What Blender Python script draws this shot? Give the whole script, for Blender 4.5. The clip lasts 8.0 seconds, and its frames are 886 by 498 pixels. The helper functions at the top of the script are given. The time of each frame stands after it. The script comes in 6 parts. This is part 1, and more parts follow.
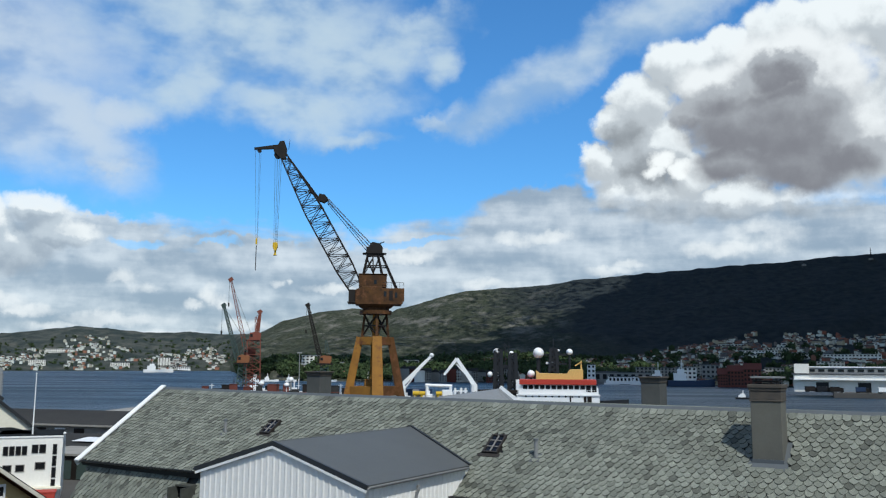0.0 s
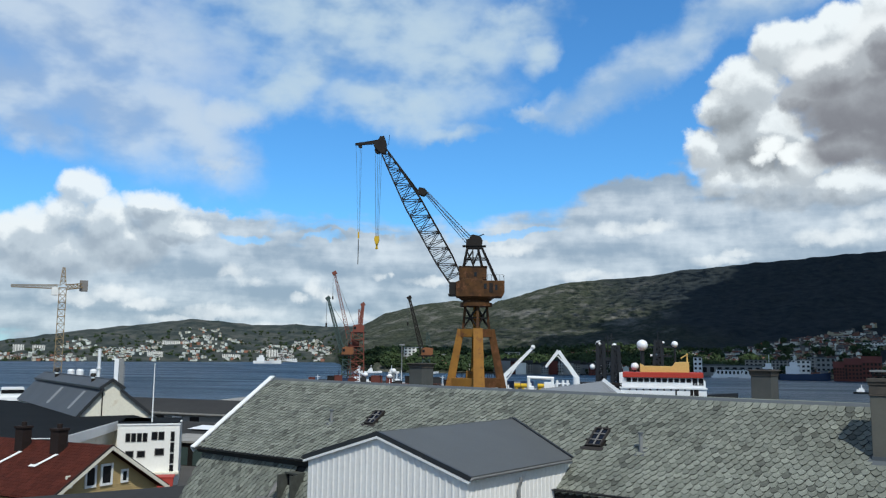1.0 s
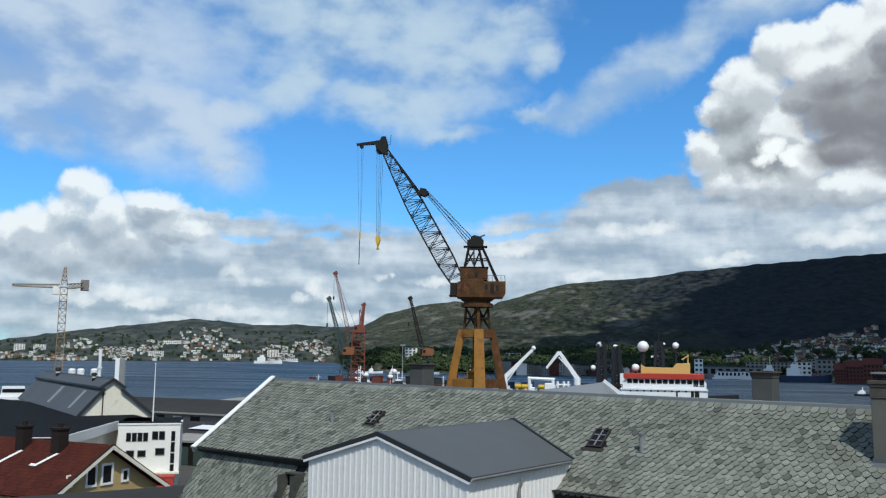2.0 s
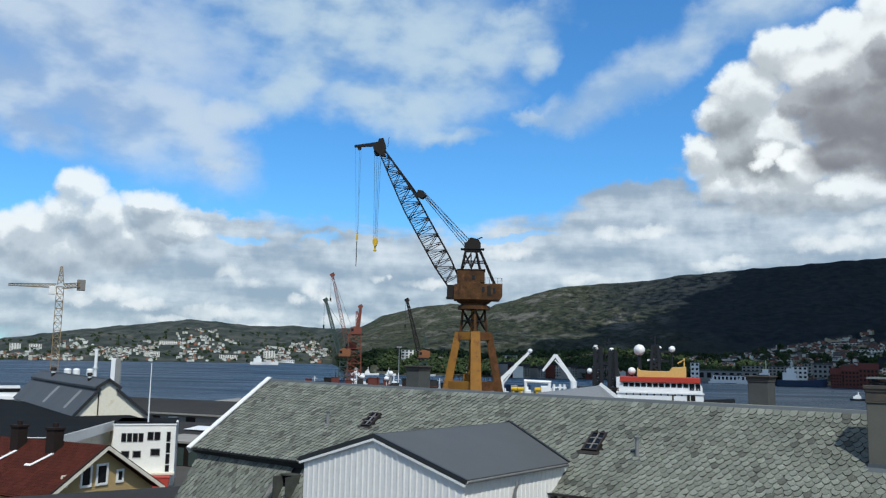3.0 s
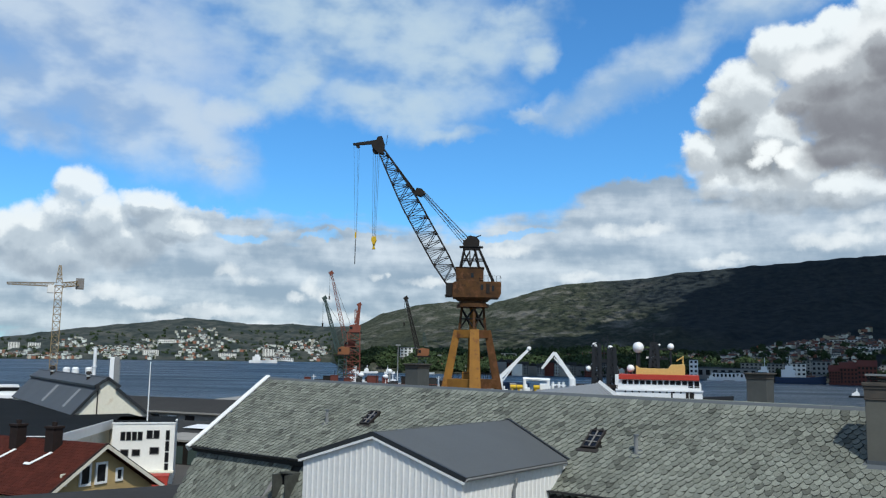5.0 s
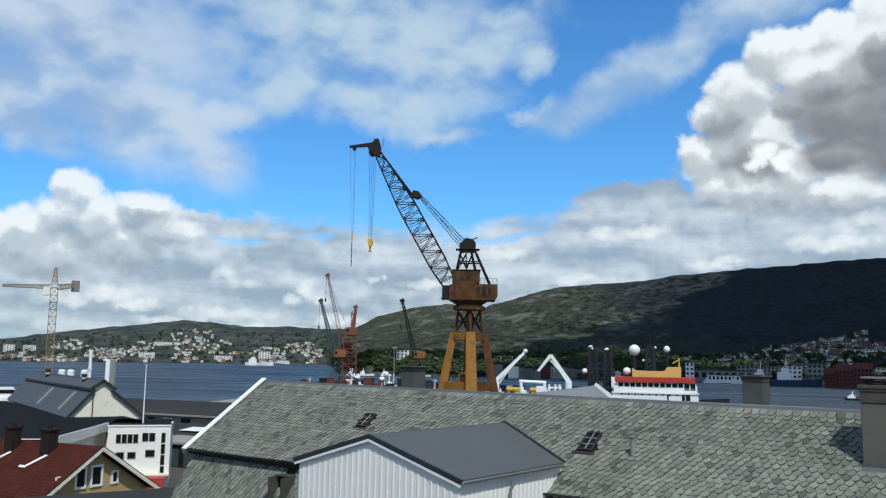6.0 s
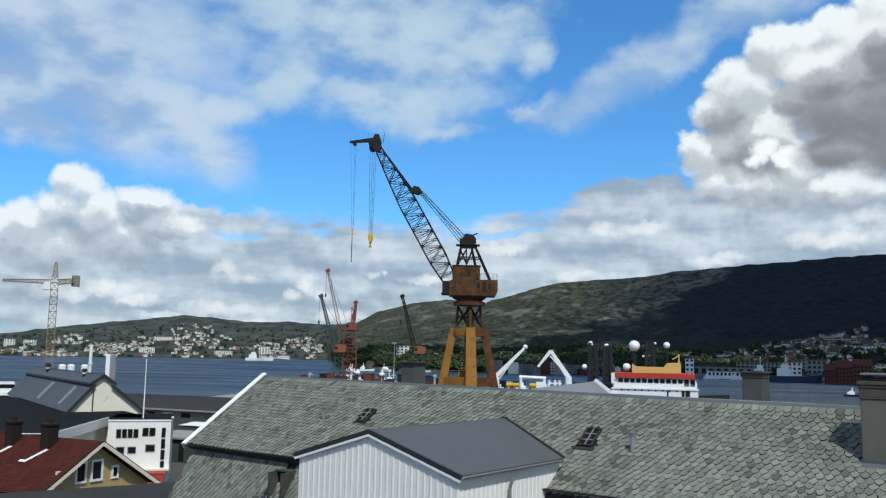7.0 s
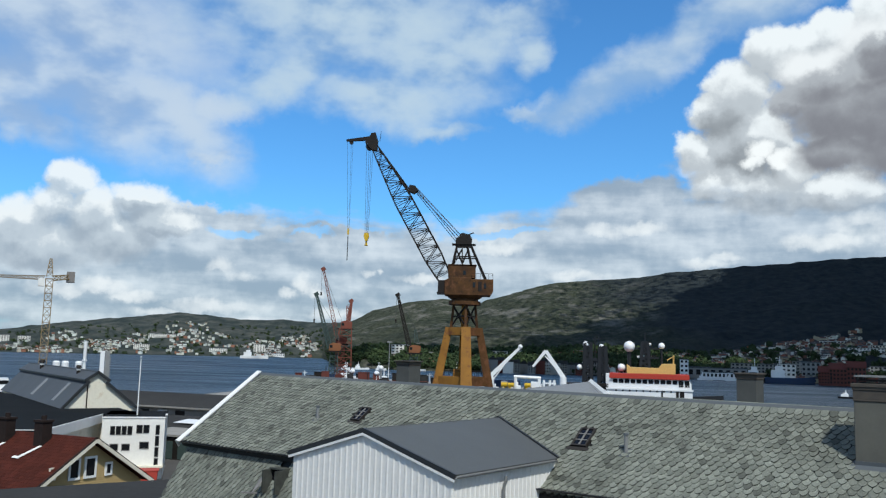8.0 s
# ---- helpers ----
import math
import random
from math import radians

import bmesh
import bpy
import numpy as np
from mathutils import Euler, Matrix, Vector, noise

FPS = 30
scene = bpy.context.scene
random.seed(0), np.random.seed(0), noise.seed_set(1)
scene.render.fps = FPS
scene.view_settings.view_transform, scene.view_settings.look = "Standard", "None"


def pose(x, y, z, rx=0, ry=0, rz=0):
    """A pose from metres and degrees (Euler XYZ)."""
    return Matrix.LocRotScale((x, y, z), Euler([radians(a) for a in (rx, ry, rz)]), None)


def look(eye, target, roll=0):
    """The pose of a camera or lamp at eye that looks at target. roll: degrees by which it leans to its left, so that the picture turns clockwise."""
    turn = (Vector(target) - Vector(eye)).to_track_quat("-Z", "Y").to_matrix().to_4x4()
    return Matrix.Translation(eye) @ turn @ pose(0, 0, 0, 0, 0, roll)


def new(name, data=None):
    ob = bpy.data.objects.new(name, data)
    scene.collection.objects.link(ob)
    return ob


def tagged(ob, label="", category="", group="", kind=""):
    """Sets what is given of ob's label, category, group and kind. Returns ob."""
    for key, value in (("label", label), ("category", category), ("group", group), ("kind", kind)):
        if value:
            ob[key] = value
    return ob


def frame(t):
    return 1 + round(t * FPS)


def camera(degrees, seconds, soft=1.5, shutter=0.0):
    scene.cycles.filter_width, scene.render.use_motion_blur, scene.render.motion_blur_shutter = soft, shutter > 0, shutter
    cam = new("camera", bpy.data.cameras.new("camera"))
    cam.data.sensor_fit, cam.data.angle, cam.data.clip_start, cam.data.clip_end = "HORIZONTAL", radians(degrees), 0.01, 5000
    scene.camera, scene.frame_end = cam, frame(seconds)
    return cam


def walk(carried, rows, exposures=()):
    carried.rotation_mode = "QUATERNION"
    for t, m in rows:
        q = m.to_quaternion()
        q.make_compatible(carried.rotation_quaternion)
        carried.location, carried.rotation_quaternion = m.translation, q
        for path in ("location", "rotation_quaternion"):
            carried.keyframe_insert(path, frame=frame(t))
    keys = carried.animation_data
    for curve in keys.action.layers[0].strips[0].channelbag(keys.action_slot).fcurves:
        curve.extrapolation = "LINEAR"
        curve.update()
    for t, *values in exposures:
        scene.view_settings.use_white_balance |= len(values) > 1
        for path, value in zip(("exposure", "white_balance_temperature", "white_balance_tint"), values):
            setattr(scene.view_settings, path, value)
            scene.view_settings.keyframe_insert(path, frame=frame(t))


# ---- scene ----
cam = camera(55.0, 8.0, soft=1.25)
EYE = (0.0, 0.0, 20.0)          # twenty metres above the harbour's water
TURN = [                        # seconds, yaw, pitch, roll
    (0.0, -0.11, 7.735, -0.33), (0.5, 4.877, 7.079, -0.309), (1.0, 6.633, 7.161, -0.485), (1.5, 6.761, 7.148, -0.542),
    (3.0, 6.444, 7.350, -1.031), (3.5, 6.5, 7.2, -0.9), (4.0, 6.289, 7.376, -0.897), (4.5, 6.444, 7.153, -0.925),
    (6.0, 6.129, 7.384, -0.922), (6.5, 6.181, 7.073, -1.041), (7.0, 6.129, 7.086, -1.031), (7.5, 6.049, 7.144, -1.151),
    (8.0, 5.797, 7.040, -1.451)]
walk(cam, [(t, pose(*EYE, 90 + p, r, y)) for t, y, p, r in TURN], exposures=[(0.0, 0.0, 6250, 5.0), (8.0, 0.0, 6250, 5.0)])

# ---- light ----
SUN_AZ, SUN_EL = 157.0, 55.0    # clockwise from +Y, above the horizon
sun_data = bpy.data.lights.new("sun", "SUN")
sun_data.energy, sun_data.angle, sun_data.color = 4.0, radians(0.5), (1.0, 0.95, 0.88)
sun = new("sun", sun_data)
sun_from = Vector((math.sin(radians(SUN_AZ)) * math.cos(radians(SUN_EL)), math.cos(radians(SUN_AZ)) * math.cos(radians(SUN_EL)), math.sin(radians(SUN_EL))))
sun.matrix_world = look(sun_from * 100, (0, 0, 0))

world = bpy.data.worlds.new("world")
scene.world = world
world.use_nodes = True
wt = world.node_tree
wt.nodes.clear()


def wn(kind, **inputs):
    n = wt.nodes.new(kind)
    for k, v in inputs.items():
        n.inputs[k].default_value = v
    return n


def wput(sock, v):
    if isinstance(v, (int, float, tuple)):
        sock.default_value = v
    else:
        wt.links.new(v, sock)


def wm(op, a, b=None, c=None):
    n = wt.nodes.new("ShaderNodeMath")
    n.operation = op
    for i, v in enumerate((a, b, c)):
        if v is not None:
            wput(n.inputs[i], v)
    return n.outputs[0]


def wramp(v, lo, hi):
    n = wt.nodes.new("ShaderNodeMapRange")
    n.interpolation_type = "SMOOTHSTEP"
    wput(n.inputs["Value"], v)
    n.inputs["From Min"].default_value, n.inputs["From Max"].default_value = lo, hi
    return n.outputs["Result"]


def wmix(f, a, b):
    n = wt.nodes.new("ShaderNodeMix")
    n.data_type = "RGBA"
    wput(n.inputs["Factor"], f)
    wput(n.inputs["A"], a)
    wput(n.inputs["B"], b)
    return n.outputs["Result"]


def wnoise(vec, scale, detail=6.0, rough=0.55, shift=(0, 0, 0), stretch=(1, 1, 1), warp=0.0):
    m = wt.nodes.new("ShaderNodeMapping")
    wt.links.new(vec, m.inputs["Vector"])
    m.inputs["Location"].default_value, m.inputs["Scale"].default_value = shift, stretch
    n = wn("ShaderNodeTexNoise", Scale=scale, Detail=detail, Roughness=rough, Distortion=warp)
    wt.links.new(m.outputs[0], n.inputs["Vector"])
    return n.outputs["Fac"]


way = wn("ShaderNodeTexCoord").outputs["Generated"]
sep = wt.nodes.new("ShaderNodeSeparateXYZ")
wt.links.new(way, sep.inputs[0])
AZ = wm("MULTIPLY", wm("ARCTAN2", sep.outputs[0], sep.outputs[1]), 57.2958)
EL = wm("MULTIPLY", wm("ARCSINE", sep.outputs[2]), 57.2958)


def wjoin(x, y):
    n = wt.nodes.new("ShaderNodeCombineXYZ")
    wput(n.inputs[0], x)
    wput(n.inputs[1], y)
    return n.outputs[0]


def wvec(op, a, b):
    n = wt.nodes.new("ShaderNodeVectorMath")
    n.operation = op
    wput(n.inputs[0], a)
    if op == "SCALE":
        wput(n.inputs["Scale"], wm("MULTIPLY", b, 1e-7))
    else:
        wput(n.inputs[1], b)
    return n.outputs["Value"] if op == "DOT_PRODUCT" else n.outputs["Vector"]


def wcells(vec, scale, shift=(0, 0, 0), stretch=(1, 1, 1)):
    """Rounded billows: one at the heart of a cell, nought between the cells."""
    m = wt.nodes.new("ShaderNodeMapping")
    wt.links.new(vec, m.inputs["Vector"])
    m.inputs["Location"].default_value, m.inputs["Scale"].default_value = shift, stretch
    n = wn("ShaderNodeTexVoronoi", Scale=scale)
    n.feature = "SMOOTH_F1"
    n.inputs["Smoothness"].default_value = 0.35
    wt.links.new(m.outputs[0], n.inputs["Vector"])
    return wm("SUBTRACT", 1.0, wm("MULTIPLY", n.outputs["Distance"], n.outputs["Distance"]))


# the outlines of the clouds waver at two scales
w1 = wm("SUBTRACT", wnoise(way, 9.0, 6.0, 0.6), 0.5)
w2 = wm("SUBTRACT", wnoise(way, 9.0, 6.0, 0.6, (3.1, 1.7, 5.2)), 0.5)
w3 = wm("SUBTRACT", wnoise(way, 34.0, 5.0, 0.6, (1.3, 0.2, 4.0)), 0.5)
w4 = wm("SUBTRACT", wnoise(way, 34.0, 5.0, 0.6, (7.7, 2.2, 0.6)), 0.5)


def wander(broad_by, fine_by, up=0.0, side=0.0):
    """Bearing and height as one vector, led astray by noise, and moved towards the light."""
    x = wm("MULTIPLY_ADD", w3, fine_by, wm("MULTIPLY_ADD", w1, broad_by, wm("ADD", AZ, side)))
    y = wm("MULTIPLY_ADD", w4, fine_by * 0.8, wm("MULTIPLY_ADD", w2, broad_by * 0.8, wm("ADD", EL, up)))
    return wjoin(x, y)


def union(blobs, at, soft=0.12):
    """Overlapping domes: one at the heart of an ellipse (bearing, height, half sizes, turn), nought on its rim."""
    r = None
    for a, e, ra, re, turn in blobs:
        m = wt.nodes.new("ShaderNodeMapping")
        m.vector_type = "TEXTURE"
        # each dome waits for the one before it, which keeps the shader's memory small
        wt.links.new(at if r is None else wvec("ADD", at, wvec("SCALE", at, r)), m.inputs["Vector"])
        m.inputs["Location"].default_value, m.inputs["Scale"].default_value = (a, e, 0), (ra, re, 1)
        m.inputs["Rotation"].default_value = (0, 0, radians(turn))
        b = wm("MAXIMUM", wm("SUBTRACT", 1.0, wvec("DOT_PRODUCT", m.outputs[0], m.outputs[0])), -3.0)
        r = b if r is None else wm("SMOOTH_MAX", r, b, soft)
    return r


# clouds, as overlapping ellipses: bearing, height, half width, half height, turn, in degrees
VEIL_WEST = [(-31.8, 19.8, 10.72, 3.92, -8), (-28.8, 15.8, 8.74, 3.26, -22), (-23.9, 14.2, 5.34, 2.14, -30), (-34.0, 15.8, 5.57, 2.63, -10),
             (-21.7, 14.9, 2.55, 1.51, 20), (-21.6, 12.2, 2.17, 0.58, 3), (-32.9, 13.7, 3.77, 1.51, -20)]
VEIL_MID = [(-12.5, 21.9, 9.81, 4.24, -5), (-7.7, 19.5, 5.52, 3.44, -10), (-10.0, 16.5, 5.85, 1.85, -8), (-4.4, 20.7, 2.76, 2.51, 0), (-0.4, 20.1, 1.56, 1.44, 0),
            (-17.0, 18.4, 4.19, 1.80, 25), (-15.7, 22.6, 7.75, 2.09, 0), (-2.2, 22.1, 3.55, 1.42, 10), (-6.1, 14.8, 2.73, 0.60, 0)]
VEIL_EAST = [(2.8, 16.4, 3.43, 1.24, 10), (5.1, 17.6, 3.76, 1.73, 30), (7.8, 19.2, 4.07, 1.97, 35), (10.7, 20.9, 3.97, 1.78, 32), (13.6, 22.1, 4.20, 1.67, 30),
             (-0.2, 16.0, 1.93, 0.52, 0), (16.4, 23.1, 5.07, 1.95, 25)]
BANK = [(-38.4, 4.3, 13.79, 3.54, 0), (-26.1, 4.3, 14.24, 4.65, 0), (-15.0, 4.0, 17.90, 5.07, 0), (-5.9, 3.4, 15.21, 5.12, 0), (1.7, 4.2, 9.70, 5.45, 0),
        (8.3, 5.7, 10.71, 5.52, 0), (15.8, 6.7, 10.80, 5.63, 0), (24.9, 5.6, 11.12, 5.19, 0), (-23.5, 8.4, 5.29, 1.09, 0), (6.9, 10.5, 4.02, 1.29, 0)]
LEFT = [(-29.8, 10.1, 1.50, 1.46, 0), (-31.0, 8.6, 1.66, 1.24, 0), (-32.5, 7.8, 1.93, 1.50, 0), (-33.9, 7.3, 1.52, 1.49, 0), (-28.7, 8.1, 2.05, 2.18, 0),
        (-31.5, 6.1, 3.47, 1.79, 0), (-27.4, 6.8, 2.68, 1.78, 0), (-36.0, 6.5, 2.33, 1.99, 0), (-25.7, 9.4, 2.07, 1.22, 0), (-24.6, 8.0, 2.44, 1.08, 0)]
LEFT_CORE = [(-27.9, 6.4, 3.99, 1.24, 0), (-32.3, 4.7, 4.34, 1.37, 0), (-25.3, 8.0, 2.07, 1.08, 0)]
RIGHT_BACK = [(15.5, 19.2, 2.20, 1.83, 0), (13.7, 17.2, 2.30, 1.98, 0), (12.4, 15.6, 2.05, 1.75, 0), (12.5, 13.8, 1.86, 1.84, 0), (19.2, 20.1, 1.94, 1.54, 0),
              (17.5, 19.5, 2.16, 1.56, 0), (14.4, 14.2, 3.29, 2.55, 0), (13.2, 11.4, 3.12, 1.66, 0), (16.1, 10.3, 4.28, 1.31, 0),
              (19.3, 10.5, 3.45, 1.43, 0), (22.5, 20.9, 2.72, 2.00, 0), (25.5, 20.8, 2.92, 1.96, 0), (28.4, 20.3, 2.77, 2.55, 0), (21.2, 15.9, 5.79, 5.21, 0),
              (26.1, 13.6, 4.73, 5.08, 0), (25.2, 10.3, 4.11, 1.37, 0), (30.4, 14.8, 3.79, 7.12, 0),
              (16.7, 12.3, 2.14, 1.81, 0), (10.7, 13.3, 1.69, 1.48, 0)]
RIGHT_CORE_BACK = [(15.0, 9.5, 4.32, 0.95, 0), (14.0, 12.8, 2.20, 1.25, 0), (25.2, 9.3, 3.79, 0.90, 0), (12.6, 14.7, 1.49, 1.10, 0)]
RIGHT_FRONT = [(17.3, 18.0, 1.80, 1.62, 0), (16.8, 16.2, 1.58, 1.28, 0), (19.0, 17.8, 2.18, 1.88, 0), (21.2, 18.6, 2.40, 2.39, 0), (23.2, 19.1, 2.51, 2.02, 0),
               (19.5, 15.3, 3.83, 2.47, 0), (22.9, 15.0, 4.65, 3.45, 0), (19.2, 12.8, 2.91, 1.43, 0), (23.4, 12.5, 4.59, 2.08, 0), (26.1, 14.0, 3.47, 3.38, 0),
               (25.6, 17.8, 2.89, 2.66, 0)]
RIGHT_CORE = [(20.8, 14.7, 4.78, 2.80, 0), (19.0, 12.9, 3.13, 1.64, 0), (23.7, 12.3, 3.91, 1.59, 0), (22.0, 17.5, 1.69, 1.71, 0)]
PUFF = [(14.7, 13.3, 1.01, 0.77, 0), (15.9, 12.6, 1.00, 0.70, 0), (14.2, 12.6, 0.88, 0.56, 0)]
LOW_PUFFS = [(-20.5, 5.3, 1.22, 0.74, 0), (-19.4, 4.8, 1.09, 0.52, 0), (-15.4, 4.3, 0.89, 0.82, 0), (-14.4, 4.0, 0.90, 0.60, 0), (-16.3, 3.6, 0.81, 0.37, 0),
             (-10.9, 5.2, 0.53, 0.34, 0), (-10.1, 5.3, 0.38, 0.23, 0), (-13.1, 2.5, 2.25, 0.45, 0), (-20.8, 2.7, 3.93, 0.59, 0), (-27.7, 3.7, 1.99, 0.64, 0),
             (-26.0, 3.2, 2.03, 0.50, 0), (-17.8, 1.7, 3.28, 0.52, 0), (-30.3, 3.4, 1.92, 0.62, 0), (-24.3, 2.2, 2.41, 0.43, 0), (-7.4, 4.9, 2.29, 0.38, 0),
             (-2.1, 7.2, 1.91, 0.53, 0), (2.8, 5.4, 2.60, 0.45, 0), (11.4, 6.2, 2.08, 0.43, 0), (12.5, 6.6, 1.16, 0.36, 0), (19.1, 7.4, 2.81, 0.82, 0),
             (20.7, 8.5, 2.13, 1.02, 0), (5.0, 8.3, 1.84, 0.60, 0), (7.2, 8.5, 1.81, 0.44, 0),
             (20.9, 7.9, 2.68, 1.28, 0), (17.4, 7.5, 1.75, 0.58, 0), (15.0, 11.3, 2.53, 0.73, 0), (11.4, 12.2, 2.24, 0.67, 0)]
BLUE_GAP = [(-19.9, 7.9, 1.82, 0.33, 0), (-12.9, 8.4, 4.18, 0.30, 0), (-2.1, 8.5, 3.44, 0.30, 0), (-15.1, 7.7, 1.50, 0.23, 0)]

sky = wt.nodes.new("ShaderNodeTexSky")
sky.sky_type, sky.sun_disc = "NISHITA", False
sky.sun_elevation, sky.sun_rotation = radians(SUN_EL), radians(SUN_AZ)
sky.air_density, sky.dust_density, sky.ozone_density = 1.0, 0.3, 2.0
tint = wt.nodes.new("ShaderNodeMix")
tint.data_type, tint.blend_type = "RGBA", "MULTIPLY"
tint.inputs["Factor"].default_value = 1.0
wt.links.new(sky.outputs[0], tint.inputs["A"])
tint.inputs["B"].default_value = (0.060, 0.116, 0.162, 1)
air = tint.outputs["Result"]

# billows, and the same billows read a little towards the light
LIGHT = (0.004, 0.0, 0.016)


def billow(shift):
    big, small = wcells(way, 21.0, shift), wcells(way, 55.0, shift)
    grain = wnoise(way, 60.0, 5.0, 0.62, shift)
    return wm("MULTIPLY_ADD", big, 0.50, wm("MULTIPLY_ADD", small, 0.26, wm("MULTIPLY", grain, 0.55)))


heave, heave_up = billow((0, 0, 0)), billow(LIGHT)
broad = wnoise(way, 5.0, 5.0, 0.5, (0.4, 0.0, 0.0), (1, 1, 1.5))
mottle = wnoise(way, 17.0, 4.0, 0.5, (1.0, 2.0, 0.5), (1, 1, 1.7))
streak = wnoise(way, 9.0, 6.0, 0.55, (2.0, 0.3, 0.9), (1, 1, 3.6))
layer = wnoise(way, 6.0, 5.0, 0.5, (5.0, 1.3, 2.9), (1, 1, 6.5))


def veil(c, blobs, at, mottled, lo, hi, cover, shade, light):
    """A thin high sheet with soft, torn edges."""
    u = wm("MULTIPLY_ADD", wm("SUBTRACT", mottle, 0.5), mottled, wm("MULTIPLY_ADD", wm("SUBTRACT", broad, 0.5), 1.2, union(blobs, at, 0.3)))
    thick = wramp(u, lo, hi)
    col = wmix(wramp(wm("MULTIPLY_ADD", wm("SUBTRACT", mottle, 0.5), 1.0, broad), 0.32, 0.66), shade, light)
    return wmix(wm("MULTIPLY", thick, cover), c, col)


soft_at = wander(5.0, 1.6)
c1 = veil(air, VEIL_WEST, soft_at, 1.0, -0.75, 1.35, 0.92, (0.36, 0.47, 0.66, 1), (0.60, 0.68, 0.79, 1))
c1 = veil(c1, VEIL_MID, soft_at, 2.4, -0.95, 1.65, 0.92, (0.32, 0.46, 0.65, 1), (0.56, 0.67, 0.77, 1))
c1 = veil(c1, VEIL_EAST, soft_at, 0.9, -0.70, 1.25, 0.85, (0.36, 0.50, 0.70, 1), (0.60, 0.69, 0.79, 1))
# beyond the picture: broken cloud all over the sky
rest = wm("MULTIPLY", wramp(broad, 0.40, 0.56), wramp(wm("ABSOLUTE", wm("ADD", AZ, 3.0)), 38.0, 52.0))
c1 = wmix(wm("MULTIPLY", rest, 0.85), c1, (0.62, 0.625, 0.63, 1))

# the layered bank above the hills
edge = union(BANK, wander(4.0, 2.0), 0.4)
bank_d = wramp(wm("MULTIPLY_ADD", wm("SUBTRACT", streak, 0.5), 1.5, wm("MULTIPLY_ADD", wm("SUBTRACT", mottle, 0.5), 0.9, edge)), -0.30, 0.42)
gap = wramp(wm("MULTIPLY_ADD", wm("SUBTRACT", streak, 0.5), 2.0, union(BLUE_GAP, soft_at, 0.2)), -0.3, 0.9)
bank_d = wm("MULTIPLY", bank_d, wm("SUBTRACT", 1.0, wm("MULTIPLY", gap, 0.55)))
lit = wramp(wm("MULTIPLY_ADD", wm("SUBTRACT", heave, heave_up), 0.28, wm("ADD", wm("MULTIPLY", streak, 0.45), wm("MULTIPLY", layer, 0.55))), 0.36, 0.72)
bank_c = wmix(lit, (0.33, 0.40, 0.49, 1), (0.71, 0.75, 0.80, 1))
c2 = wmix(wm("MULTIPLY", bank_d, 0.94), c1, bank_c)


def heap(c, blobs, cores, dark, middle, white, crisp=0.22, rough=1.0, wild=(2.2, 1.5), bias=0.0, slope=1.0, cover=1.0, depth=1.0, foot=None):
    """Cumulus: domes with a billowing rim, bright where they turn to the light, grey below and in their cores."""
    u = wm("MULTIPLY_ADD", wm("SUBTRACT", heave, 0.72), rough, union(blobs, wander(*wild)))
    v = wm("MULTIPLY_ADD", wm("SUBTRACT", heave_up, 0.72), rough, union(blobs, wander(*wild, 0.9, 0.25)))
    body = wramp(u, -0.04, crisp)
    if foot:
        # the flat base melts into the bank behind it
        body = wm("MULTIPLY", body, wramp(wm("MULTIPLY_ADD", w1, 5.0, EL), *foot))
    grey = wramp(wm("MULTIPLY_ADD", wm("SUBTRACT", broad, 0.5), 1.0, union(cores, wander(4.0, 2.0), 0.4)), -1.1, 0.9)
    turned = wm("MAXIMUM", wm("MINIMUM", wm("MULTIPLY", wm("SUBTRACT", u, v), slope), 0.75), -0.55)
    glow = wm("SUBTRACT", wm("ADD", turned, bias), wm("MULTIPLY", grey, depth))
    col = wmix(wramp(glow, -0.10, 0.55), wmix(wramp(glow, -1.0, -0.10), dark, middle), white)
    return wmix(wm("MULTIPLY", body, cover), c, col)


c3 = heap(c2, LEFT, LEFT_CORE, (0.36, 0.42, 0.50, 1), (0.56, 0.62, 0.69, 1), (0.90, 0.92, 0.94, 1), 0.8, 1.2, (1.4, 1.5), 0.10, 1.0, 0.94, 0.6)
c3 = heap(c3, LOW_PUFFS, LEFT_CORE, (0.40, 0.46, 0.53, 1), (0.60, 0.66, 0.72, 1), (0.94, 0.95, 0.96, 1), 1.6, 1.3, (0.8, 1.8), 0.20, 0.8, 0.85, 0.1)
c3 = heap(c3, RIGHT_BACK, RIGHT_CORE_BACK, (0.30, 0.32, 0.35, 1), (0.54, 0.57, 0.61, 1), (0.90, 0.92, 0.94, 1), 0.60, 1.0, (2.0, 1.8), 0.10, 0.8, 1.0, 0.75, (8.0, 11.6))
c3 = heap(c3, PUFF, LEFT_CORE, (0.6, 0.62, 0.66, 1), (0.78, 0.80, 0.83, 1), (1.0, 1.0, 1.0, 1), 1.0, 1.2, (1.0, 2.0), 0.45, 0.6, 0.95, 0.0)
c3 = heap(c3, RIGHT_FRONT, RIGHT_CORE, (0.235, 0.235, 0.265, 1), (0.46, 0.475, 0.51, 1), (0.90, 0.905, 0.92, 1), 0.80, 0.75, (1.8, 1.2), 0.24, 0.60, 1.0, 1.05)
back = wn("ShaderNodeBackground", Strength=1.0)
wt.links.new(c3, back.inputs["Color"])
wt.links.new(back.outputs[0], wn("ShaderNodeOutputWorld").inputs[0])


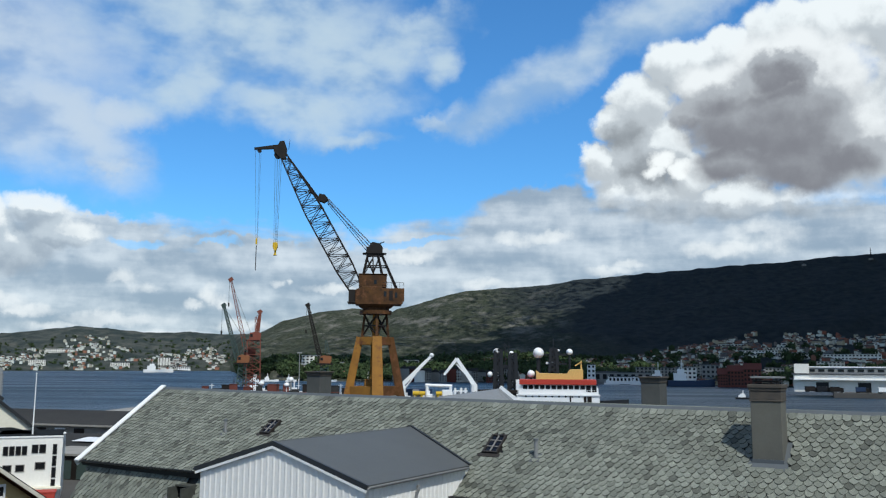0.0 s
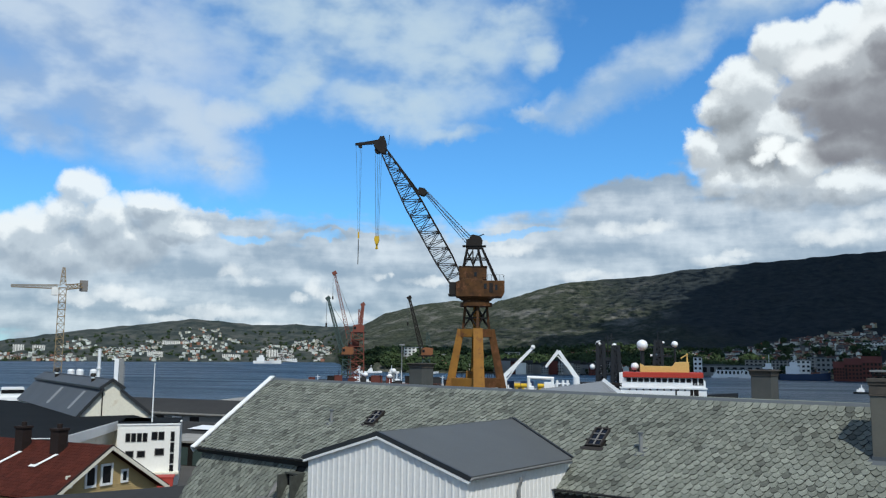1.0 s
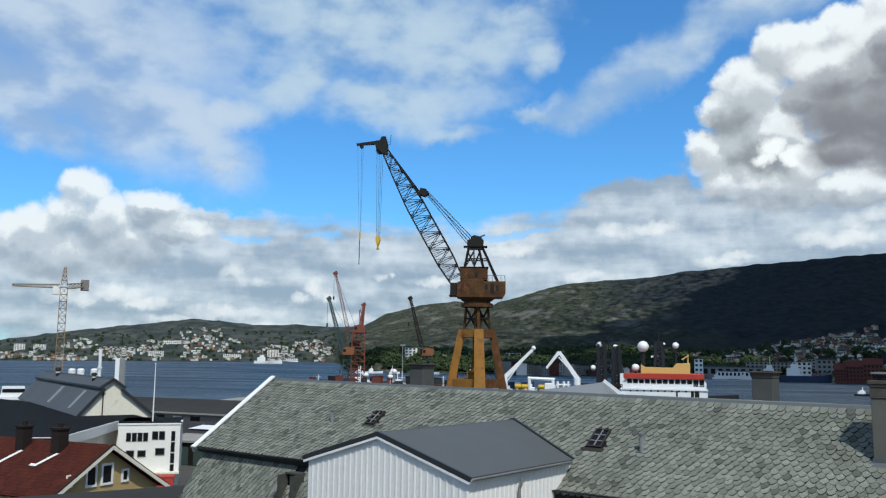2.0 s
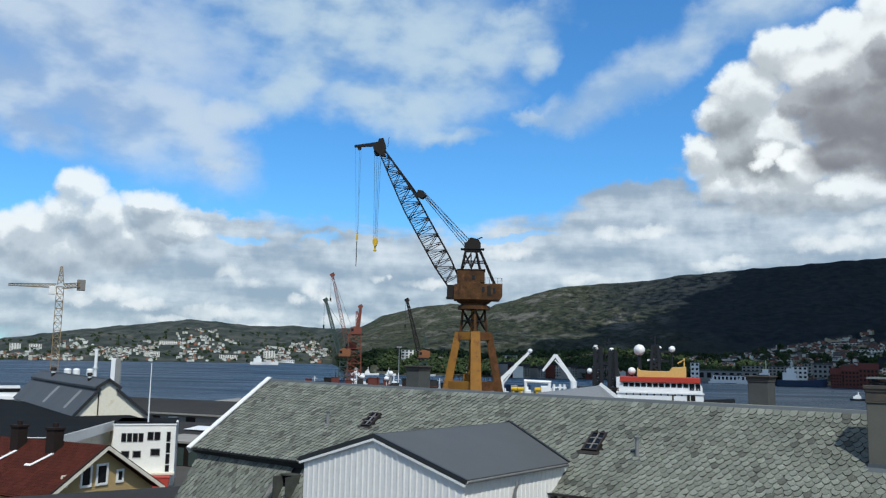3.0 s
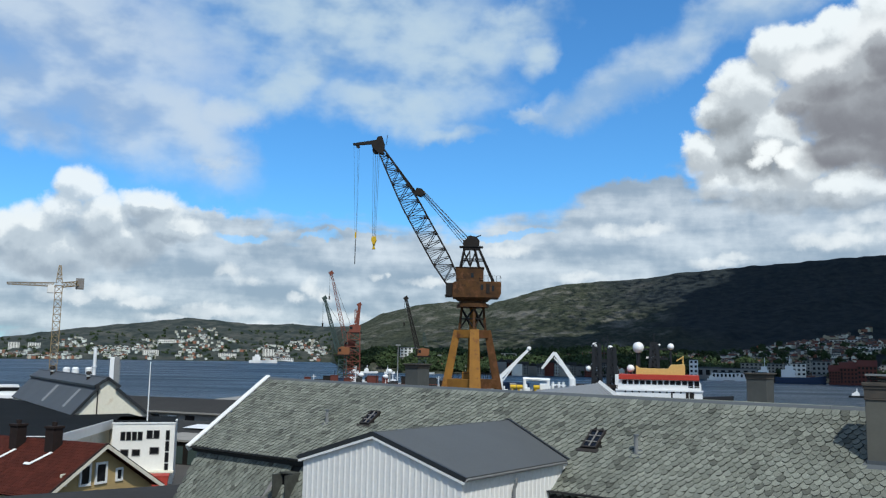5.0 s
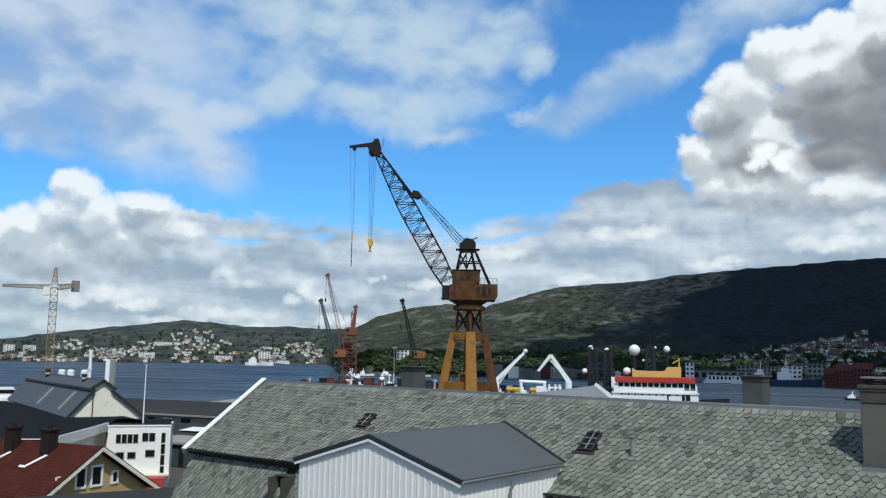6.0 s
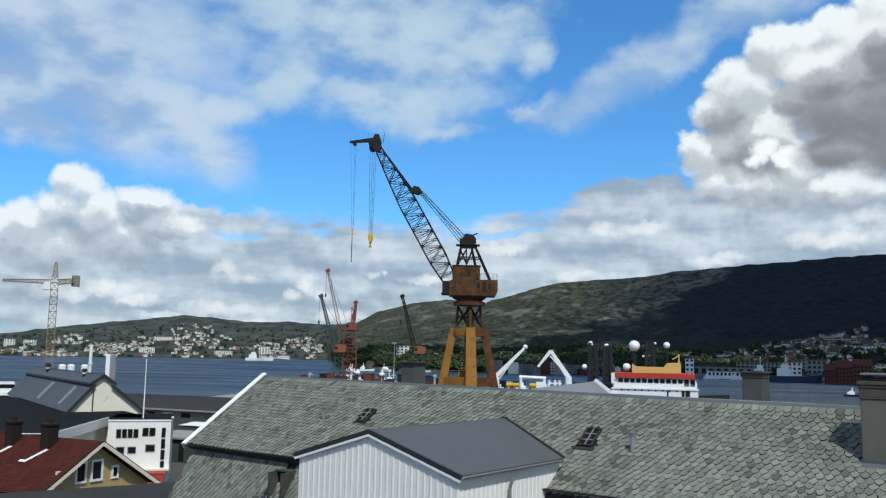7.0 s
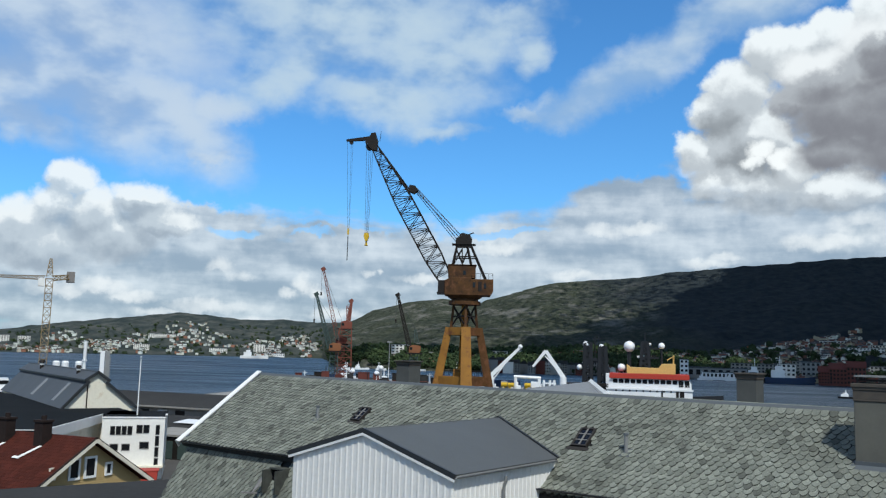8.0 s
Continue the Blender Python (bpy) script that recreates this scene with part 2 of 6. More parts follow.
# ---- materials ----
def material(name, color, rough=0.7, metal=0.0, second=None, scale=2.0, fine=30.0, mix=0.5, bump=0.15, island=0.0, per_object=0.0, coat=0.0, third=None, rust=0.0, bump_scale=None, speck=0.0, spec=None, few_dark=0.0):
    """A painted or raw surface: two colours mixed by a broad and a fine noise, a fine relief, and some scatter from piece to piece."""
    m = bpy.data.materials.new(name)
    m.use_nodes = True
    t = m.node_tree
    p = t.nodes["Principled BSDF"]
    tc = t.nodes.new("ShaderNodeTexCoord")

    def tex(sc, detail=6.0, r=0.6):
        n = t.nodes.new("ShaderNodeTexNoise")
        n.inputs["Scale"].default_value, n.inputs["Detail"].default_value, n.inputs["Roughness"].default_value = sc, detail, r
        t.links.new(tc.outputs["Object"], n.inputs["Vector"])
        return n.outputs["Fac"]

    def ramp(v, lo, hi):
        n = t.nodes.new("ShaderNodeMapRange")
        t.links.new(v, n.inputs["Value"])
        n.inputs["From Min"].default_value, n.inputs["From Max"].default_value = lo, hi
        return n.outputs["Result"]

    def blend(f, a, b, kind="MIX"):
        n = t.nodes.new("ShaderNodeMix")
        n.data_type, n.blend_type = "RGBA", kind
        for s, v in (("Factor", f), ("A", a), ("B", b)):
            if isinstance(v, (int, float, tuple)):
                n.inputs[s].default_value = v
            else:
                t.links.new(v, n.inputs[s])
        return n.outputs["Result"]

    broad_n, fine_n = tex(scale), tex(fine, 4.0)
    a = (*color, 1)
    b = (*(second or tuple(c * 0.8 for c in color)), 1)
    col = blend(ramp(broad_n, 0.5 - 0.5 * (1 - mix) - 0.02, 0.5 + 0.25 * (1 - mix) + 0.05), a, b)
    col = blend(ramp(fine_n, 0.35, 0.75), col, blend(0.35, col, tuple([c * 0.7 for c in color] + [1])))
    if third:
        col = blend(ramp(tex(speck or scale * 2.7, 8.0, 0.7), 0.56, 0.68), col, (*third, 1))
    if rust:
        col = blend(ramp(tex(scale * 1.6, 9.0, 0.75), 0.62 - rust, 0.74 - rust), col, (0.13, 0.055, 0.025, 1))
    for amount, node, out in ((island, "ShaderNodeNewGeometry", "Random Per Island"), (per_object, "ShaderNodeObjectInfo", "Random")):
        if amount:
            n = t.nodes.new(node)
            v = t.nodes.new("ShaderNodeMapRange")
            t.links.new(n.outputs[out], v.inputs["Value"])
            v.inputs["To Min"].default_value, v.inputs["To Max"].default_value = 1 - amount, 1 + amount
            value = v.outputs[0]
            if few_dark:
                # one piece in twenty is a darker one
                d = t.nodes.new("ShaderNodeMath")
                d.operation = "LESS_THAN"
                t.links.new(n.outputs[out], d.inputs[0])
                d.inputs[1].default_value = 0.05
                e = t.nodes.new("ShaderNodeMath")
                e.operation = "MULTIPLY_ADD"
                t.links.new(d.outputs[0], e.inputs[0])
                e.inputs[1].default_value = -few_dark * 0.5
                t.links.new(value, e.inputs[2])
                value = e.outputs[0]
            h = t.nodes.new("ShaderNodeHueSaturation")
            t.links.new(value, h.inputs["Value"])
            t.links.new(col, h.inputs["Color"])
            col = h.outputs[0]
    t.links.new(col, p.inputs["Base Color"])
    p.inputs["Roughness"].default_value, p.inputs["Metallic"].default_value = rough, metal
    p.inputs["Coat Weight"].default_value = coat
    p.inputs["Specular IOR Level"].default_value = spec if spec is not None else (0.5 if rough < 0.5 else 0.18)
    if bump:
        bp = t.nodes.new("ShaderNodeBump")
        bp.inputs["Strength"].default_value, bp.inputs["Distance"].default_value = bump, 0.02 if not bump_scale else bump_scale
        t.links.new(fine_n, bp.inputs["Height"])
        t.links.new(bp.outputs[0], p.inputs["Normal"])
    return m


def palette(name, colors, rough=0.8):
    """One of several paints from piece to piece, with a little dirt."""
    m = material(name, colors[0], rough)
    t = m.node_tree
    g = t.nodes.new("ShaderNodeNewGeometry")
    r = t.nodes.new("ShaderNodeValToRGB")
    r.color_ramp.interpolation = "CONSTANT"
    while len(r.color_ramp.elements) < len(colors):
        r.color_ramp.elements.new(0.5)
    for i, c in enumerate(colors):
        r.color_ramp.elements[i].position, r.color_ramp.elements[i].color = i / len(colors), (*c, 1)
    t.links.new(g.outputs["Random Per Island"], r.inputs[0])
    n = t.nodes.new("ShaderNodeTexNoise")
    n.inputs["Scale"].default_value, n.inputs["Detail"].default_value = 0.25, 8.0
    x = t.nodes.new("ShaderNodeMix")
    x.data_type, x.blend_type = "RGBA", "MULTIPLY"
    x.inputs["Factor"].default_value = 0.35
    t.links.new(r.outputs[0], x.inputs["A"])
    t.links.new(n.outputs["Color"], x.inputs["B"])
    t.links.new(x.outputs["Result"], t.nodes["Principled BSDF"].inputs["Base Color"])
    return m


SLATE = material("slate", (0.222, 0.236, 0.200), 0.75, second=(0.140, 0.151, 0.130), scale=1.3, fine=34.0, bump=0.9, island=0.26, per_object=0.26, third=(0.34, 0.35, 0.29), speck=22.0, few_dark=0.45)
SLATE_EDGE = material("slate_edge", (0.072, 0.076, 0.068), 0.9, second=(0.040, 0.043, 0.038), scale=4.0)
SLATE_BED = material("slate_bed", (0.035, 0.036, 0.036), 0.9)
LEAD = material("lead_ridge", (0.100, 0.112, 0.122), 0.6, metal=0.1, scale=1.0, second=(0.085, 0.096, 0.106))
WHITE_PAINT = material("white_paint", (0.78, 0.78, 0.77), 0.45, second=(0.70, 0.70, 0.68), scale=0.8)
WHITE_STEEL = material("white_sheet_steel", (0.78, 0.765, 0.735), 0.5, second=(0.70, 0.69, 0.665), scale=0.5, fine=9.0, bump=0.05)
GREY_SHEET = material("grey_roof_sheet", (0.094, 0.100, 0.102), 0.55, second=(0.080, 0.085, 0.087), scale=0.6, fine=12.0, bump=0.08)
BLACK_TRIM = material("black_trim", (0.02, 0.021, 0.023), 0.45)
CEMENT = material("cement_render", (0.135, 0.132, 0.113), 0.9, second=(0.098, 0.096, 0.085), scale=1.1, fine=24.0, bump=0.12)
# darker, cooler cement: the rear chimneys' shade is put into its colour
SHADED_CEMENT = material("shaded_cement", (0.085, 0.088, 0.084), 0.9, second=(0.058, 0.061, 0.060), scale=1.6, fine=24.0, bump=0.35)
CEMENT_DARK = material("cement_cap", (0.10, 0.085, 0.07), 0.9, second=(0.06, 0.055, 0.05), scale=3.0, bump=0.4)
IRON = material("cast_iron", (0.05, 0.045, 0.042), 0.6, metal=0.4, rust=0.03)
PALE_FRAME = material("weathered_frame", (0.26, 0.25, 0.24), 0.7, second=(0.14, 0.13, 0.125), scale=6.0)
ZINC = material("zinc", (0.26, 0.265, 0.265), 0.55, metal=0.15, second=(0.19, 0.195, 0.195), scale=3.0)
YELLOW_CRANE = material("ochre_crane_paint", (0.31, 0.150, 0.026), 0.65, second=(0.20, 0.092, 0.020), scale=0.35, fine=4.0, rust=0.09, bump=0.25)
BROWN_CRANE = material("rusty_brown_crane_paint", (0.105, 0.048, 0.014), 0.65, second=(0.030, 0.015, 0.008), scale=0.55, fine=4.0, rust=0.10, bump=0.25, third=(0.014, 0.010, 0.008), speck=0.8)
DARK_STEEL = material("dark_steel", (0.020, 0.016, 0.014), 0.6, second=(0.013, 0.011, 0.010), scale=0.6, rust=0.0)
# rusty ochre, darkened further for the shade on the portal's right face
SHADED_RUST_OCHRE = material("shaded_rusty_ochre", (0.115, 0.052, 0.015), 0.75, second=(0.060, 0.028, 0.012), scale=0.35, fine=4.0, rust=0.12, bump=0.25)
HOOK_YELLOW = material("hook_yellow", (0.62, 0.40, 0.03), 0.5)
CABLE = material("steel_rope", (0.10, 0.10, 0.10), 0.6, metal=0.5)
RED_CRANE = material("faded_red_crane_paint", (0.20, 0.062, 0.042), 0.7, second=(0.14, 0.05, 0.038), scale=0.3)
ORANGE_CAB = material("orange_brown_cab_paint", (0.24, 0.095, 0.04), 0.6, second=(0.16, 0.07, 0.035), scale=0.4)
GREEN_CRANE = material("dark_green_crane_paint", (0.05, 0.075, 0.07), 0.6)
TOWER_YELLOW = material("tower_crane_yellow", (0.27, 0.20, 0.11), 0.6, second=(0.21, 0.155, 0.09), scale=0.5)
CONCRETE = material("concrete", (0.30, 0.29, 0.27), 0.85, second=(0.22, 0.215, 0.20), scale=0.3, fine=3.0, bump=0.2)
ASPHALT = material("asphalt", (0.055, 0.055, 0.056), 0.9, second=(0.085, 0.082, 0.078), scale=0.05, fine=2.0)
CREAM = material("cream_render", (0.72, 0.69, 0.58), 0.8, second=(0.64, 0.60, 0.50), scale=0.25, fine=3.0, third=(0.55, 0.47, 0.36))
WHITE_RENDER = material("white_render", (0.76, 0.75, 0.71), 0.75, second=(0.66, 0.65, 0.61), scale=0.3, fine=3.0)
ROOF_GREY = material("weathered_grey_roofing", (0.082, 0.090, 0.100), 0.65, second=(0.062, 0.068, 0.076), scale=0.15, fine=3.0)
ROOF_BLACK = material("black_felt_roof", (0.010, 0.012, 0.014), 0.9, second=(0.017, 0.019, 0.021), scale=0.08, fine=2.0, spec=0.02)
ROOF_DARK = material("dark_grey_roof", (0.030, 0.031, 0.032), 0.85, second=(0.046, 0.046, 0.046), scale=0.1, fine=2.0, spec=0.04)
TILE_RED = material("dark_red_roof_tile", (0.070, 0.0185, 0.0120), 0.8, second=(0.050, 0.0145, 0.0105), scale=0.7, fine=9.0, spec=0.08, island=0.2, bump=0.3)
YELLOW_WOOD = material("yellow_weatherboard", (0.42, 0.31, 0.145), 0.7, second=(0.35, 0.255, 0.12), scale=0.6, fine=7.0, island=0.06)
GLASS_DARK = material("window_glass", (0.012, 0.013, 0.015), 0.08, bump=0.0, spec=0.3)
BRICK = material("sooty_brick", (0.026, 0.016, 0.014), 0.9, second=(0.016, 0.012, 0.011), scale=3.0)
RED_BOX = material("red_painted_steel", (0.42, 0.06, 0.045), 0.55)
SHIP_RED = material("ship_red", (0.42, 0.05, 0.035), 0.5, second=(0.36, 0.045, 0.03), scale=0.3)
SHIP_WHITE = material("ship_white", (0.78, 0.79, 0.80), 0.4, second=(0.70, 0.71, 0.72), scale=0.3)
SHIP_YELLOW = material("ship_yellow", (0.62, 0.41, 0.14), 0.5)
SHIP_BLUE = material("ship_blue", (0.03, 0.05, 0.10), 0.5)
SHIP_BLACK = material("ship_black", (0.02, 0.022, 0.026), 0.5)
LEAF = material("far_leaves", (0.040, 0.060, 0.022), 0.9, second=(0.025, 0.042, 0.018), scale=0.05, fine=0.6, island=0.45, bump=0.0)
ISLAND_TOWN = palette("island_town_walls", [(0.72, 0.71, 0.69), (0.60, 0.59, 0.57), (0.76, 0.75, 0.73), (0.50, 0.46, 0.40), (0.35, 0.16, 0.11), (0.70, 0.69, 0.66)])
TOWN = palette("town_walls", [(0.80, 0.75, 0.68), (0.62, 0.58, 0.53), (0.82, 0.79, 0.74), (0.48, 0.40, 0.30), (0.30, 0.10, 0.07), (0.42, 0.35, 0.25), (0.64, 0.60, 0.55), (0.20, 0.17, 0.16), (0.26, 0.12, 0.09)])
ISLAND_ROOF = palette("island_town_roofs", [(0.07, 0.06, 0.058), (0.10, 0.095, 0.09), (0.055, 0.055, 0.058), (0.12, 0.065, 0.05), (0.15, 0.15, 0.15)])
TOWN_ROOF = palette("town_roofs", [(0.10, 0.075, 0.07), (0.16, 0.075, 0.055), (0.08, 0.08, 0.085), (0.20, 0.09, 0.06), (0.13, 0.13, 0.135), (0.07, 0.06, 0.06)])
BRICK_RED = material("red_brick", (0.135, 0.042, 0.032), 0.85, second=(0.10, 0.036, 0.03), scale=0.05, fine=0.6)


# ---- mesh tools ----
def half_ring(x, z, r, t, n=10):
    """The outline of a half-round gutter."""
    w = [math.pi * (1 + k / n) for k in range(n + 1)]
    return [(x + r * math.cos(a), z + r * math.sin(a)) for a in w] + [(x + (r - t) * math.cos(a), z + (r - t) * math.sin(a)) for a in reversed(w)]



class Form:
    """Faces gathered for one mesh."""

    def __init__(self):
        self.v, self.f = [], []

    def add(self, verts, faces):
        k = len(self.v)
        self.v += [tuple(p) for p in verts]
        self.f += [tuple(i + k for i in q) for q in faces]
        return self

    def hexa(self, p):
        return self.add(p, [(3, 2, 1, 0), (4, 5, 6, 7), (0, 1, 5, 4), (1, 2, 6, 5), (2, 3, 7, 6), (3, 0, 4, 7)])

    def box(self, x0, x1, y0, y1, z0, z1):
        return self.hexa([(x0, y0, z0), (x1, y0, z0), (x1, y1, z0), (x0, y1, z0), (x0, y0, z1), (x1, y0, z1), (x1, y1, z1), (x0, y1, z1)])

    def beam(self, p, q, w, h=None, w2=None):
        """A bar of w x h from p to q; w2: the width at q."""
        p, q, h = Vector(p), Vector(q), h or w
        d = (q - p).normalized()
        up = Vector((0, 0, 1)) if abs(d.z) < 0.95 else Vector((0, 1, 0))
        a = d.cross(up).normalized()
        b = a.cross(d)
        k = (w2 or w) / w
        s = [(-1, -1), (1, -1), (1, 1), (-1, 1)]
        return self.hexa([p + a * (i * w / 2) + b * (j * h / 2) for i, j in s] + [q + (a * (i * w / 2) + b * (j * h / 2)) * k for i, j in s])

    def tube(self, p, q, r, r2=None, n=8):
        p, q, r2 = Vector(p), Vector(q), r if r2 is None else r2
        d = (q - p).normalized()
        up = Vector((0, 0, 1)) if abs(d.z) < 0.95 else Vector((0, 1, 0))
        a = d.cross(up).normalized()
        b = a.cross(d)
        ring = [a * math.cos(2 * math.pi * i / n) + b * math.sin(2 * math.pi * i / n) for i in range(n)]
        return self.add([p + c * r for c in ring] + [q + c * r2 for c in ring],
                        [(i, (i + 1) % n, n + (i + 1) % n, n + i) for i in range(n)] + [tuple(range(n - 1, -1, -1)), tuple(range(n, 2 * n))])

    def ball(self, c, r, n=14, m=8, sz=1.0):
        c = Vector(c)
        vs = [c + Vector((r * math.sin(math.pi * j / m) * math.cos(2 * math.pi * i / n), r * math.sin(math.pi * j / m) * math.sin(2 * math.pi * i / n), sz * r * math.cos(math.pi * j / m)))
              for j in range(1, m) for i in range(n)]
        top, bot = len(vs), len(vs) + 1
        fs = [(j * n + i, (j + 1) * n + i, (j + 1) * n + (i + 1) % n, j * n + (i + 1) % n) for j in range(m - 2) for i in range(n)]
        fs += [(top, i, (i + 1) % n) for i in range(n)] + [(bot, (m - 2) * n + (i + 1) % n, (m - 2) * n + i) for i in range(n)]
        return self.add(vs + [c + Vector((0, 0, sz * r)), c - Vector((0, 0, sz * r))], fs)

    def rail(self, pts, w):
        """A square bar that follows several points, in one piece."""
        pts = [Vector(p) for p in pts]
        d = (pts[-1] - pts[0]).normalized()
        up = Vector((0, 0, 1)) if abs(d.z) < 0.95 else Vector((0, 1, 0))
        a = d.cross(up).normalized()
        b = a.cross(d)
        n = len(pts)
        return self.add([p + a * (i * w / 2) + b * (j * w / 2) for p in pts for i, j in ((-1, -1), (1, -1), (1, 1), (-1, 1))],
                        [(k * 4 + i, k * 4 + (i + 1) % 4, k * 4 + 4 + (i + 1) % 4, k * 4 + 4 + i) for k in range(n - 1) for i in range(4)] + [(3, 2, 1, 0), (4 * n - 4, 4 * n - 3, 4 * n - 2, 4 * n - 1)])

    def prism(self, outline, axis, a, b):
        """An outline of (u, w) pushed along an axis from a to b; axis 'x' reads u, w as y, z; 'y' as x, z; 'z' as x, y."""
        put = {"x": lambda u, w, s: (s, u, w), "y": lambda u, w, s: (u, s, w), "z": lambda u, w, s: (u, w, s)}[axis]
        n = len(outline)
        return self.add([put(u, w, a) for u, w in outline] + [put(u, w, b) for u, w in outline],
                        [tuple(range(n - 1, -1, -1)), tuple(range(n, 2 * n))] + [(i, (i + 1) % n, n + (i + 1) % n, n + i) for i in range(n)])

    def slab(self, a, b, c, d, t):
        """A plate of thickness t under the corners a, b, c, d."""
        a, b, c, d = (Vector(p) for p in (a, b, c, d))
        nrm = (b - a).cross(c - b).normalized()
        if nrm.z < 0:
            nrm = -nrm
        return self.hexa([p - nrm * t for p in (a, b, c, d)] + [a, b, c, d])

    def mesh(self, name, mat):
        me = bpy.data.meshes.new(name)
        me.from_pydata(self.v, [], self.f)
        me.materials.append(mat)
        bm = bmesh.new()
        bm.from_mesh(me)
        bmesh.ops.recalc_face_normals(bm, faces=bm.faces)
        bm.to_mesh(me)
        bm.free()
        return me


def part(name, form, mat, parent=None, label="", bevel=0.0, smooth=False):
    ob = new(name, form.mesh(name, mat) if isinstance(form, Form) else form)
    ob.parent = parent
    if label:
        ob["label"] = label
    if bevel:
        b = ob.modifiers.new("bevel", "BEVEL")
        b.width, b.segments, b.limit_method = bevel, 2, "ANGLE"
    if smooth:
        for p in ob.data.polygons:
            p.use_smooth = True
    return ob


def thing(name, m, label, category, group="", kind=""):
    ob = new(name)
    ob.empty_display_size = 0.3
    ob.matrix_world = m
    return tagged(ob, label, category, group, kind)


def bearing(az, d, z=0.0):
    """A place d metres out, az degrees clockwise from +Y."""
    return Vector((d * math.sin(radians(az)), d * math.cos(radians(az)), z))


def facing(az, d, z=0.0, turn=0.0):
    """A pose at a bearing, its x to the right and its y away, seen from the window."""
    p = bearing(az, d, z)
    return pose(p.x, p.y, p.z, 0, 0, -az + turn)


def fbm(x, y, s, octaves=5):
    v, a = 0.0, 0.5
    for k in range(octaves):
        v += a * noise.noise(Vector((x * s, y * s, 7.3 * k)))
        s, a = s * 2.03, a * 0.5
    return v


# ---- water, quays and far land ----
def water_material():
    m = bpy.data.materials.new("harbour_water")
    m.use_nodes = True
    t = m.node_tree
    p = t.nodes["Principled BSDF"]
    p.inputs["Base Color"].default_value = (0.012, 0.024, 0.036, 1)
    p.inputs["Specular IOR Level"].default_value = 0.55
    p.inputs["Roughness"].default_value = 0.16
    p.inputs["IOR"].default_value = 1.33
    tc = t.nodes.new("ShaderNodeTexCoord")
    h = None
    for sc, st in ((0.05, 1.0), (0.35, 0.8)):
        mp = t.nodes.new("ShaderNodeMapping")
        mp.inputs["Scale"].default_value, mp.inputs["Rotation"].default_value = (1.0, 2.2, 1.0), (0, 0, 0.4)
        t.links.new(tc.outputs["Object"], mp.inputs["Vector"])
        n = t.nodes.new("ShaderNodeTexNoise")
        n.inputs["Scale"].default_value, n.inputs["Detail"].default_value = sc, 8.0
        t.links.new(mp.outputs[0], n.inputs["Vector"])
        b = t.nodes.new("ShaderNodeBump")
        b.inputs["Strength"].default_value, b.inputs["Distance"].default_value = st, 3.0 if sc < 0.1 else 0.9
        t.links.new(n.outputs["Fac"], b.inputs["Height"])
        if h:
            t.links.new(h, b.inputs["Normal"])
        h = b.outputs[0]
    t.links.new(h, p.inputs["Normal"])
    big = t.nodes.new("ShaderNodeTexNoise")
    big.inputs["Scale"].default_value, big.inputs["Detail"].default_value = 0.008, 6.0
    mp = t.nodes.new("ShaderNodeMapping")
    mp.inputs["Scale"].default_value = (0.6, 2.5, 1.0)
    t.links.new(tc.outputs["Object"], mp.inputs["Vector"])
    t.links.new(mp.outputs[0], big.inputs["Vector"])
    rr = t.nodes.new("ShaderNodeMapRange")
    rr.inputs["From Min"].default_value, rr.inputs["From Max"].default_value = 0.35, 0.7
    rr.inputs["To Min"].default_value, rr.inputs["To Max"].default_value = 0.30, 0.55
    t.links.new(big.outputs["Fac"], rr.inputs["Value"])
    t.links.new(rr.outputs[0], p.inputs["Roughness"])
    return m


water = part("water", Form().add([(-4900, -4900, 0), (4900, -4900, 0), (4900, 4900, 0), (-4900, 4900, 0)], [(0, 1, 2, 3)]), water_material())
tagged(water, "dark blue rippled harbour water under broken cloud", "water", kind="structure")

# the shipyard's ground: one sheet from far behind the window to the quay's edge
quay = Form()
quay.prism([(-4900, -4900), (4900, -4900), (4900, 30), (260, 60), (120, 150), (60, 205), (-120, 210), (-150, 240), (-420, 200), (-900, 120), (-4900, 60)], "z", -6.0, 3.2)
tagged(part("ground", quay, ASPHALT), "grey asphalt of the shipyard and its stone quay", "ground", kind="structure")


def curve(rows, x):
    xs, ys = zip(*rows)
    return float(np.interp(x, xs, ys))


# the rise of the skyline over the horizon (bearing, rise) and the shores (bearing, metres)
SKYLINE = [(-80, .03), (-50, .012), (-34, .012), (-32, .0176), (-29.9, .0234), (-27.7, .0282), (-25.7, .0329), (-23.1, .0391), (-20.8, .037), (-19, .0333), (-16.4, .035), (-14.2, .0325), (-12.4, .034),
           (-12, .0353), (-10.5, .0489), (-8.2, .0596), (-6, .0649), (-3.7, .0600), (-2.2, .0677), (-.3, .078), (1.6, .0861), (4.6, .0908), (7.1, .0932), (8.9, .0994), (11.7, .1032),
           (13.8, .1069), (16.4, .1095), (18.4, .1121), (21, .1135), (25.7, .118), (34, .121), (50, .10), (80, .05)]
SHORE = [(-80, 2000), (-27.5, 2150), (-15.3, 2350), (-13.8, 2300), (-13, 1150), (-9, 1020), (12, 980), (18.7, 900), (30, 860), (80, 800)]
CREST = [(-80, 3300), (-14, 3300), (-12, 2900), (0, 2700), (80, 2600)]


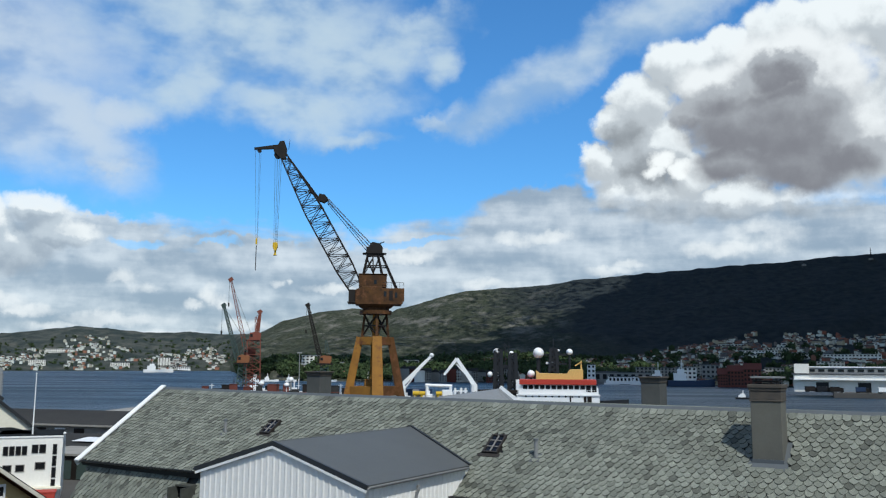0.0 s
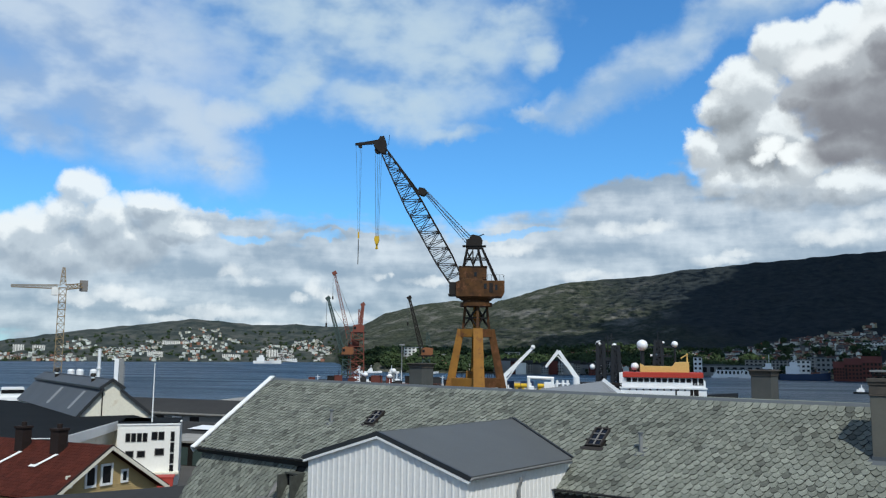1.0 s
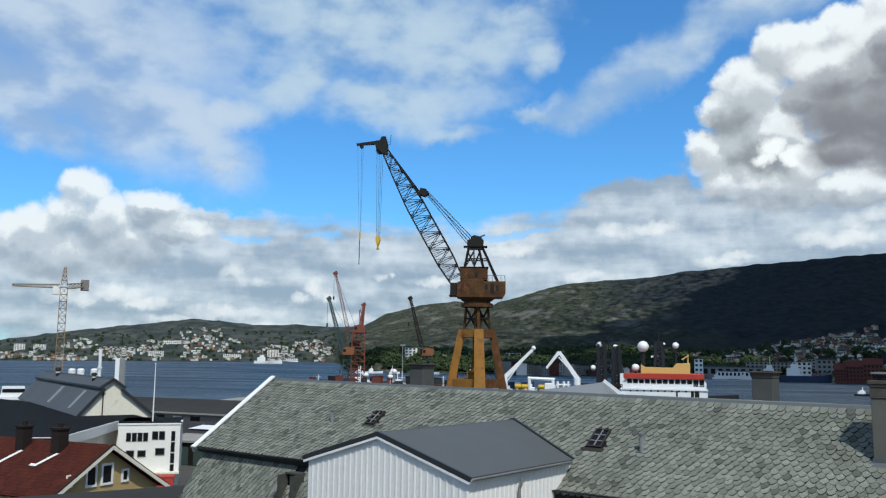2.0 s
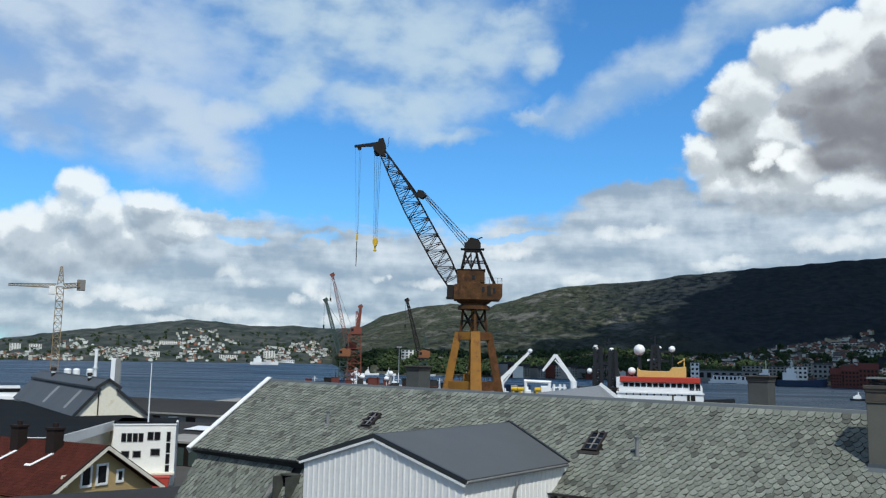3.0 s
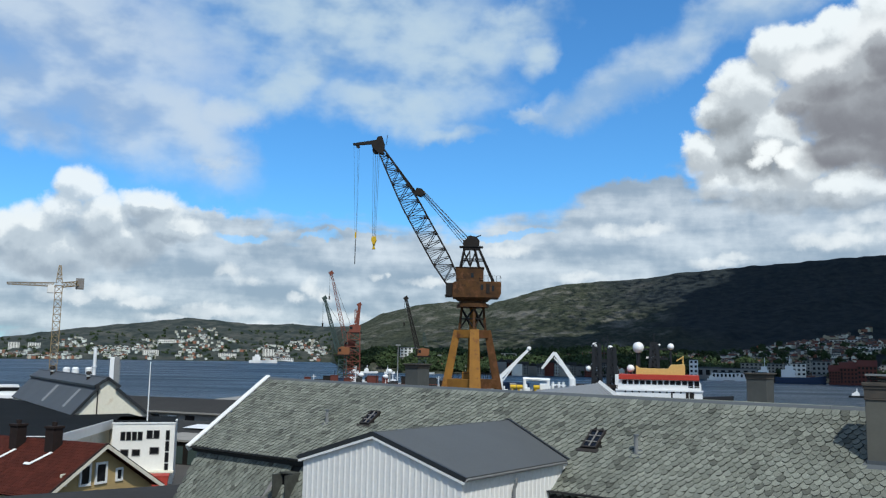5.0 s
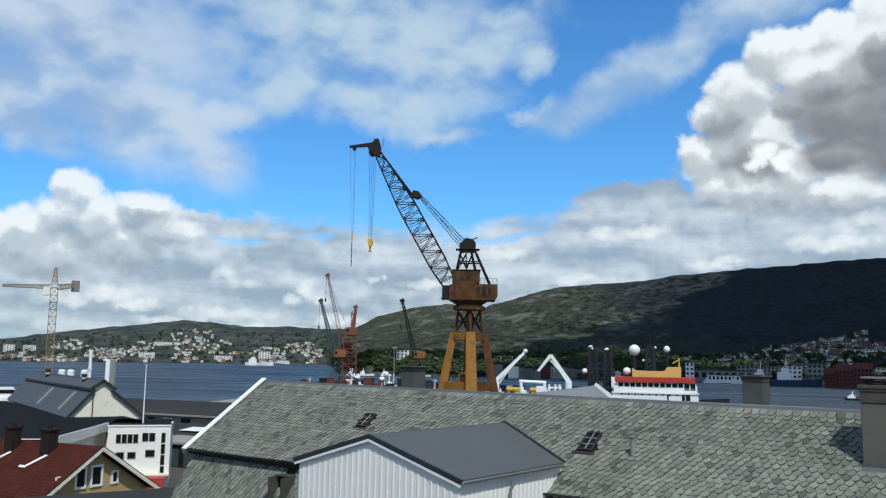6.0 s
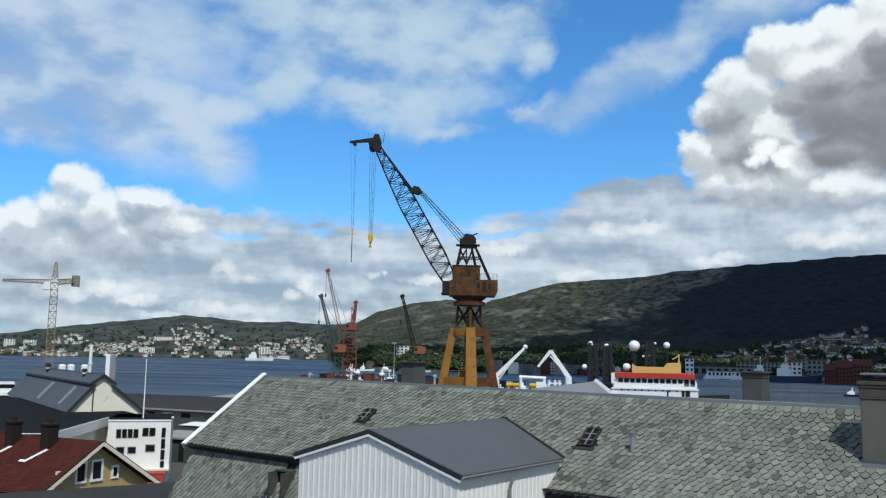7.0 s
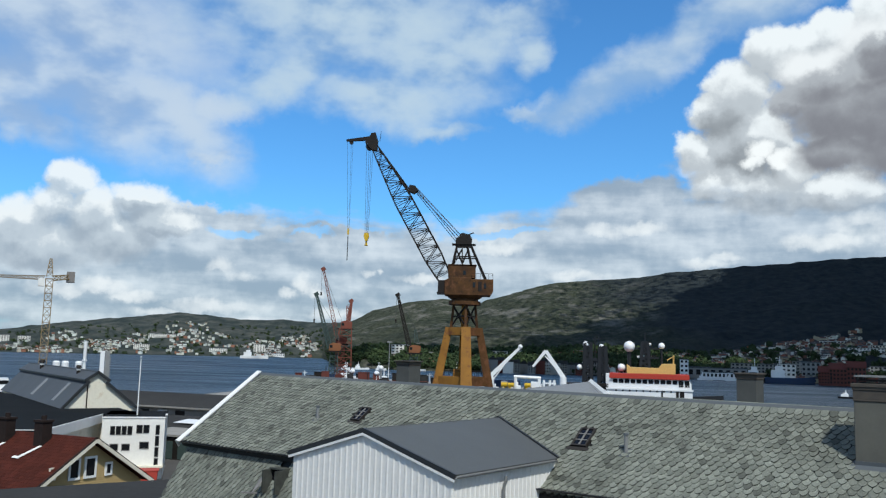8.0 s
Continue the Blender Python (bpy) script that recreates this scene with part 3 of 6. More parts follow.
def land(az, d):
    s0, s1, rise = curve(SHORE, az), curve(CREST, az), curve(SKYLINE, az)
    top = 20 + rise * s1
    k = (d - s0) / (s1 - s0)
    x, y = d * math.sin(radians(az)), d * math.cos(radians(az))
    if k <= 0:
        return max(-8.0, k * 200)
    rough = fbm(x, y, 0.004)
    knoll = 17 * math.exp(-((d - 1190) / 120) ** 2) * min(1.0, max(0.0, (az + 13.5) / 2.5)) * min(1.0, max(0.0, (10.5 - az) / 3.0))
    if k < 1:
        power = curve([(-14, 1.15), (-11, 1.7), (0, 2.1), (30, 2.3)], az)
        low = min(1.0, k * 14) * 3.0
        return knoll + low + (top - 3) * k ** power + rough * 70 * k * (1 - k) * 2.2 + 9 * fbm(x, y, 0.02, 3) * min(1, 3 * k)
    return top * (1 - 0.25 * (k - 1)) + rough * 30 * min(1, (k - 1) * 3) + 5 * fbm(x, y, 0.02, 3)


def hill_material():
    m = material("hillside", (0.045, 0.055, 0.030), 0.95, bump=0.0)
    t = m.node_tree
    p = t.nodes["Principled BSDF"]
    tc = t.nodes.new("ShaderNodeTexCoord")

    def nz(sc, d=8.0, r=0.65):
        n = t.nodes.new("ShaderNodeTexNoise")
        n.inputs["Scale"].default_value, n.inputs["Detail"].default_value, n.inputs["Roughness"].default_value = sc, d, r
        # gullies and ribs run down the slope
        mp = t.nodes.new("ShaderNodeMapping")
        mp.inputs["Scale"].default_value = (1.0, 0.7, 1.0)
        t.links.new(tc.outputs["Object"], mp.inputs["Vector"])
        t.links.new(mp.outputs[0], n.inputs["Vector"])
        return n.outputs["Fac"]

    def mixed(f, lo, hi, a, b):
        r = t.nodes.new("ShaderNodeMapRange")
        t.links.new(f, r.inputs["Value"])
        r.inputs["From Min"].default_value, r.inputs["From Max"].default_value = lo, hi
        n = t.nodes.new("ShaderNodeMix")
        n.data_type = "RGBA"
        t.links.new(r.outputs[0], n.inputs["Factor"])
        for s, v in (("A", a), ("B", b)):
            if isinstance(v, tuple):
                n.inputs[s].default_value = v
            else:
                t.links.new(v, n.inputs[s])
        return n.outputs["Result"]

    spx = t.nodes.new("ShaderNodeSeparateXYZ")
    t.links.new(tc.outputs["Object"], spx.inputs[0])
    # dark conifers, deepened and blued further for the shade on their flank
    shaded_wood = mixed(nz(0.05), 0.35, 0.65, (0.017, 0.023, 0.027, 1), (0.036, 0.042, 0.042, 1))
    # heath and rock, their colours greyed for the haze of distance
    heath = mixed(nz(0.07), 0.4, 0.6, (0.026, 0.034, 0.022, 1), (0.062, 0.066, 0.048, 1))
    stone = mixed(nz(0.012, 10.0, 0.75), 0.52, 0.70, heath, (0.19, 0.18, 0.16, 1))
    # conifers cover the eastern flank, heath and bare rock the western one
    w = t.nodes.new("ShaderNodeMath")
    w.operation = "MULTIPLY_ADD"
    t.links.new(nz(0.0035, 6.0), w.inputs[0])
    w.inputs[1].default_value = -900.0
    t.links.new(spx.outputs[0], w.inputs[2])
    col = mixed(w.outputs[0], -330.0, -60.0, stone, shaded_wood)
    # and the low hills beyond the fjord carry dark pine woods again, greyed for haze
    hazy_pine = mixed(nz(0.02), 0.42, 0.66, (0.030, 0.040, 0.038, 1), (0.085, 0.088, 0.078, 1))
    far = t.nodes.new("ShaderNodeMath")
    far.operation = "MULTIPLY"
    t.links.new(spx.outputs[0], far.inputs[0])
    far.inputs[1].default_value = -1.0
    col = mixed(far.outputs[0], 520.0, 700.0, col, hazy_pine)
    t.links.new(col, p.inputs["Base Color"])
    p.inputs["Specular IOR Level"].default_value = 0.03
    b = t.nodes.new("ShaderNodeBump")
    b.inputs["Strength"].default_value, b.inputs["Distance"].default_value = 0.9, 9.0
    t.links.new(nz(0.06), b.inputs["Height"])
    t.links.new(b.outputs[0], p.inputs["Normal"])
    return m


azs = [-80 + 1.0 * i for i in range(42)] + [-38 + 0.2 * i for i in range(370)] + [36 + 1.0 * i for i in range(45)]
ds = [780 + 3920 * (j / 110) ** 1.35 for j in range(111)]
hv, hf = [], []
for az in azs:
    for d in ds:
        p = bearing(az, d)
        hv.append((p.x, p.y, land(az, d)))
nd = len(ds)
for i in range(len(azs) - 1):
    for j in range(nd - 1):
        hf.append((i * nd + j, (i + 1) * nd + j, (i + 1) * nd + j + 1, i * nd + j + 1))
hill_me = bpy.data.meshes.new("far_hills")
hill_me.from_pydata(hv, [], hf)
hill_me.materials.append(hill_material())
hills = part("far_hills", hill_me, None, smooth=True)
tagged(hills, "wooded and rocky hills beyond the fjord", "hills", kind="structure")


# a heaped cloud added high out of view, to shade the mountain and town
CLOUD_Z = 1400.0
lean = Vector((sun_from.x, sun_from.y)) * (CLOUD_Z / sun_from.z)
crng = random.Random(21)
shade_cloud_f = Form()
for k in range(520):
    u, v = crng.random(), crng.random()
    if v < 0.45 and crng.random() < 0.35:      # broken over the town, closed over the mountain
        continue
    # from the near rim over the quays to the crest, and away to the east
    west = Vector((-400, 880)).lerp(Vector((560, 2780)), v)
    east = Vector((2600, 100)).lerp(Vector((3200, 2900)), v)
    c = west.lerp(east, u ** 1.15)
    r = crng.uniform(90, 190) * (0.55 + 0.45 * min(1.0, 6 * min(u, v, 1 - v)))
    shade_cloud_f.ball((c.x + lean.x, c.y + lean.y, CLOUD_Z + crng.uniform(0, 150)), r, 10, 7, 0.7)
# small balls added to soften the shade's western rim, fewer and fewer outwards
for k in range(5200):
    u, v = crng.random() ** 1.5, crng.uniform(0.0, 1.0)
    c = Vector((-400, 960)).lerp(Vector((560, 2780)), v) - Vector((760 * u - 120, 0))
    r = crng.uniform(4, 10) * (1.2 - 0.6 * u)
    shade_cloud_f.ball((c.x + lean.x, c.y + lean.y, CLOUD_Z + crng.uniform(0, 80)), r, 5, 4, 0.7)
tagged(part("cloud", shade_cloud_f, material("cloud_white", (0.8, 0.8, 0.8), 0.9, bump=0.0), smooth=True), "unseen cumulus cloud added to shade the mountain and town", "cloud", kind="structure")

# ---- the house from whose window the harbour is seen ----
f = Form()
f.box(-9, -0.75, -1.3, -0.9, 3.2, 22.6)
f.box(0.75, 9, -1.3, -0.9, 3.2, 22.6)
f.box(-0.75, 0.75, -1.3, -0.9, 3.2, 19.0)
f.box(-0.75, 0.75, -1.3, -0.9, 20.7, 22.6)
f.box(-9, -8.6, -9, -1.3, 3.2, 22.6)
f.box(8.6, 9, -9, -1.3, 3.2, 22.6)
f.box(-9, 9, -9.4, -9, 3.2, 22.6)
tagged(part("wall_south", f, CREAM), "plain rendered walls of the house behind the window", "wall", kind="structure")
tagged(part("ceiling", Form().box(-9.2, 9.2, -9.6, -0.7, 22.6, 22.9), ROOF_DARK), "flat roof slab over the house", "ceiling", kind="structure")
tagged(part("floor", Form().box(-8.6, 8.6, -9, -1.3, 18.0, 18.2), CONCRETE), "plain floor inside the window", "floor", kind="structure")
tagged(part("window_1", Form().box(-0.85, 0.85, -1.34, -0.84, 18.94, 19.0), WHITE_PAINT), "white sill of the open window", "window", kind="structure")

# ---- the slate-roofed building and its annex ----
TURNED = -31.0
SITE = pose(-11.22, 35.03, 0, 0, 0, TURNED)      # x along the ridge, y away from the window
PITCH = radians(34.2)
RIDGE, EAVE_Y = 19.0, -3.75
EAVE_Z = RIDGE + EAVE_Y * math.tan(PITCH)
LONG = 34.0
LOW = radians(58.0)             # the steep lower roof
LOW_Y, LOW_Z = EAVE_Y + 0.28, EAVE_Z - 0.10
LOW_DROP = 3.2


def sag(x):
    """The old ridge has settled a little away from the gable."""
    return 0.17 * min(1.0, max(0.0, x) / 20.0) ** 0.7


def upper(x, s, lift=0.0):
    """A place on the near upper slope, s metres down from the ridge."""
    return Vector((x, -s * math.cos(PITCH) - lift * math.sin(PITCH), RIDGE - sag(x) - s * math.sin(PITCH) + lift * math.cos(PITCH)))


def lower(x, s, lift=0.0):
    return Vector((x, LOW_Y - s * math.cos(LOW) - lift * math.sin(LOW), LOW_Z - s * math.sin(LOW) + lift * math.cos(LOW)))


hall = thing("slate_roofed_building", SITE, "long rendered building under a grey-green slate mansard roof", "building")
SLOPE = -EAVE_Y / math.cos(PITCH)
f = Form()
for xa, xb in ((0.0, 3.0), (3.0, 8.0), (8.0, 14.0), (14.0, 20.0), (20.0, LONG)):
    f.slab(upper(xa, 0, -0.03), upper(xb, 0, -0.03), upper(xb, SLOPE, -0.03), upper(xa, SLOPE, -0.03), 0.16)
near_roof = part("near_roof", f, SLATE_BED, hall)
f = Form()
f.slab((0, 0.01, RIDGE - 0.03), (LONG, 0.01, RIDGE - 0.15), (LONG, 3.75, EAVE_Z - 0.12), (0, 3.75, EAVE_Z), 0.16)
part("far_roof", f, SLATE, hall)
f = Form()
f.slab(lower(0.18, 0, -0.03), lower(LONG, 0, -0.03), lower(LONG, LOW_DROP, -0.03), lower(0.18, LOW_DROP, -0.03), 0.14)
lower_roof = part("lower_roof", f, SLATE_BED, hall)
f = Form()
lb = lower(0, LOW_DROP)
f.prism([(lb.y + 0.15, 0.6), (lb.y + 0.15, lb.z + 0.05), (LOW_Y + 0.1, LOW_Z - 0.12), (EAVE_Y + 0.3, EAVE_Z - 0.1), (0, RIDGE - 0.40), (3.5, EAVE_Z - 0.1), (5.4, lb.z), (5.4, 0.6)], "x", 0.16, LONG - 0.1)
part("wall", f, WHITE_RENDER, hall)
# ridge capping, barge boards, gutter
cap_me = Form().prism([(-0.15, -0.052), (-0.03, 0.050), (0.03, 0.050), (0.15, -0.052), (0.03, 0.025), (-0.03, 0.025)], "x", 0.004, 1.996).mesh("ridge_cap", LEAD)
for k in range(17):
    ob = part("ridge_cap", cap_me, None, hall)
    ob.matrix_basis = pose(k * 2.0, 0, RIDGE - sag(k * 2.0), 0, math.degrees(math.atan((sag(k * 2.0 + 2) - sag(k * 2.0)) / 2)), 0)
f = Form()
f.slab(upper(-0.14, -0.02, 0.13), upper(0.10, -0.02, 0.13), upper(0.10, SLOPE + 0.1, 0.13), upper(-0.14, SLOPE + 0.1, 0.13), 0.05)
f.slab(upper(-0.16, -0.02, 0.12), upper(-0.12, -0.02, 0.12), upper(-0.12, SLOPE + 0.1, 0.12), upper(-0.16, SLOPE + 0.1, 0.12), 0.26)
part("barge_board", f, WHITE_PAINT, hall, "white-painted barge board")
for x0, x1 in ((0.02, 10.2), (15.5, LONG)):
    part("gutter", Form().prism(half_ring(EAVE_Y - 0.06, EAVE_Z + 0.03, 0.055, 0.012), "x", x0, x1), BLACK_TRIM, hall, "black half-round gutter")

# slates: rounded tongues laid in staggered courses
COURSE, WIDTH = 0.178, 0.216


def slate_mesh(k):
    rnd = random.Random(k)
    w, l, th = WIDTH * 0.465, 0.32, 0.019
    # the tongue: straight sides, a blunt rounded tip, each a little chipped
    o = [(-w, 0.0), (-w, -l * 0.62), (-w * 0.70, -l * 0.82), (-w * 0.26, -l * 0.98), (w * 0.14, -l), (w * 0.66, -l * 0.84), (w, -l * 0.62), (w, 0.0)]
    o = [(x + rnd.uniform(-.007, .007), y + rnd.uniform(-.014, .014)) for x, y in o]
    fm = Form()
    n = len(o)
    fm.add([(x, y, 0.004 - y * 0.012 / l) for x, y in o] + [(x, y, 0.004 + th - y * 0.034 / l) for x, y in o],
           [tuple(range(n, 2 * n))] + [(i, (i + 1) % n, n + (i + 1) % n, n + i) for i in range(n - 1)])
    return fm


slate_forms = [slate_mesh(k) for k in range(6)]
slate_meshes = []
for fm in slate_forms:
    me = bpy.data.meshes.new("slate")
    me.from_pydata(fm.v, [], fm.f)
    me.materials.append(SLATE)
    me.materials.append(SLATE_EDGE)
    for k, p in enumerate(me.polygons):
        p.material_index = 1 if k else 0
    slate_meshes.append(me)


def lay(place, slope_angle, x0, x1, s1, owner, keep, near, seed):
    """Courses of slates from the eave up; the stretch 'near' becomes pieces, the rest one mesh."""
    rnd = random.Random(seed)
    rest = Form()
    s, row = s1, 0
    pieces = 0
    while s > 0.30:
        x = x0 + (WIDTH / 2 if row % 2 else 0.0) + WIDTH / 2
        while x < x1 - WIDTH * 0.4:
            top = s - 0.32
            if keep(x, s):
                m = Matrix.Translation(place(x, top, 0.022)) @ pose(0, 0, 0, math.degrees(slope_angle) + rnd.gauss(0, 0.8), rnd.gauss(0, 0.9), rnd.gauss(0, 1.6))
                k = rnd.randrange(6)
                if near(x, s) and pieces < 300:
                    ob = new("slate", slate_meshes[k])
                    ob.parent = owner
                    ob.matrix_basis = m
                    pieces += 1
                else:
                    rest.add([m @ Vector(p) for p in slate_forms[k].v], slate_forms[k].f)
            x += WIDTH + rnd.gauss(0, 0.003)
        s -= COURSE
        row += 1
    me = bpy.data.meshes.new("slates")
    me.from_pydata(rest.v, [], rest.f)
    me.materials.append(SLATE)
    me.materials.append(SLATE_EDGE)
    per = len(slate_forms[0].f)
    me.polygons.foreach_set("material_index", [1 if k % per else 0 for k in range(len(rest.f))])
    tagged(part("slating", me, None, owner), kind="stuff")


# holes in the slating: skylights, chimney, annex
HOLES = [(15.72, 16.28, 1.66, 2.66), (6.95, 7.55, 1.60, 2.45), (23.12, 24.06, 1.30, 2.30)]
ANNEX_X, ANNEX_TOP, ANNEX_FALL = 12.83, 18.07, 0.298
ANNEX_HALF = {-1: 2.68, 1: 2.91}        # the western slope is the shorter


def annex_roof(x):
    return ANNEX_TOP - abs(x - ANNEX_X) * ANNEX_FALL


def keep_upper(x, s):
    for a, b, c, d in HOLES:
        if a < x < b and c < s - 0.1 < d:
            return False
    return not (-ANNEX_HALF[-1] + 0.3 < x - ANNEX_X < ANNEX_HALF[1] - 0.3 and upper(x, s).z < annex_roof(x) - 0.55)


def keep_lower(x, s):
    if 10.2 < x < 15.6:
        return False
    return not (5.40 < x < 6.02 and s < 1.0)


# the annex: white profiled sheeting under a shallow grey sheet roof
annex = thing("annex", SITE, "annex clad in white profiled sheet steel with a grey sheet roof", "annex")
FRONT = -7.68
f = Form()


def wall_run(fm, a, b, out, base, top_at):
    """Vertical trapezoid ribs from a to b, standing out along 'out'."""
    a, b, out = Vector(a), Vector(b), Vector(out)
    n = round((b - a).length / 0.20)
    d = (b - a) / n
    pts = []
    for k in range(n):
        for u, h in ((0.0, 0.0), (0.55, 0.0), (0.70, 0.014), (0.85, 0.014)):
            pts.append(a + d * (k + u) + out * h)
    pts.append(b)
    m = len(pts)
    fm.add([(p.x, p.y, base) for p in pts] + [(p.x, p.y, top_at(p)) for p in pts], [(i, i + 1, m + i + 1, m + i) for i in range(m - 1)])


XL, XR = ANNEX_X - ANNEX_HALF[-1] + 0.13, ANNEX_X + ANNEX_HALF[1] - 0.09
wall_run(f, (XL, FRONT, 0), (XR, FRONT, 0), (0, -1, 0), 3.2, lambda p: annex_roof(p.x) - 0.07)
part("gable_wall", f, WHITE_STEEL, annex)
f = Form()
wall_run(f, (XR, FRONT, 0), (XR, -2.7, 0), (1, 0, 0), 3.2, lambda p: annex_roof(XR) - 0.08)
part("side_wall", f, WHITE_STEEL, annex)
f = Form()
wall_run(f, (XL, -2.7, 0), (XL, FRONT, 0), (-1, 0, 0), 3.2, lambda p: annex_roof(XL) - 0.08)
part("side_wall", f, WHITE_STEEL, annex)
f = Form()
f.prism([(XL + 0.03, 3.2), (XR - 0.03, 3.2), (XR - 0.03, annex_roof(XR) - 0.14), (ANNEX_X, ANNEX_TOP - 0.14), (XL + 0.03, annex_roof(XL) - 0.14)], "y", FRONT + 0.03, -1.9)
part("core", f, WHITE_RENDER, annex)
for sx in (-1, 1):
    half = ANNEX_HALF[sx]
    low, drop = ANNEX_X + sx * half, half * ANNEX_FALL
    f = Form()
    f.slab((ANNEX_X, FRONT - 0.02, ANNEX_TOP), (low, FRONT - 0.02, ANNEX_TOP - drop), (low, -2.85, ANNEX_TOP - drop), (ANNEX_X, -1.40, ANNEX_TOP), 0.05)
    part("roof_sheet", f, GREY_SHEET, annex, "smooth dark grey roof sheet")
    f = Form()
    f.beam((ANNEX_X - sx * 0.01, FRONT - 0.05, ANNEX_TOP - 0.045), (ANNEX_X + sx * (half + 0.02), FRONT - 0.05, ANNEX_TOP - 0.045 - drop), 0.055, 0.12)
    part("verge_trim", f, BLACK_TRIM, annex, "black verge trim")
    f = Form()
    f.beam((ANNEX_X, FRONT - 0.05, ANNEX_TOP - 0.140), (low, FRONT - 0.05, ANNEX_TOP - 0.140 - drop), 0.06, 0.062)
    part("barge_board", f, WHITE_PAINT, annex, "narrow white barge board")
    f = Form()
    f.prism(half_ring(low + sx * 0.04, ANNEX_TOP - drop - 0.03, 0.06, 0.012, 8), "y", FRONT - 0.06, -3.0)
    part("gutter", f, ZINC if sx > 0 else BLACK_TRIM, annex)
f = Form()
f.tube((XR + 0.15, -5.6, 16.98), (XR + 0.15, -5.6, 16.86), 0.04)
f.tube((XR + 0.15, -5.6, 16.86), (XR + 0.09, -5.6, 16.72), 0.04)
f.tube((XR + 0.09, -5.6, 16.72), (XR + 0.09, -5.6, 3.2), 0.04)
part("downpipe", f, ZINC, annex, "grey zinc downpipe")
f = Form()
f.beam((ANNEX_X, FRONT - 0.07, ANNEX_TOP - 0.008), (ANNEX_X, -1.42, ANNEX_TOP - 0.008), 0.05, 0.02)
part("ridge_trim", f, GREY_SHEET, annex)
for sx in (-1, 1):
    f = Form()
    f.beam((ANNEX_X, -1.38, ANNEX_TOP + 0.02), (ANNEX_X + sx * (ANNEX_HALF[sx] + 0.02), -2.84, ANNEX_TOP + 0.02 - ANNEX_HALF[sx] * ANNEX_FALL), 0.07, 0.04)
    part("valley_trim", f, BLACK_TRIM, annex, "black valley flashing")


def chimney(x0, x1, y0, y1, base, top, label, cap=0.10, skirt=True, thick=1.0, skin=None):
    ch = thing("chimney", SITE @ pose((x0 + x1) / 2, (y0 + y1) / 2, base), label, "chimney", "chimneys of the slate roof")
    w, d, h = (x1 - x0) / 2, (y1 - y0) / 2, top - base
    fm = Form()
    fm.prism([(-w, -d), (w, -d), (w, d), (-w, d)], "z", -1.0, h - 0.42 * thick)
    part("shaft", fm, skin or CEMENT, ch, bevel=0.015)
    fm = Form()
    for g, z0, z1 in ((0.02, 0.42, 0.38), (0.012, 0.38, 0.16), (cap * 0.6, 0.16, 0.09), (cap, 0.09, 0)):
        fm.box(-w - g, w + g, -d - g, d + g, h - z0 * thick, h - z1 * thick)
    part("cap", fm, CEMENT_DARK, ch, "sooty stepped chimney cap", bevel=0.01)
    fm = Form()
    fm.box(-w * 0.55, w * 0.55, -d * 0.55, d * 0.55, h, h + 0.02)
    part("flue", fm, SHIP_BLACK, ch)
    if skirt:
        # a lead apron round the foot, following the slope
        fm = Form()
        t = math.tan(PITCH)
        fm.slab((-w - 0.14, -d - 0.20, -0.20 * t + 0.06), (w + 0.14, -d - 0.20, -0.20 * t + 0.06), (w + 0.10, -d, 0.08), (-w - 0.10, -d, 0.08), 0.02)
        fm.box(-w - 0.015, w + 0.015, -d - 0.015, -d, 0.0, 0.16)
        for sx in (-1, 1):
            fm.slab((sx * w, -d - 0.02, 0.05), (sx * (w + 0.12), -d - 0.02, 0.05), (sx * (w + 0.12), d, 2 * d * t + 0.05), (sx * w, d, 2 * d * t + 0.05), 0.02)
        part("flashing", fm, LEAD, ch, "lead flashing")
    return ch


tall = chimney(23.18, 23.90, -1.84, -1.12, RIDGE - 0.17 - 1.84 * math.tan(PITCH), 19.56, "tall cement-rendered chimney with a sooty cap under a thin metal cowl", 0.05)
lid_z = 19.56 - (RIDGE - 0.17 - 1.84 * math.tan(PITCH))
for x in (-0.27, 0.27):
    for y in (-0.27, 0.27):
        part("cowl_leg", Form().box(x - 0.02, x + 0.02, y - 0.02, y + 0.02, lid_z, lid_z + 0.15), IRON, tall)
part("cowl_plate", Form().box(-0.34, 0.38, -0.34, 0.34, lid_z + 0.15, lid_z + 0.19), ZINC, tall, "thin grey metal cowl plate")
part("cowl_band", Form().box(-0.30, 0.34, -0.30, 0.30, lid_z + 0.05, lid_z + 0.09), DARK_STEEL, tall)
chimney(19.53, 20.10, 0.85, 1.55, RIDGE - 1.2 * math.tan(PITCH), 19.68, "grey rendered chimney behind the slate ridge", 0.07, False, 0.42, SHADED_CEMENT)
chimney(6.69, 7.31, 0.85, 1.55, RIDGE - 1.2 * math.tan(PITCH), 19.72, "grey chimney beyond the ridge, darkened as if shaded", 0.08, False, 0.42, SHADED_CEMENT)


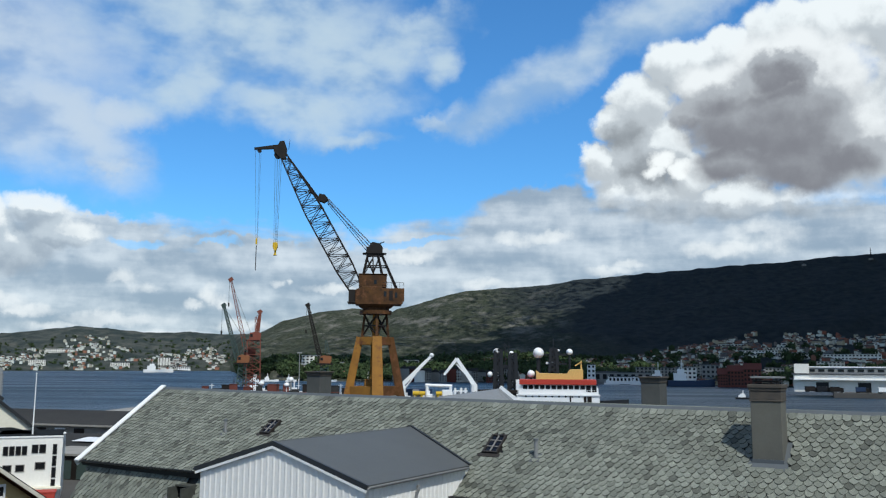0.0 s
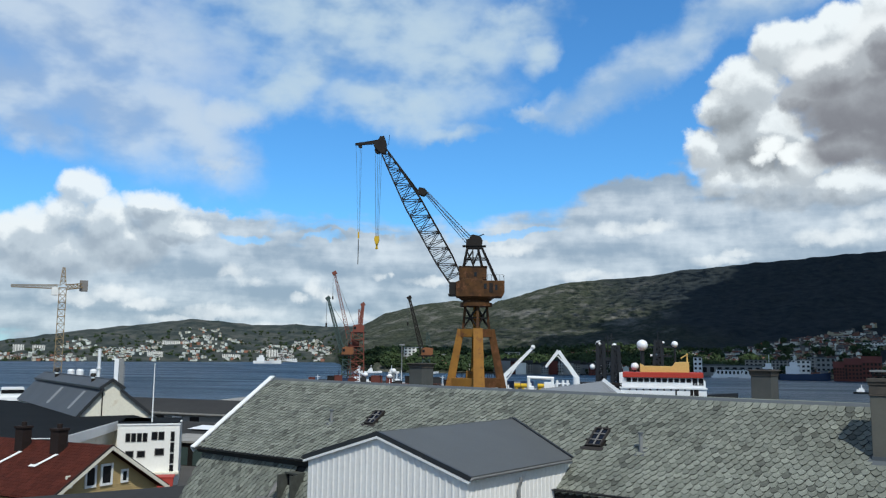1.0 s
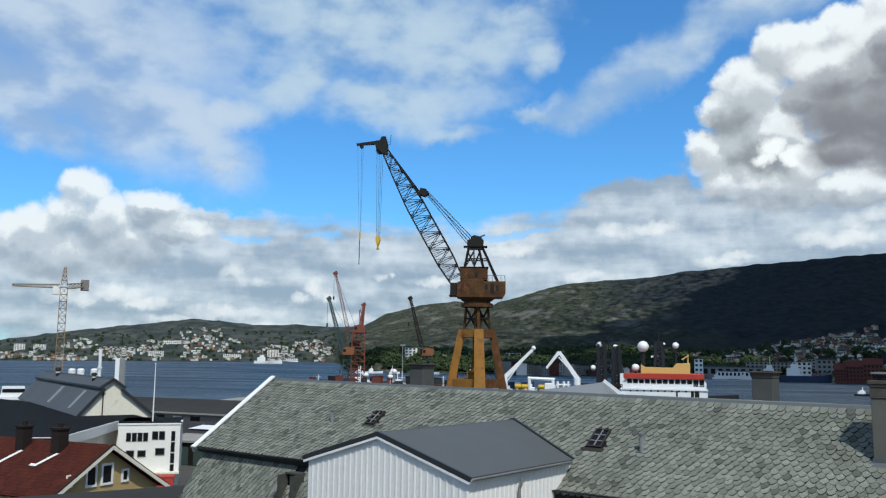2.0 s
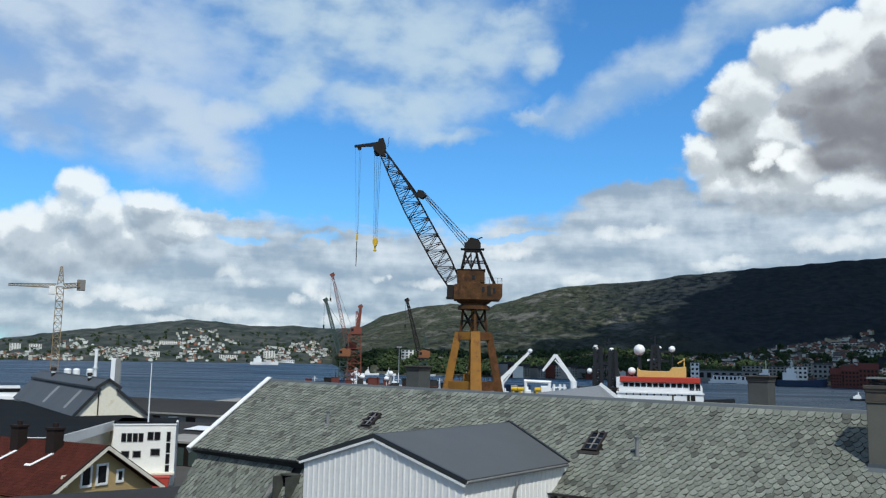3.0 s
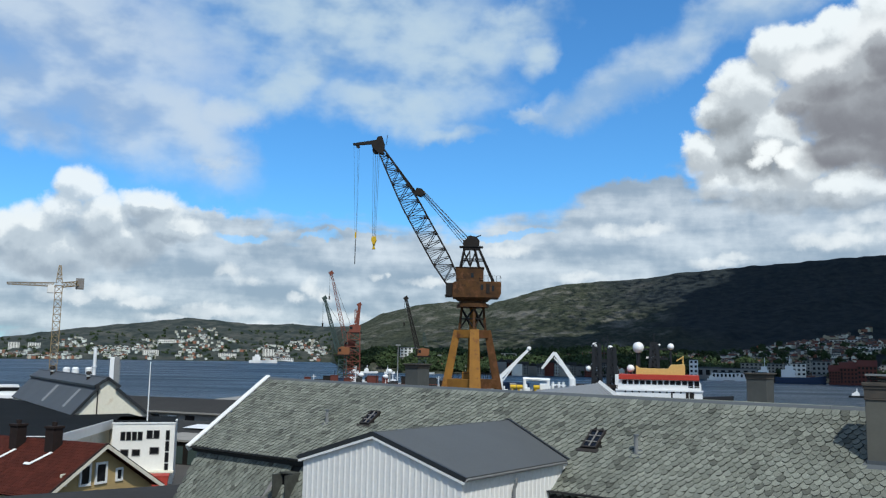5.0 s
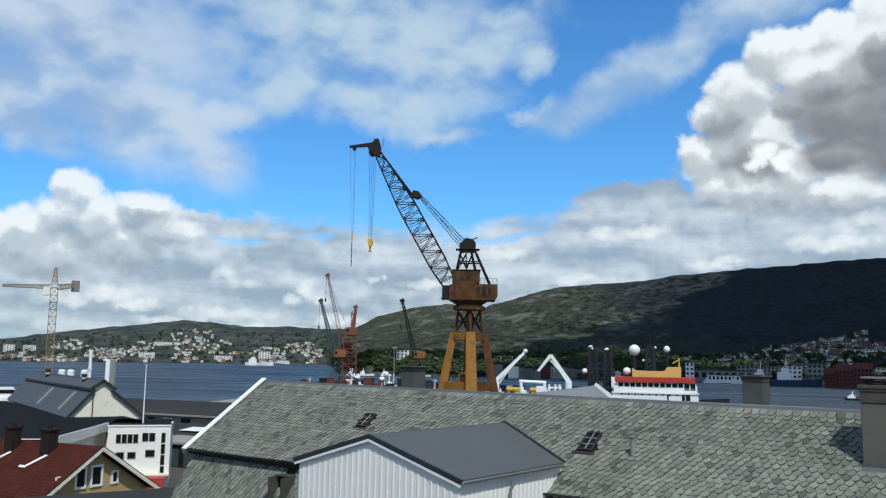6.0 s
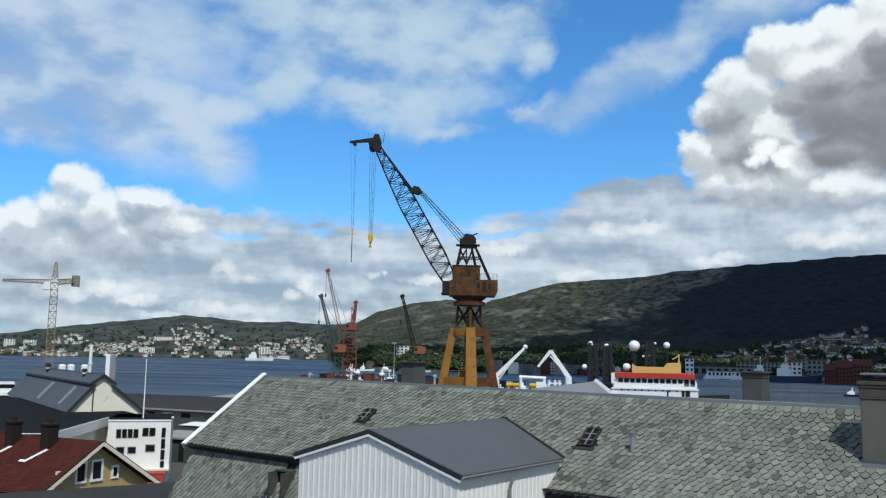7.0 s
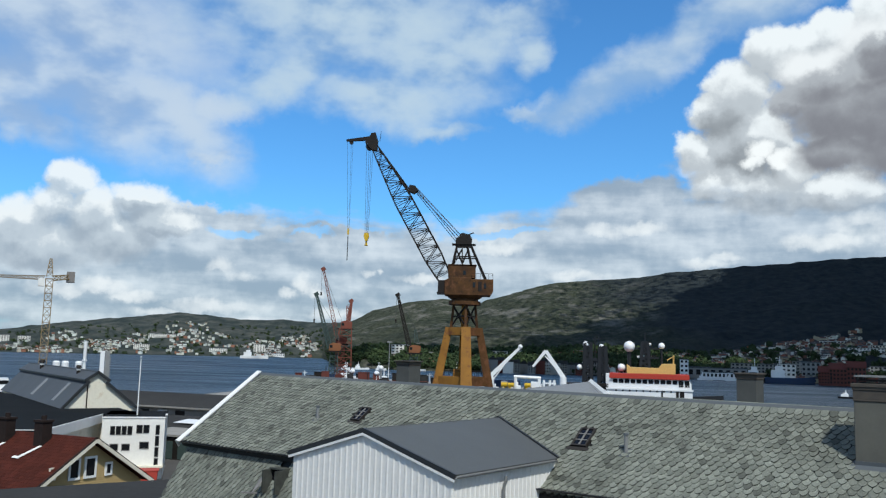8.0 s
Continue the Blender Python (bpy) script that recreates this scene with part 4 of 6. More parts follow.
def skylight(x, s, w, l, label, rows=3):
    """A cast-iron roof light with two columns of panes, standing a little proud of the slates."""
    m = SITE @ Matrix.Translation(upper(x, s, 0.05)) @ pose(0, 0, 0, math.degrees(PITCH))
    sk = thing("skylight", m, label, "skylight", "skylights of the slate roof")
    fm = Form()
    for a, b, c, d in ((-w, -w + 0.05, -l, l), (w - 0.05, w, -l, l), (-w + 0.05, w - 0.05, l - 0.05, l), (-w + 0.05, w - 0.05, -l, -l + 0.05)):
        fm.box(a, b, c, d, -0.03, 0.075)
    part("frame", fm, IRON, sk)
    fm = Form()
    fm.box(-w - 0.10, w + 0.10, -l - 0.14, -l - 0.004, 0.0, 0.02)
    part("apron", fm, IRON, sk, "rusty iron apron")
    fm = Form()
    fm.box(-0.016, 0.016, -l + 0.05, l - 0.05, 0.03, 0.07)
    for k in range(1, rows):
        y = -l + 2 * l * k / rows
        fm.box(-w + 0.05, -0.016, y - 0.014, y + 0.014, 0.03, 0.066)
        fm.box(0.016, w - 0.05, y - 0.014, y + 0.014, 0.03, 0.066)
    part("glazing_bar", fm, PALE_FRAME, sk)
    for k in range(rows):
        y0, y1 = -l + 2 * l * k / rows, -l + 2 * l * (k + 1) / rows
        for a, b in ((-w + 0.05, -0.016), (0.016, w - 0.05)):
            part("pane", Form().box(a, b, y0 + 0.014, y1 - 0.014, 0.035, 0.043), GLASS_DARK, sk)


skylight(16.0, 2.13, 0.24, 0.40, "small cast-iron roof light with six dark panes")
skylight(7.28, 2.02, 0.22, 0.36, "small open-hinged roof light with dark panes")


def vent(x, s, h, label):
    m = SITE @ Matrix.Translation(upper(x, s, 0.04))
    v = thing("roof_vent", m, label, "vent pipe", "vent pipes of the slate roof")
    fm = Form()
    fm.slab((-0.15, -0.17, -0.09), (0.15, -0.17, -0.09), (0.15, 0.12, 0.11), (-0.15, 0.12, 0.11), 0.012)
    part("flashing", fm, LEAD, v)
    fm = Form()
    fm.tube((0, 0, -0.1), (0, 0, h), 0.055, n=12)
    part("pipe", fm, ZINC, v, smooth=False)
    fm = Form()
    fm.tube((0, 0, h), (0, 0, h + 0.05), 0.085, 0.07, n=12)
    part("cowl", fm, LEAD, v)


vent(17.46, 2.55, 0.48, "zinc vent pipe through the slates")
vent(5.50, 2.45, 0.42, "grey zinc vent pipe beside the roof light")

# the small window set into the steep lower roof, its casement open
dormer = thing("roof_window", SITE, "dark roof window standing open in the steep slates", "window")
f = Form()
f.box(5.38, 6.04, -4.10, -3.70, 16.00, 16.05)
f.box(5.38, 5.43, -4.42, -3.70, 15.25, 16.00)
f.box(5.99, 6.04, -4.42, -3.70, 15.25, 16.00)
# dark frame and pane stand in for the shade inside the open hole
part("frame", f, SLATE_EDGE, dormer)
part("pane", Form().box(5.43, 5.99, -4.00, -3.97, 15.20, 16.00), GLASS_DARK, dormer)
f = Form()
f.slab((5.36, -4.22, 15.92), (5.16, -4.36, 15.62), (5.20, -4.70, 15.24), (5.40, -4.55, 15.50), 0.03)
f.beam((4.72, -4.70, 15.22), (5.40, -4.62, 15.26), 0.04, 0.05)
part("casement", f, PALE_FRAME, dormer)


# ---- the great slewing crane on its portal ----
crane = thing("slewing_crane", facing(-4.43, 165, 3.2), "rusty ochre slewing crane with a dark lattice jib", "crane")
CORNER = [(0.6, -5.1), (4.95, 0.4), (-0.2, 5.1), (-5.0, -0.4)]


def portal(k, z):
    s = 1.0 - 0.38 * (z - 11.0) / 10.0
    return Vector((CORNER[k][0] * s, CORNER[k][1] * s, z))


for k in range(4):
    f = Form()
    f.beam(portal(k, 0.0), portal(k, 21.9), 2.5 if k == 0 else 1.95, 1.95, 1.75 if k == 0 else 1.30)
    f.beam(portal(k, 0.05) - Vector((0, 0, 0.05)), portal(k, 0.05) + Vector((0, 0, 0.9)), 2.4)
    # the right-hand leg and beams carry their shade in a darker paint
    part("leg", f, SHADED_RUST_OCHRE if k == 1 else YELLOW_CRANE, crane, bevel=0.04)
    for z, w, h, nm in ((11.8, 1.0, 1.7, "sill_beam"), (21.2, 0.95, 1.5, "head_beam")):
        f = Form()
        f.beam(portal(k, z), portal((k + 1) % 4, z), w, h)
        part(nm, f, SHADED_RUST_OCHRE if k == 0 else YELLOW_CRANE, crane, bevel=0.03)
    f = Form()
    a, b = portal(k, 22.0) * 0.86, portal(k, 22.0) * 0.72
    f.beam((a.x, a.y, 21.9), (b.x, b.y, 26.3), 0.55, 0.55, 0.45)
    part("post", f, BROWN_CRANE, crane)
    c, d = portal((k + 1) % 4, 22.0) * 0.86, portal((k + 1) % 4, 22.0) * 0.72
    f = Form()
    f.beam((a.x, a.y, 22.1), (d.x, d.y, 26.1), 0.22)
    f.beam((c.x, c.y, 22.1), (b.x, b.y, 26.1), 0.22)
    f.beam(((a.x + b.x) / 2, (a.y + b.y) / 2, 24.1), ((c.x + d.x) / 2, (c.y + d.y) / 2, 24.1), 0.25)
    part("brace", f, DARK_STEEL, crane)
    f = Form()
    for j in range(6):
        p, q = portal(k, 12.7).lerp(portal((k + 1) % 4, 12.7), j / 5), portal(k, 13.7).lerp(portal((k + 1) % 4, 13.7), j / 5)
        f.beam(p, q, 0.07)
    f.beam(portal(k, 13.7), portal((k + 1) % 4, 13.7), 0.07)
    part("railing", f, DARK_STEEL, crane)
f = Form()
f.beam((0.1, 0, 21.0), (0.05, 0, 26.4), 1.5, 1.5, 1.2)
part("king_post", f, YELLOW_CRANE, crane, bevel=0.05)
f = Form()
f.box(-1.9, 0.1, -1.0, 1.0, 12.6, 14.0)
part("winch_house", f, YELLOW_CRANE, crane, bevel=0.05)
f = Form()
f.tube((0, 0, 26.3), (0, 0, 27.0), 3.1, n=28)
f.tube((0, 0, 27.0), (0, 0, 27.5), 2.6, n=28)
f.tube((0, 0, 27.5), (0, 0, 28.1), 2.9, 3.6, n=28)
part("slewing_ring", f, BROWN_CRANE, crane)
f = Form()
f.prism([(-3.9, 28.1), (4.9, 28.1), (5.4, 28.9), (5.4, 31.2), (1.2, 31.2), (1.2, 31.5), (-2.6, 31.5), (-3.9, 30.9)], "y", -2.6, 2.6)
part("lower_house", f, BROWN_CRANE, crane, bevel=0.06)
f = Form()
f.prism([(-3.3, 31.45), (2.0, 31.45), (2.0, 33.5), (1.4, 33.75), (-3.3, 33.9)], "y", -2.2, 2.2)
f.box(-3.45, 2.15, -2.35, 2.35, 33.9, 34.0)
part("machine_house", f, BROWN_CRANE, crane, bevel=0.05)
f = Form()
for x0, x1, z0, z1 in ((1.5, 2.0, 29.6, 30.6), (3.6, 4.05, 29.4, 30.4), (-0.4, 0.1, 32.0, 32.8)):
    part("window", Form().box(x0, x1, -2.66 if z0 < 31 else -2.26, -2.55 if z0 < 31 else -2.15, z0, z1), GLASS_DARK, crane)
part("window", Form().box(5.38, 5.45, -0.6, 0.6, 29.6, 30.6), GLASS_DARK, crane)
part("door", Form().box(2.5, 3.2, -2.66, -2.55, 28.9, 30.7), DARK_STEEL, crane, "dark steel door")
f = Form()
f.box(-5.2, -3.7, -2.3, 2.3, 28.6, 30.9)
f.box(-5.4, -3.9, -2.5, 2.5, 28.4, 28.6)
part("counterweight", f, DARK_STEEL, crane, "dark counterweight box", bevel=0.05)
f = Form()
for j in range(5):
    x = 1.3 + j * 0.8
    f.beam((x, -2.55, 31.2), (x, -2.55, 32.3), 0.06)
f.beam((1.2, -2.55, 32.3), (5.3, -2.55, 32.3), 0.06)
f.beam((5.3, -2.55, 32.3), (5.3, 2.55, 32.3), 0.06)
f.beam((5.3, -2.55, 31.2), (5.3, -2.55, 32.3), 0.06)
part("railing", f, DARK_STEEL, crane)
for sy in (-1, 1):
    f = Form()
    y0, y1 = sy * 2.0, sy * 0.9
    f.beam((-2.5, y0, 33.9), (-1.75, y1, 37.7), 0.30)
    f.beam((-0.6, y0, 33.9), (-0.7, y1, 37.7), 0.24)
    f.beam((1.2, y0, 33.7), (0.3, y1, 37.7), 0.30)
    f.beam((4.0, y0, 31.2), (0.9, y1, 38.2), 0.30)
    f.beam((-2.2, (y0 * 2 + y1) / 3, 35.6), (2.1, (y0 * 2 + y1) / 3, 35.6), 0.22)
    f.beam((-2.3, y0, 34.4), (-0.65, y1, 37.3), 0.13)
    f.beam((-0.6, y0, 34.4), (-1.9, y1, 37.3), 0.13)
    f.beam((-0.6, y0, 34.4), (0.5, y1, 37.3), 0.13)
    part("mast_leg", f, DARK_STEEL, crane)
f = Form()
f.prism([(-2.0, 37.6), (1.1, 37.6), (1.2, 39.2), (0.7, 40.0), (-0.2, 40.2), (-0.9, 39.6), (-2.0, 39.3)], "y", -1.1, 1.1)
f.beam((-2.7, 0, 38.1), (1.9, 0, 38.1), 2.6, 0.12)
f.beam((0.2, 0, 40.0), (1.5, 0, 40.5), 0.2)
for y in (-0.6, 0.0, 0.6):
    f.tube((-0.6, y - 0.12, 39.6), (-0.6, y + 0.12, 39.6), 0.75, n=16)
part("mast_head", f, DARK_STEEL, crane)

FOOT, TIP = Vector((-3.5, 0, 30.6)), Vector((-18.6, 0, 57.4))
AXIS = (TIP - FOOT).normalized()
SIDE = Vector((AXIS.z, 0, -AXIS.x))


def chord(t, u, v):
    dep, wid = curve([(0, 2.4), (.18, 3.5), (.6, 3.5), (.82, 2.3), (1, 1.2)], t), curve([(0, 3.0), (.2, 2.9), (.7, 2.2), (1, 1.2)], t)
    return FOOT + (TIP - FOOT) * t + SIDE * (u * dep / 2) + Vector((0, v * wid / 2, 0))


BAYS = 17
for u in (-1, 1):
    for v in (-1, 1):
        f = Form()
        f.rail([chord(j / BAYS, u, v) for j in range(BAYS + 1)], 0.25)
        part("jib_chord", f, DARK_STEEL, crane)
for (u0, v0), (u1, v1) in (((-1, -1), (1, -1)), ((-1, 1), (1, 1)), ((-1, -1), (-1, 1)), ((1, -1), (1, 1))):
    f = Form()
    for j in range(1, BAYS):
        a, b = (j / BAYS, (j + 1) / BAYS) if j % 2 else ((j + 1) / BAYS, j / BAYS)
        f.beam(chord(a, u0, v0), chord(min(1, b), u1, v1), 0.13)
        f.beam(chord(j / BAYS, u0, v0), chord(j / BAYS, u1, v1), 0.11)
        f.beam(chord(b if b < a else a, u0, v0).lerp(chord(b if b > a else a, u0, v0), 0.5), chord(j / BAYS, u1, v1), 0.09)
    part("jib_lattice", f, DARK_STEEL, crane)
f = Form()
f.prism([(-18.1, 56.4), (-19.3, 56.9), (-20.4, 58.0), (-20.3, 58.9), (-19.6, 59.2), (-19.2, 60.0), (-18.4, 60.1), (-17.9, 58.6)], "y", -0.7, 0.7)
for y in (-0.35, 0.35):
    f.tube((-19.6, y - 0.1, 57.3), (-19.6, y + 0.1, 57.3), 0.7, n=14)
f.beam((-17.6, 0.5, 58.6), (-17.4, 0.5, 60.6), 0.08)
part("jib_head", f, DARK_STEEL, crane)
f = Form()
f.beam((-18.6, 0, 59.1), (-24.2, 0, 58.5), 0.8, 0.85, 0.4)
f.tube((-23.2, -0.15, 58.1), (-23.2, 0.15, 58.1), 0.4, n=12)
part("cathead", f, DARK_STEEL, crane)
FLOAT = Vector((-10.7, 0, 48.9))
f = Form()
f.prism([(-11.7, 48.5), (-11.3, 49.7), (-10.2, 49.5), (-9.6, 48.6), (-10.4, 48.0)], "y", -0.8, 0.8)
part("luffing_block", f, DARK_STEEL, crane)
for y, dz in ((-0.7, 0.2), (0.7, 0.2), (-0.35, -0.5), (0.35, -0.5)):
    f = Form()
    f.tube((-18.6, y * 0.7, 58.4), FLOAT + Vector((-0.8, y, dz * 0.6)), 0.09, n=5)
    part("stay", f, DARK_STEEL, crane)
    f = Form()
    f.tube(FLOAT + Vector((0.8, y, dz)), (-0.9, y, 39.6 + dz), 0.05, n=5)
    f.tube(FLOAT + Vector((0.8, y, dz - 0.3)), (-1.3, y, 38.4 + dz), 0.04, n=5)
    part("luffing_rope", f, CABLE, crane)
for x, y in ((-20.1, -0.3), (-19.7, 0.3), (-19.2, -0.3), (-18.9, 0.3)):
    part("hoist_rope", Form().tube((x, y, 57.4), (-19.55 + (x + 19.5) * 0.45, y, 39.9), 0.032, n=5), CABLE, crane)
f = Form()
f.prism([(-20.05, 39.3), (-19.95, 40.0), (-19.15, 40.0), (-19.05, 39.3), (-19.35, 38.4), (-19.75, 38.4)], "y", -0.4, 0.4)
f.tube((-19.55, 0, 38.4), (-19.55, 0, 37.7), 0.2, n=8)
f.tube((-19.85, 0, 37.6), (-19.25, 0, 37.6), 0.17, n=8)
part("hook_block", f, HOOK_YELLOW, crane, "yellow hook block", bevel=0.05)
for x in (-24.0, -23.2, -22.9):
    part("aux_rope", Form().tube((x, 0, 58.2), (-23.15 + (x + 23.4) * 0.3, 0, 40.8), 0.022, n=5), CABLE, crane)
f = Form()
f.box(-23.33, -23.03, -0.15, 0.15, 39.6, 40.8)
part("aux_block", f, HOOK_YELLOW, crane, "small yellow hook block")
part("sling", Form().tube((-23.18, 0, 39.4), (-23.2, 0, 34.5), 0.09, n=5), CABLE, crane)


# ---- the shipyard's lesser cranes ----
def lattice(fm, a, b, w0, w1, bays, r=0.12):
    a, b = Vector(a), Vector(b)
    d = (b - a).normalized()
    up = Vector((0, 1, 0))
    s = d.cross(up).normalized()
    q = lambda t, u, v: a.lerp(b, t) + s * (u * (w0 + (w1 - w0) * t) / 2) + up * (v * (w0 + (w1 - w0) * t) / 2)
    for u, v in ((-1, -1), (1, -1), (1, 1), (-1, 1)):
        fm.beam(q(0, u, v), q(1, u, v), r * 1.5)
    for j in range(bays):
        for (u0, v0), (u1, v1) in (((-1, -1), (1, -1)), ((1, -1), (1, 1)), ((1, 1), (-1, 1)), ((-1, 1), (-1, -1))):
            t0, t1 = j / bays, (j + 1) / bays
            fm.beam(q(t0, u0, v0), q(t1, u1, v1), r)
            fm.beam(q(t1, u0, v0), q(t1, u1, v1), r)
    return fm


pier = Form()
pier.prism([(-120, 290), (10, 300), (10, 470), (-110, 470)], "z", -6, 3.2)
tagged(part("pier", pier, CONCRETE), "concrete pier of the shipyard beyond the water", "pier", kind="structure")


def jib_crane(az, d, foot_x, cab_z, tip, boom, cab_mat, mast_mat, label, base_w=4.6, thin=False, taper=0.55):
    """A harbour crane: lattice tower, slewing cab, one raised boom and its ropes."""
    c = thing("jib_crane", facing(az, d, 3.2), label, "crane", "shipyard cranes across the water")
    fm = Form()
    lattice(fm, (0, 0, 0), (0, 0, cab_z), base_w, base_w * taper, 9, 0.24)
    part("tower", fm, mast_mat, c)
    fm = Form()
    fm.prism([(-2.0, cab_z), (2.2, cab_z), (2.6, cab_z + 0.8), (2.6, cab_z + 2.7), (-0.4, cab_z + 3.1), (-1.7, cab_z + 2.5)], "y", -1.8, 1.8)
    part("cab", fm, cab_mat, c, bevel=0.08)
    part("window", Form().box(-1.6, -0.6, -1.88, -1.78, cab_z + 1.1, cab_z + 2.2), GLASS_DARK, c)
    part("platform", Form().box(-3.2, 3.2, -2.4, 2.4, cab_z - 0.5, cab_z), DARK_STEEL, c)
    fm = Form()
    lattice(fm, (foot_x, 0, cab_z + 1.0), (tip[0], 0, tip[1]), 1.7, 0.7, 14, 0.14 if thin else 0.26)
    fm.beam((tip[0] - 0.9, 0, tip[1]), (tip[0] + 0.6, 0, tip[1] + 1.0), 1.0, 1.4)
    part("boom", fm, boom, c)
    fm = Form()
    lattice(fm, (1.0, 0, cab_z + 3.8), (0.4, 0, cab_z + 9.0), 1.6, 0.6, 3, 0.15)
    part("gantry", fm, mast_mat, c)
    for y in (-0.5, 0.5):
        part("stay", Form().tube((0.4, y, cab_z + 9.0), (tip[0], y, tip[1]), 0.05, n=4), CABLE, c)
    part("hoist_rope", Form().tube((tip[0] - 0.6, 0, tip[1]), (tip[0] - 0.6, 0, tip[1] - 9), 0.06, n=4), CABLE, c)
    part("hook", Form().box(tip[0] - 0.9, tip[0] - 0.3, -0.3, 0.3, tip[1] - 10.4, tip[1] - 9), DARK_STEEL, c)
    return c


jib_crane(-13.05, 330, -1.6, 17.0, (-7.4, 37.9), GREEN_CRANE, ORANGE_CAB, GREEN_CRANE, "dark green harbour crane with an ochre cab and raised boom")
jib_crane(-12.35, 345, 0.8, 26.0, (2.0, 36.6), RED_CRANE, RED_CRANE, RED_CRANE, "faded red tower crane with a short raised boom", 6.0, False, 0.8)
jib_crane(-12.65, 352, -1.0, 20.0, (-8.0, 49.8), RED_CRANE, RED_CRANE, RED_CRANE, "pale red lattice crane with a long thin jib", 4.4, True, 0.7)
jib_crane(-7.75, 335, -1.5, 17.0, (-6.8, 38.9), DARK_STEEL, ORANGE_CAB, GREEN_CRANE, "dark harbour crane with an orange-brown cab")

tower = thing("tower_crane", facing(-30.78, 240, 3.2), "yellow lattice tower crane with a horizontal jib", "crane")
f = lattice(Form(), (0, 0, 0), (0, 0, 33.4), 1.8, 1.7, 18, 0.12)
part("mast", f, TOWER_YELLOW, tower)
f = lattice(Form(), (-1.0, 0, 33.6), (-11.6, -6.5, 33.0), 1.0, 0.5, 13, 0.10)
part("jib", f, TOWER_YELLOW, tower)
f = lattice(Form(), (0.8, 0, 33.6), (5.2, 3.0, 34.4), 1.2, 1.1, 5, 0.13)
part("counter_jib", f, TOWER_YELLOW, tower)
part("counterweight", Form().box(4.0, 6.0, 2.0, 4.4, 32.9, 35.7), PALE_FRAME, tower, "grey concrete counterweight", bevel=0.05)
part("cab", Form().box(-2.6, -1.1, -1.5, 0.6, 31.4, 33.4), WHITE_PAINT, tower, "pale driver's cab", bevel=0.05)
f = lattice(Form(), (0, 0, 34.0), (0, 0, 38.6), 1.5, 0.5, 4, 0.12)
part("apex", f, TOWER_YELLOW, tower)


# ---- buildings of the shipyard ----
def windows(owner, x, y, z, w, h, n=1, gap=0.12, frame=WHITE_PAINT, depth=0.06, bar=0.09):
    """n lights side by side on the face y (it looks towards -y): frame, panes."""
    for k in range(n):
        x0 = x + k * (w + gap)
        fm = Form()
        b = min(bar, w * 0.22)
        for a0, a1, c0, c1 in ((x0, x0 + b, z, z + h), (x0 + w - b, x0 + w, z, z + h), (x0 + b, x0 + w - b, z, z + b), (x0 + b, x0 + w - b, z + h - b, z + h)):
            fm.box(a0, a1, y - depth, y + 0.04, c0, c1)
        win = part("window", fm, frame, owner)
        part("pane", Form().box(x0 + b, x0 + w - b, y - depth * 0.4, y + 0.02, z + b, z + h - b), GLASS_DARK, win)


office = thing("office_block", pose(-53.9, 105, 0, 0, 0, 22), "white rendered two-storey flat-roofed office block", "building")
f = Form()
f.box(0, 7.6, 0, 12, 3.2, 10.85)
part("wall", f, WHITE_RENDER, office)
f = Form()
f.box(-0.1, 7.7, -0.1, 0.18, 10.85, 11.02)
part("parapet", f, WHITE_PAINT, office)
part("roof", Form().box(-0.05, 7.65, 0.19, 12.0, 10.86, 10.95), ROOF_BLACK, office)
windows(office, 1.0, 0, 8.75, 0.60, 1.1, 4, 0.09, BLACK_TRIM)
windows(office, 4.15, 0, 8.95, 0.75, 1.05, 2, 0.09, BLACK_TRIM)
windows(office, 1.05, 0, 6.75, 1.05, 0.9, 2, 0.35, PALE_FRAME)
windows(office, 4.6, 0, 6.95, 1.2, 0.95, 1, 0.1, PALE_FRAME)
windows(office, 6.5, 0, 8.75, 0.5, 1.25, 1, 0.1, BLACK_TRIM)
windows(office, 6.5, 0, 7.35, 0.5, 1.25, 1, 0.1, BLACK_TRIM)
windows(office, 6.5, 0, 5.95, 0.5, 1.25, 1, 0.1, BLACK_TRIM)
windows(office, 6.5, 0, 4.55, 0.5, 1.25, 1, 0.1, BLACK_TRIM)
part("canopy", Form().box(1.2, 7.7, -1.4, 0, 4.75, 4.95), CREAM, office, "cream porch canopy")
part("doorway", Form().box(3.0, 4.6, -0.04, 0.02, 3.2, 4.7), DARK_STEEL, office)
part("lamp", Form().ball((7.75, -0.1, 11.3), 0.16), WHITE_PAINT, office)

pole = thing("flagpole", pose(*bearing(-25.17, 121.5, 10.93)), "slim white flagpole on the office roof", "flagpole")
part("pole", Form().tube((0, 0, 0), (0, 0, 7.6), 0.10, 0.05, n=10), WHITE_PAINT, pole)
part("knob", Form().ball((0, 0, 7.66), 0.10, 8, 6), WHITE_PAINT, pole)

container = thing("skip_container", pose(-45.9, 101.8, 3.2, 0, 0, 22), "red steel skip beside the office block", "container")
part("body", Form().prism([(-0.9, 0.0), (0.9, 0.0), (1.1, 1.9), (-1.1, 1.9)], "y", -1.1, 1.1), RED_BOX, container, bevel=0.03)
f = Form()
for k in range(4):
    f.box(-0.85 + k * 0.55, -0.77 + k * 0.55, -1.18, -1.1, 0.3, 1.85)
part("rib", f, RED_BOX, container)
part("rim", Form().box(-1.18, 1.18, -1.16, 1.16, 1.9, 2.02), RED_BOX, container)

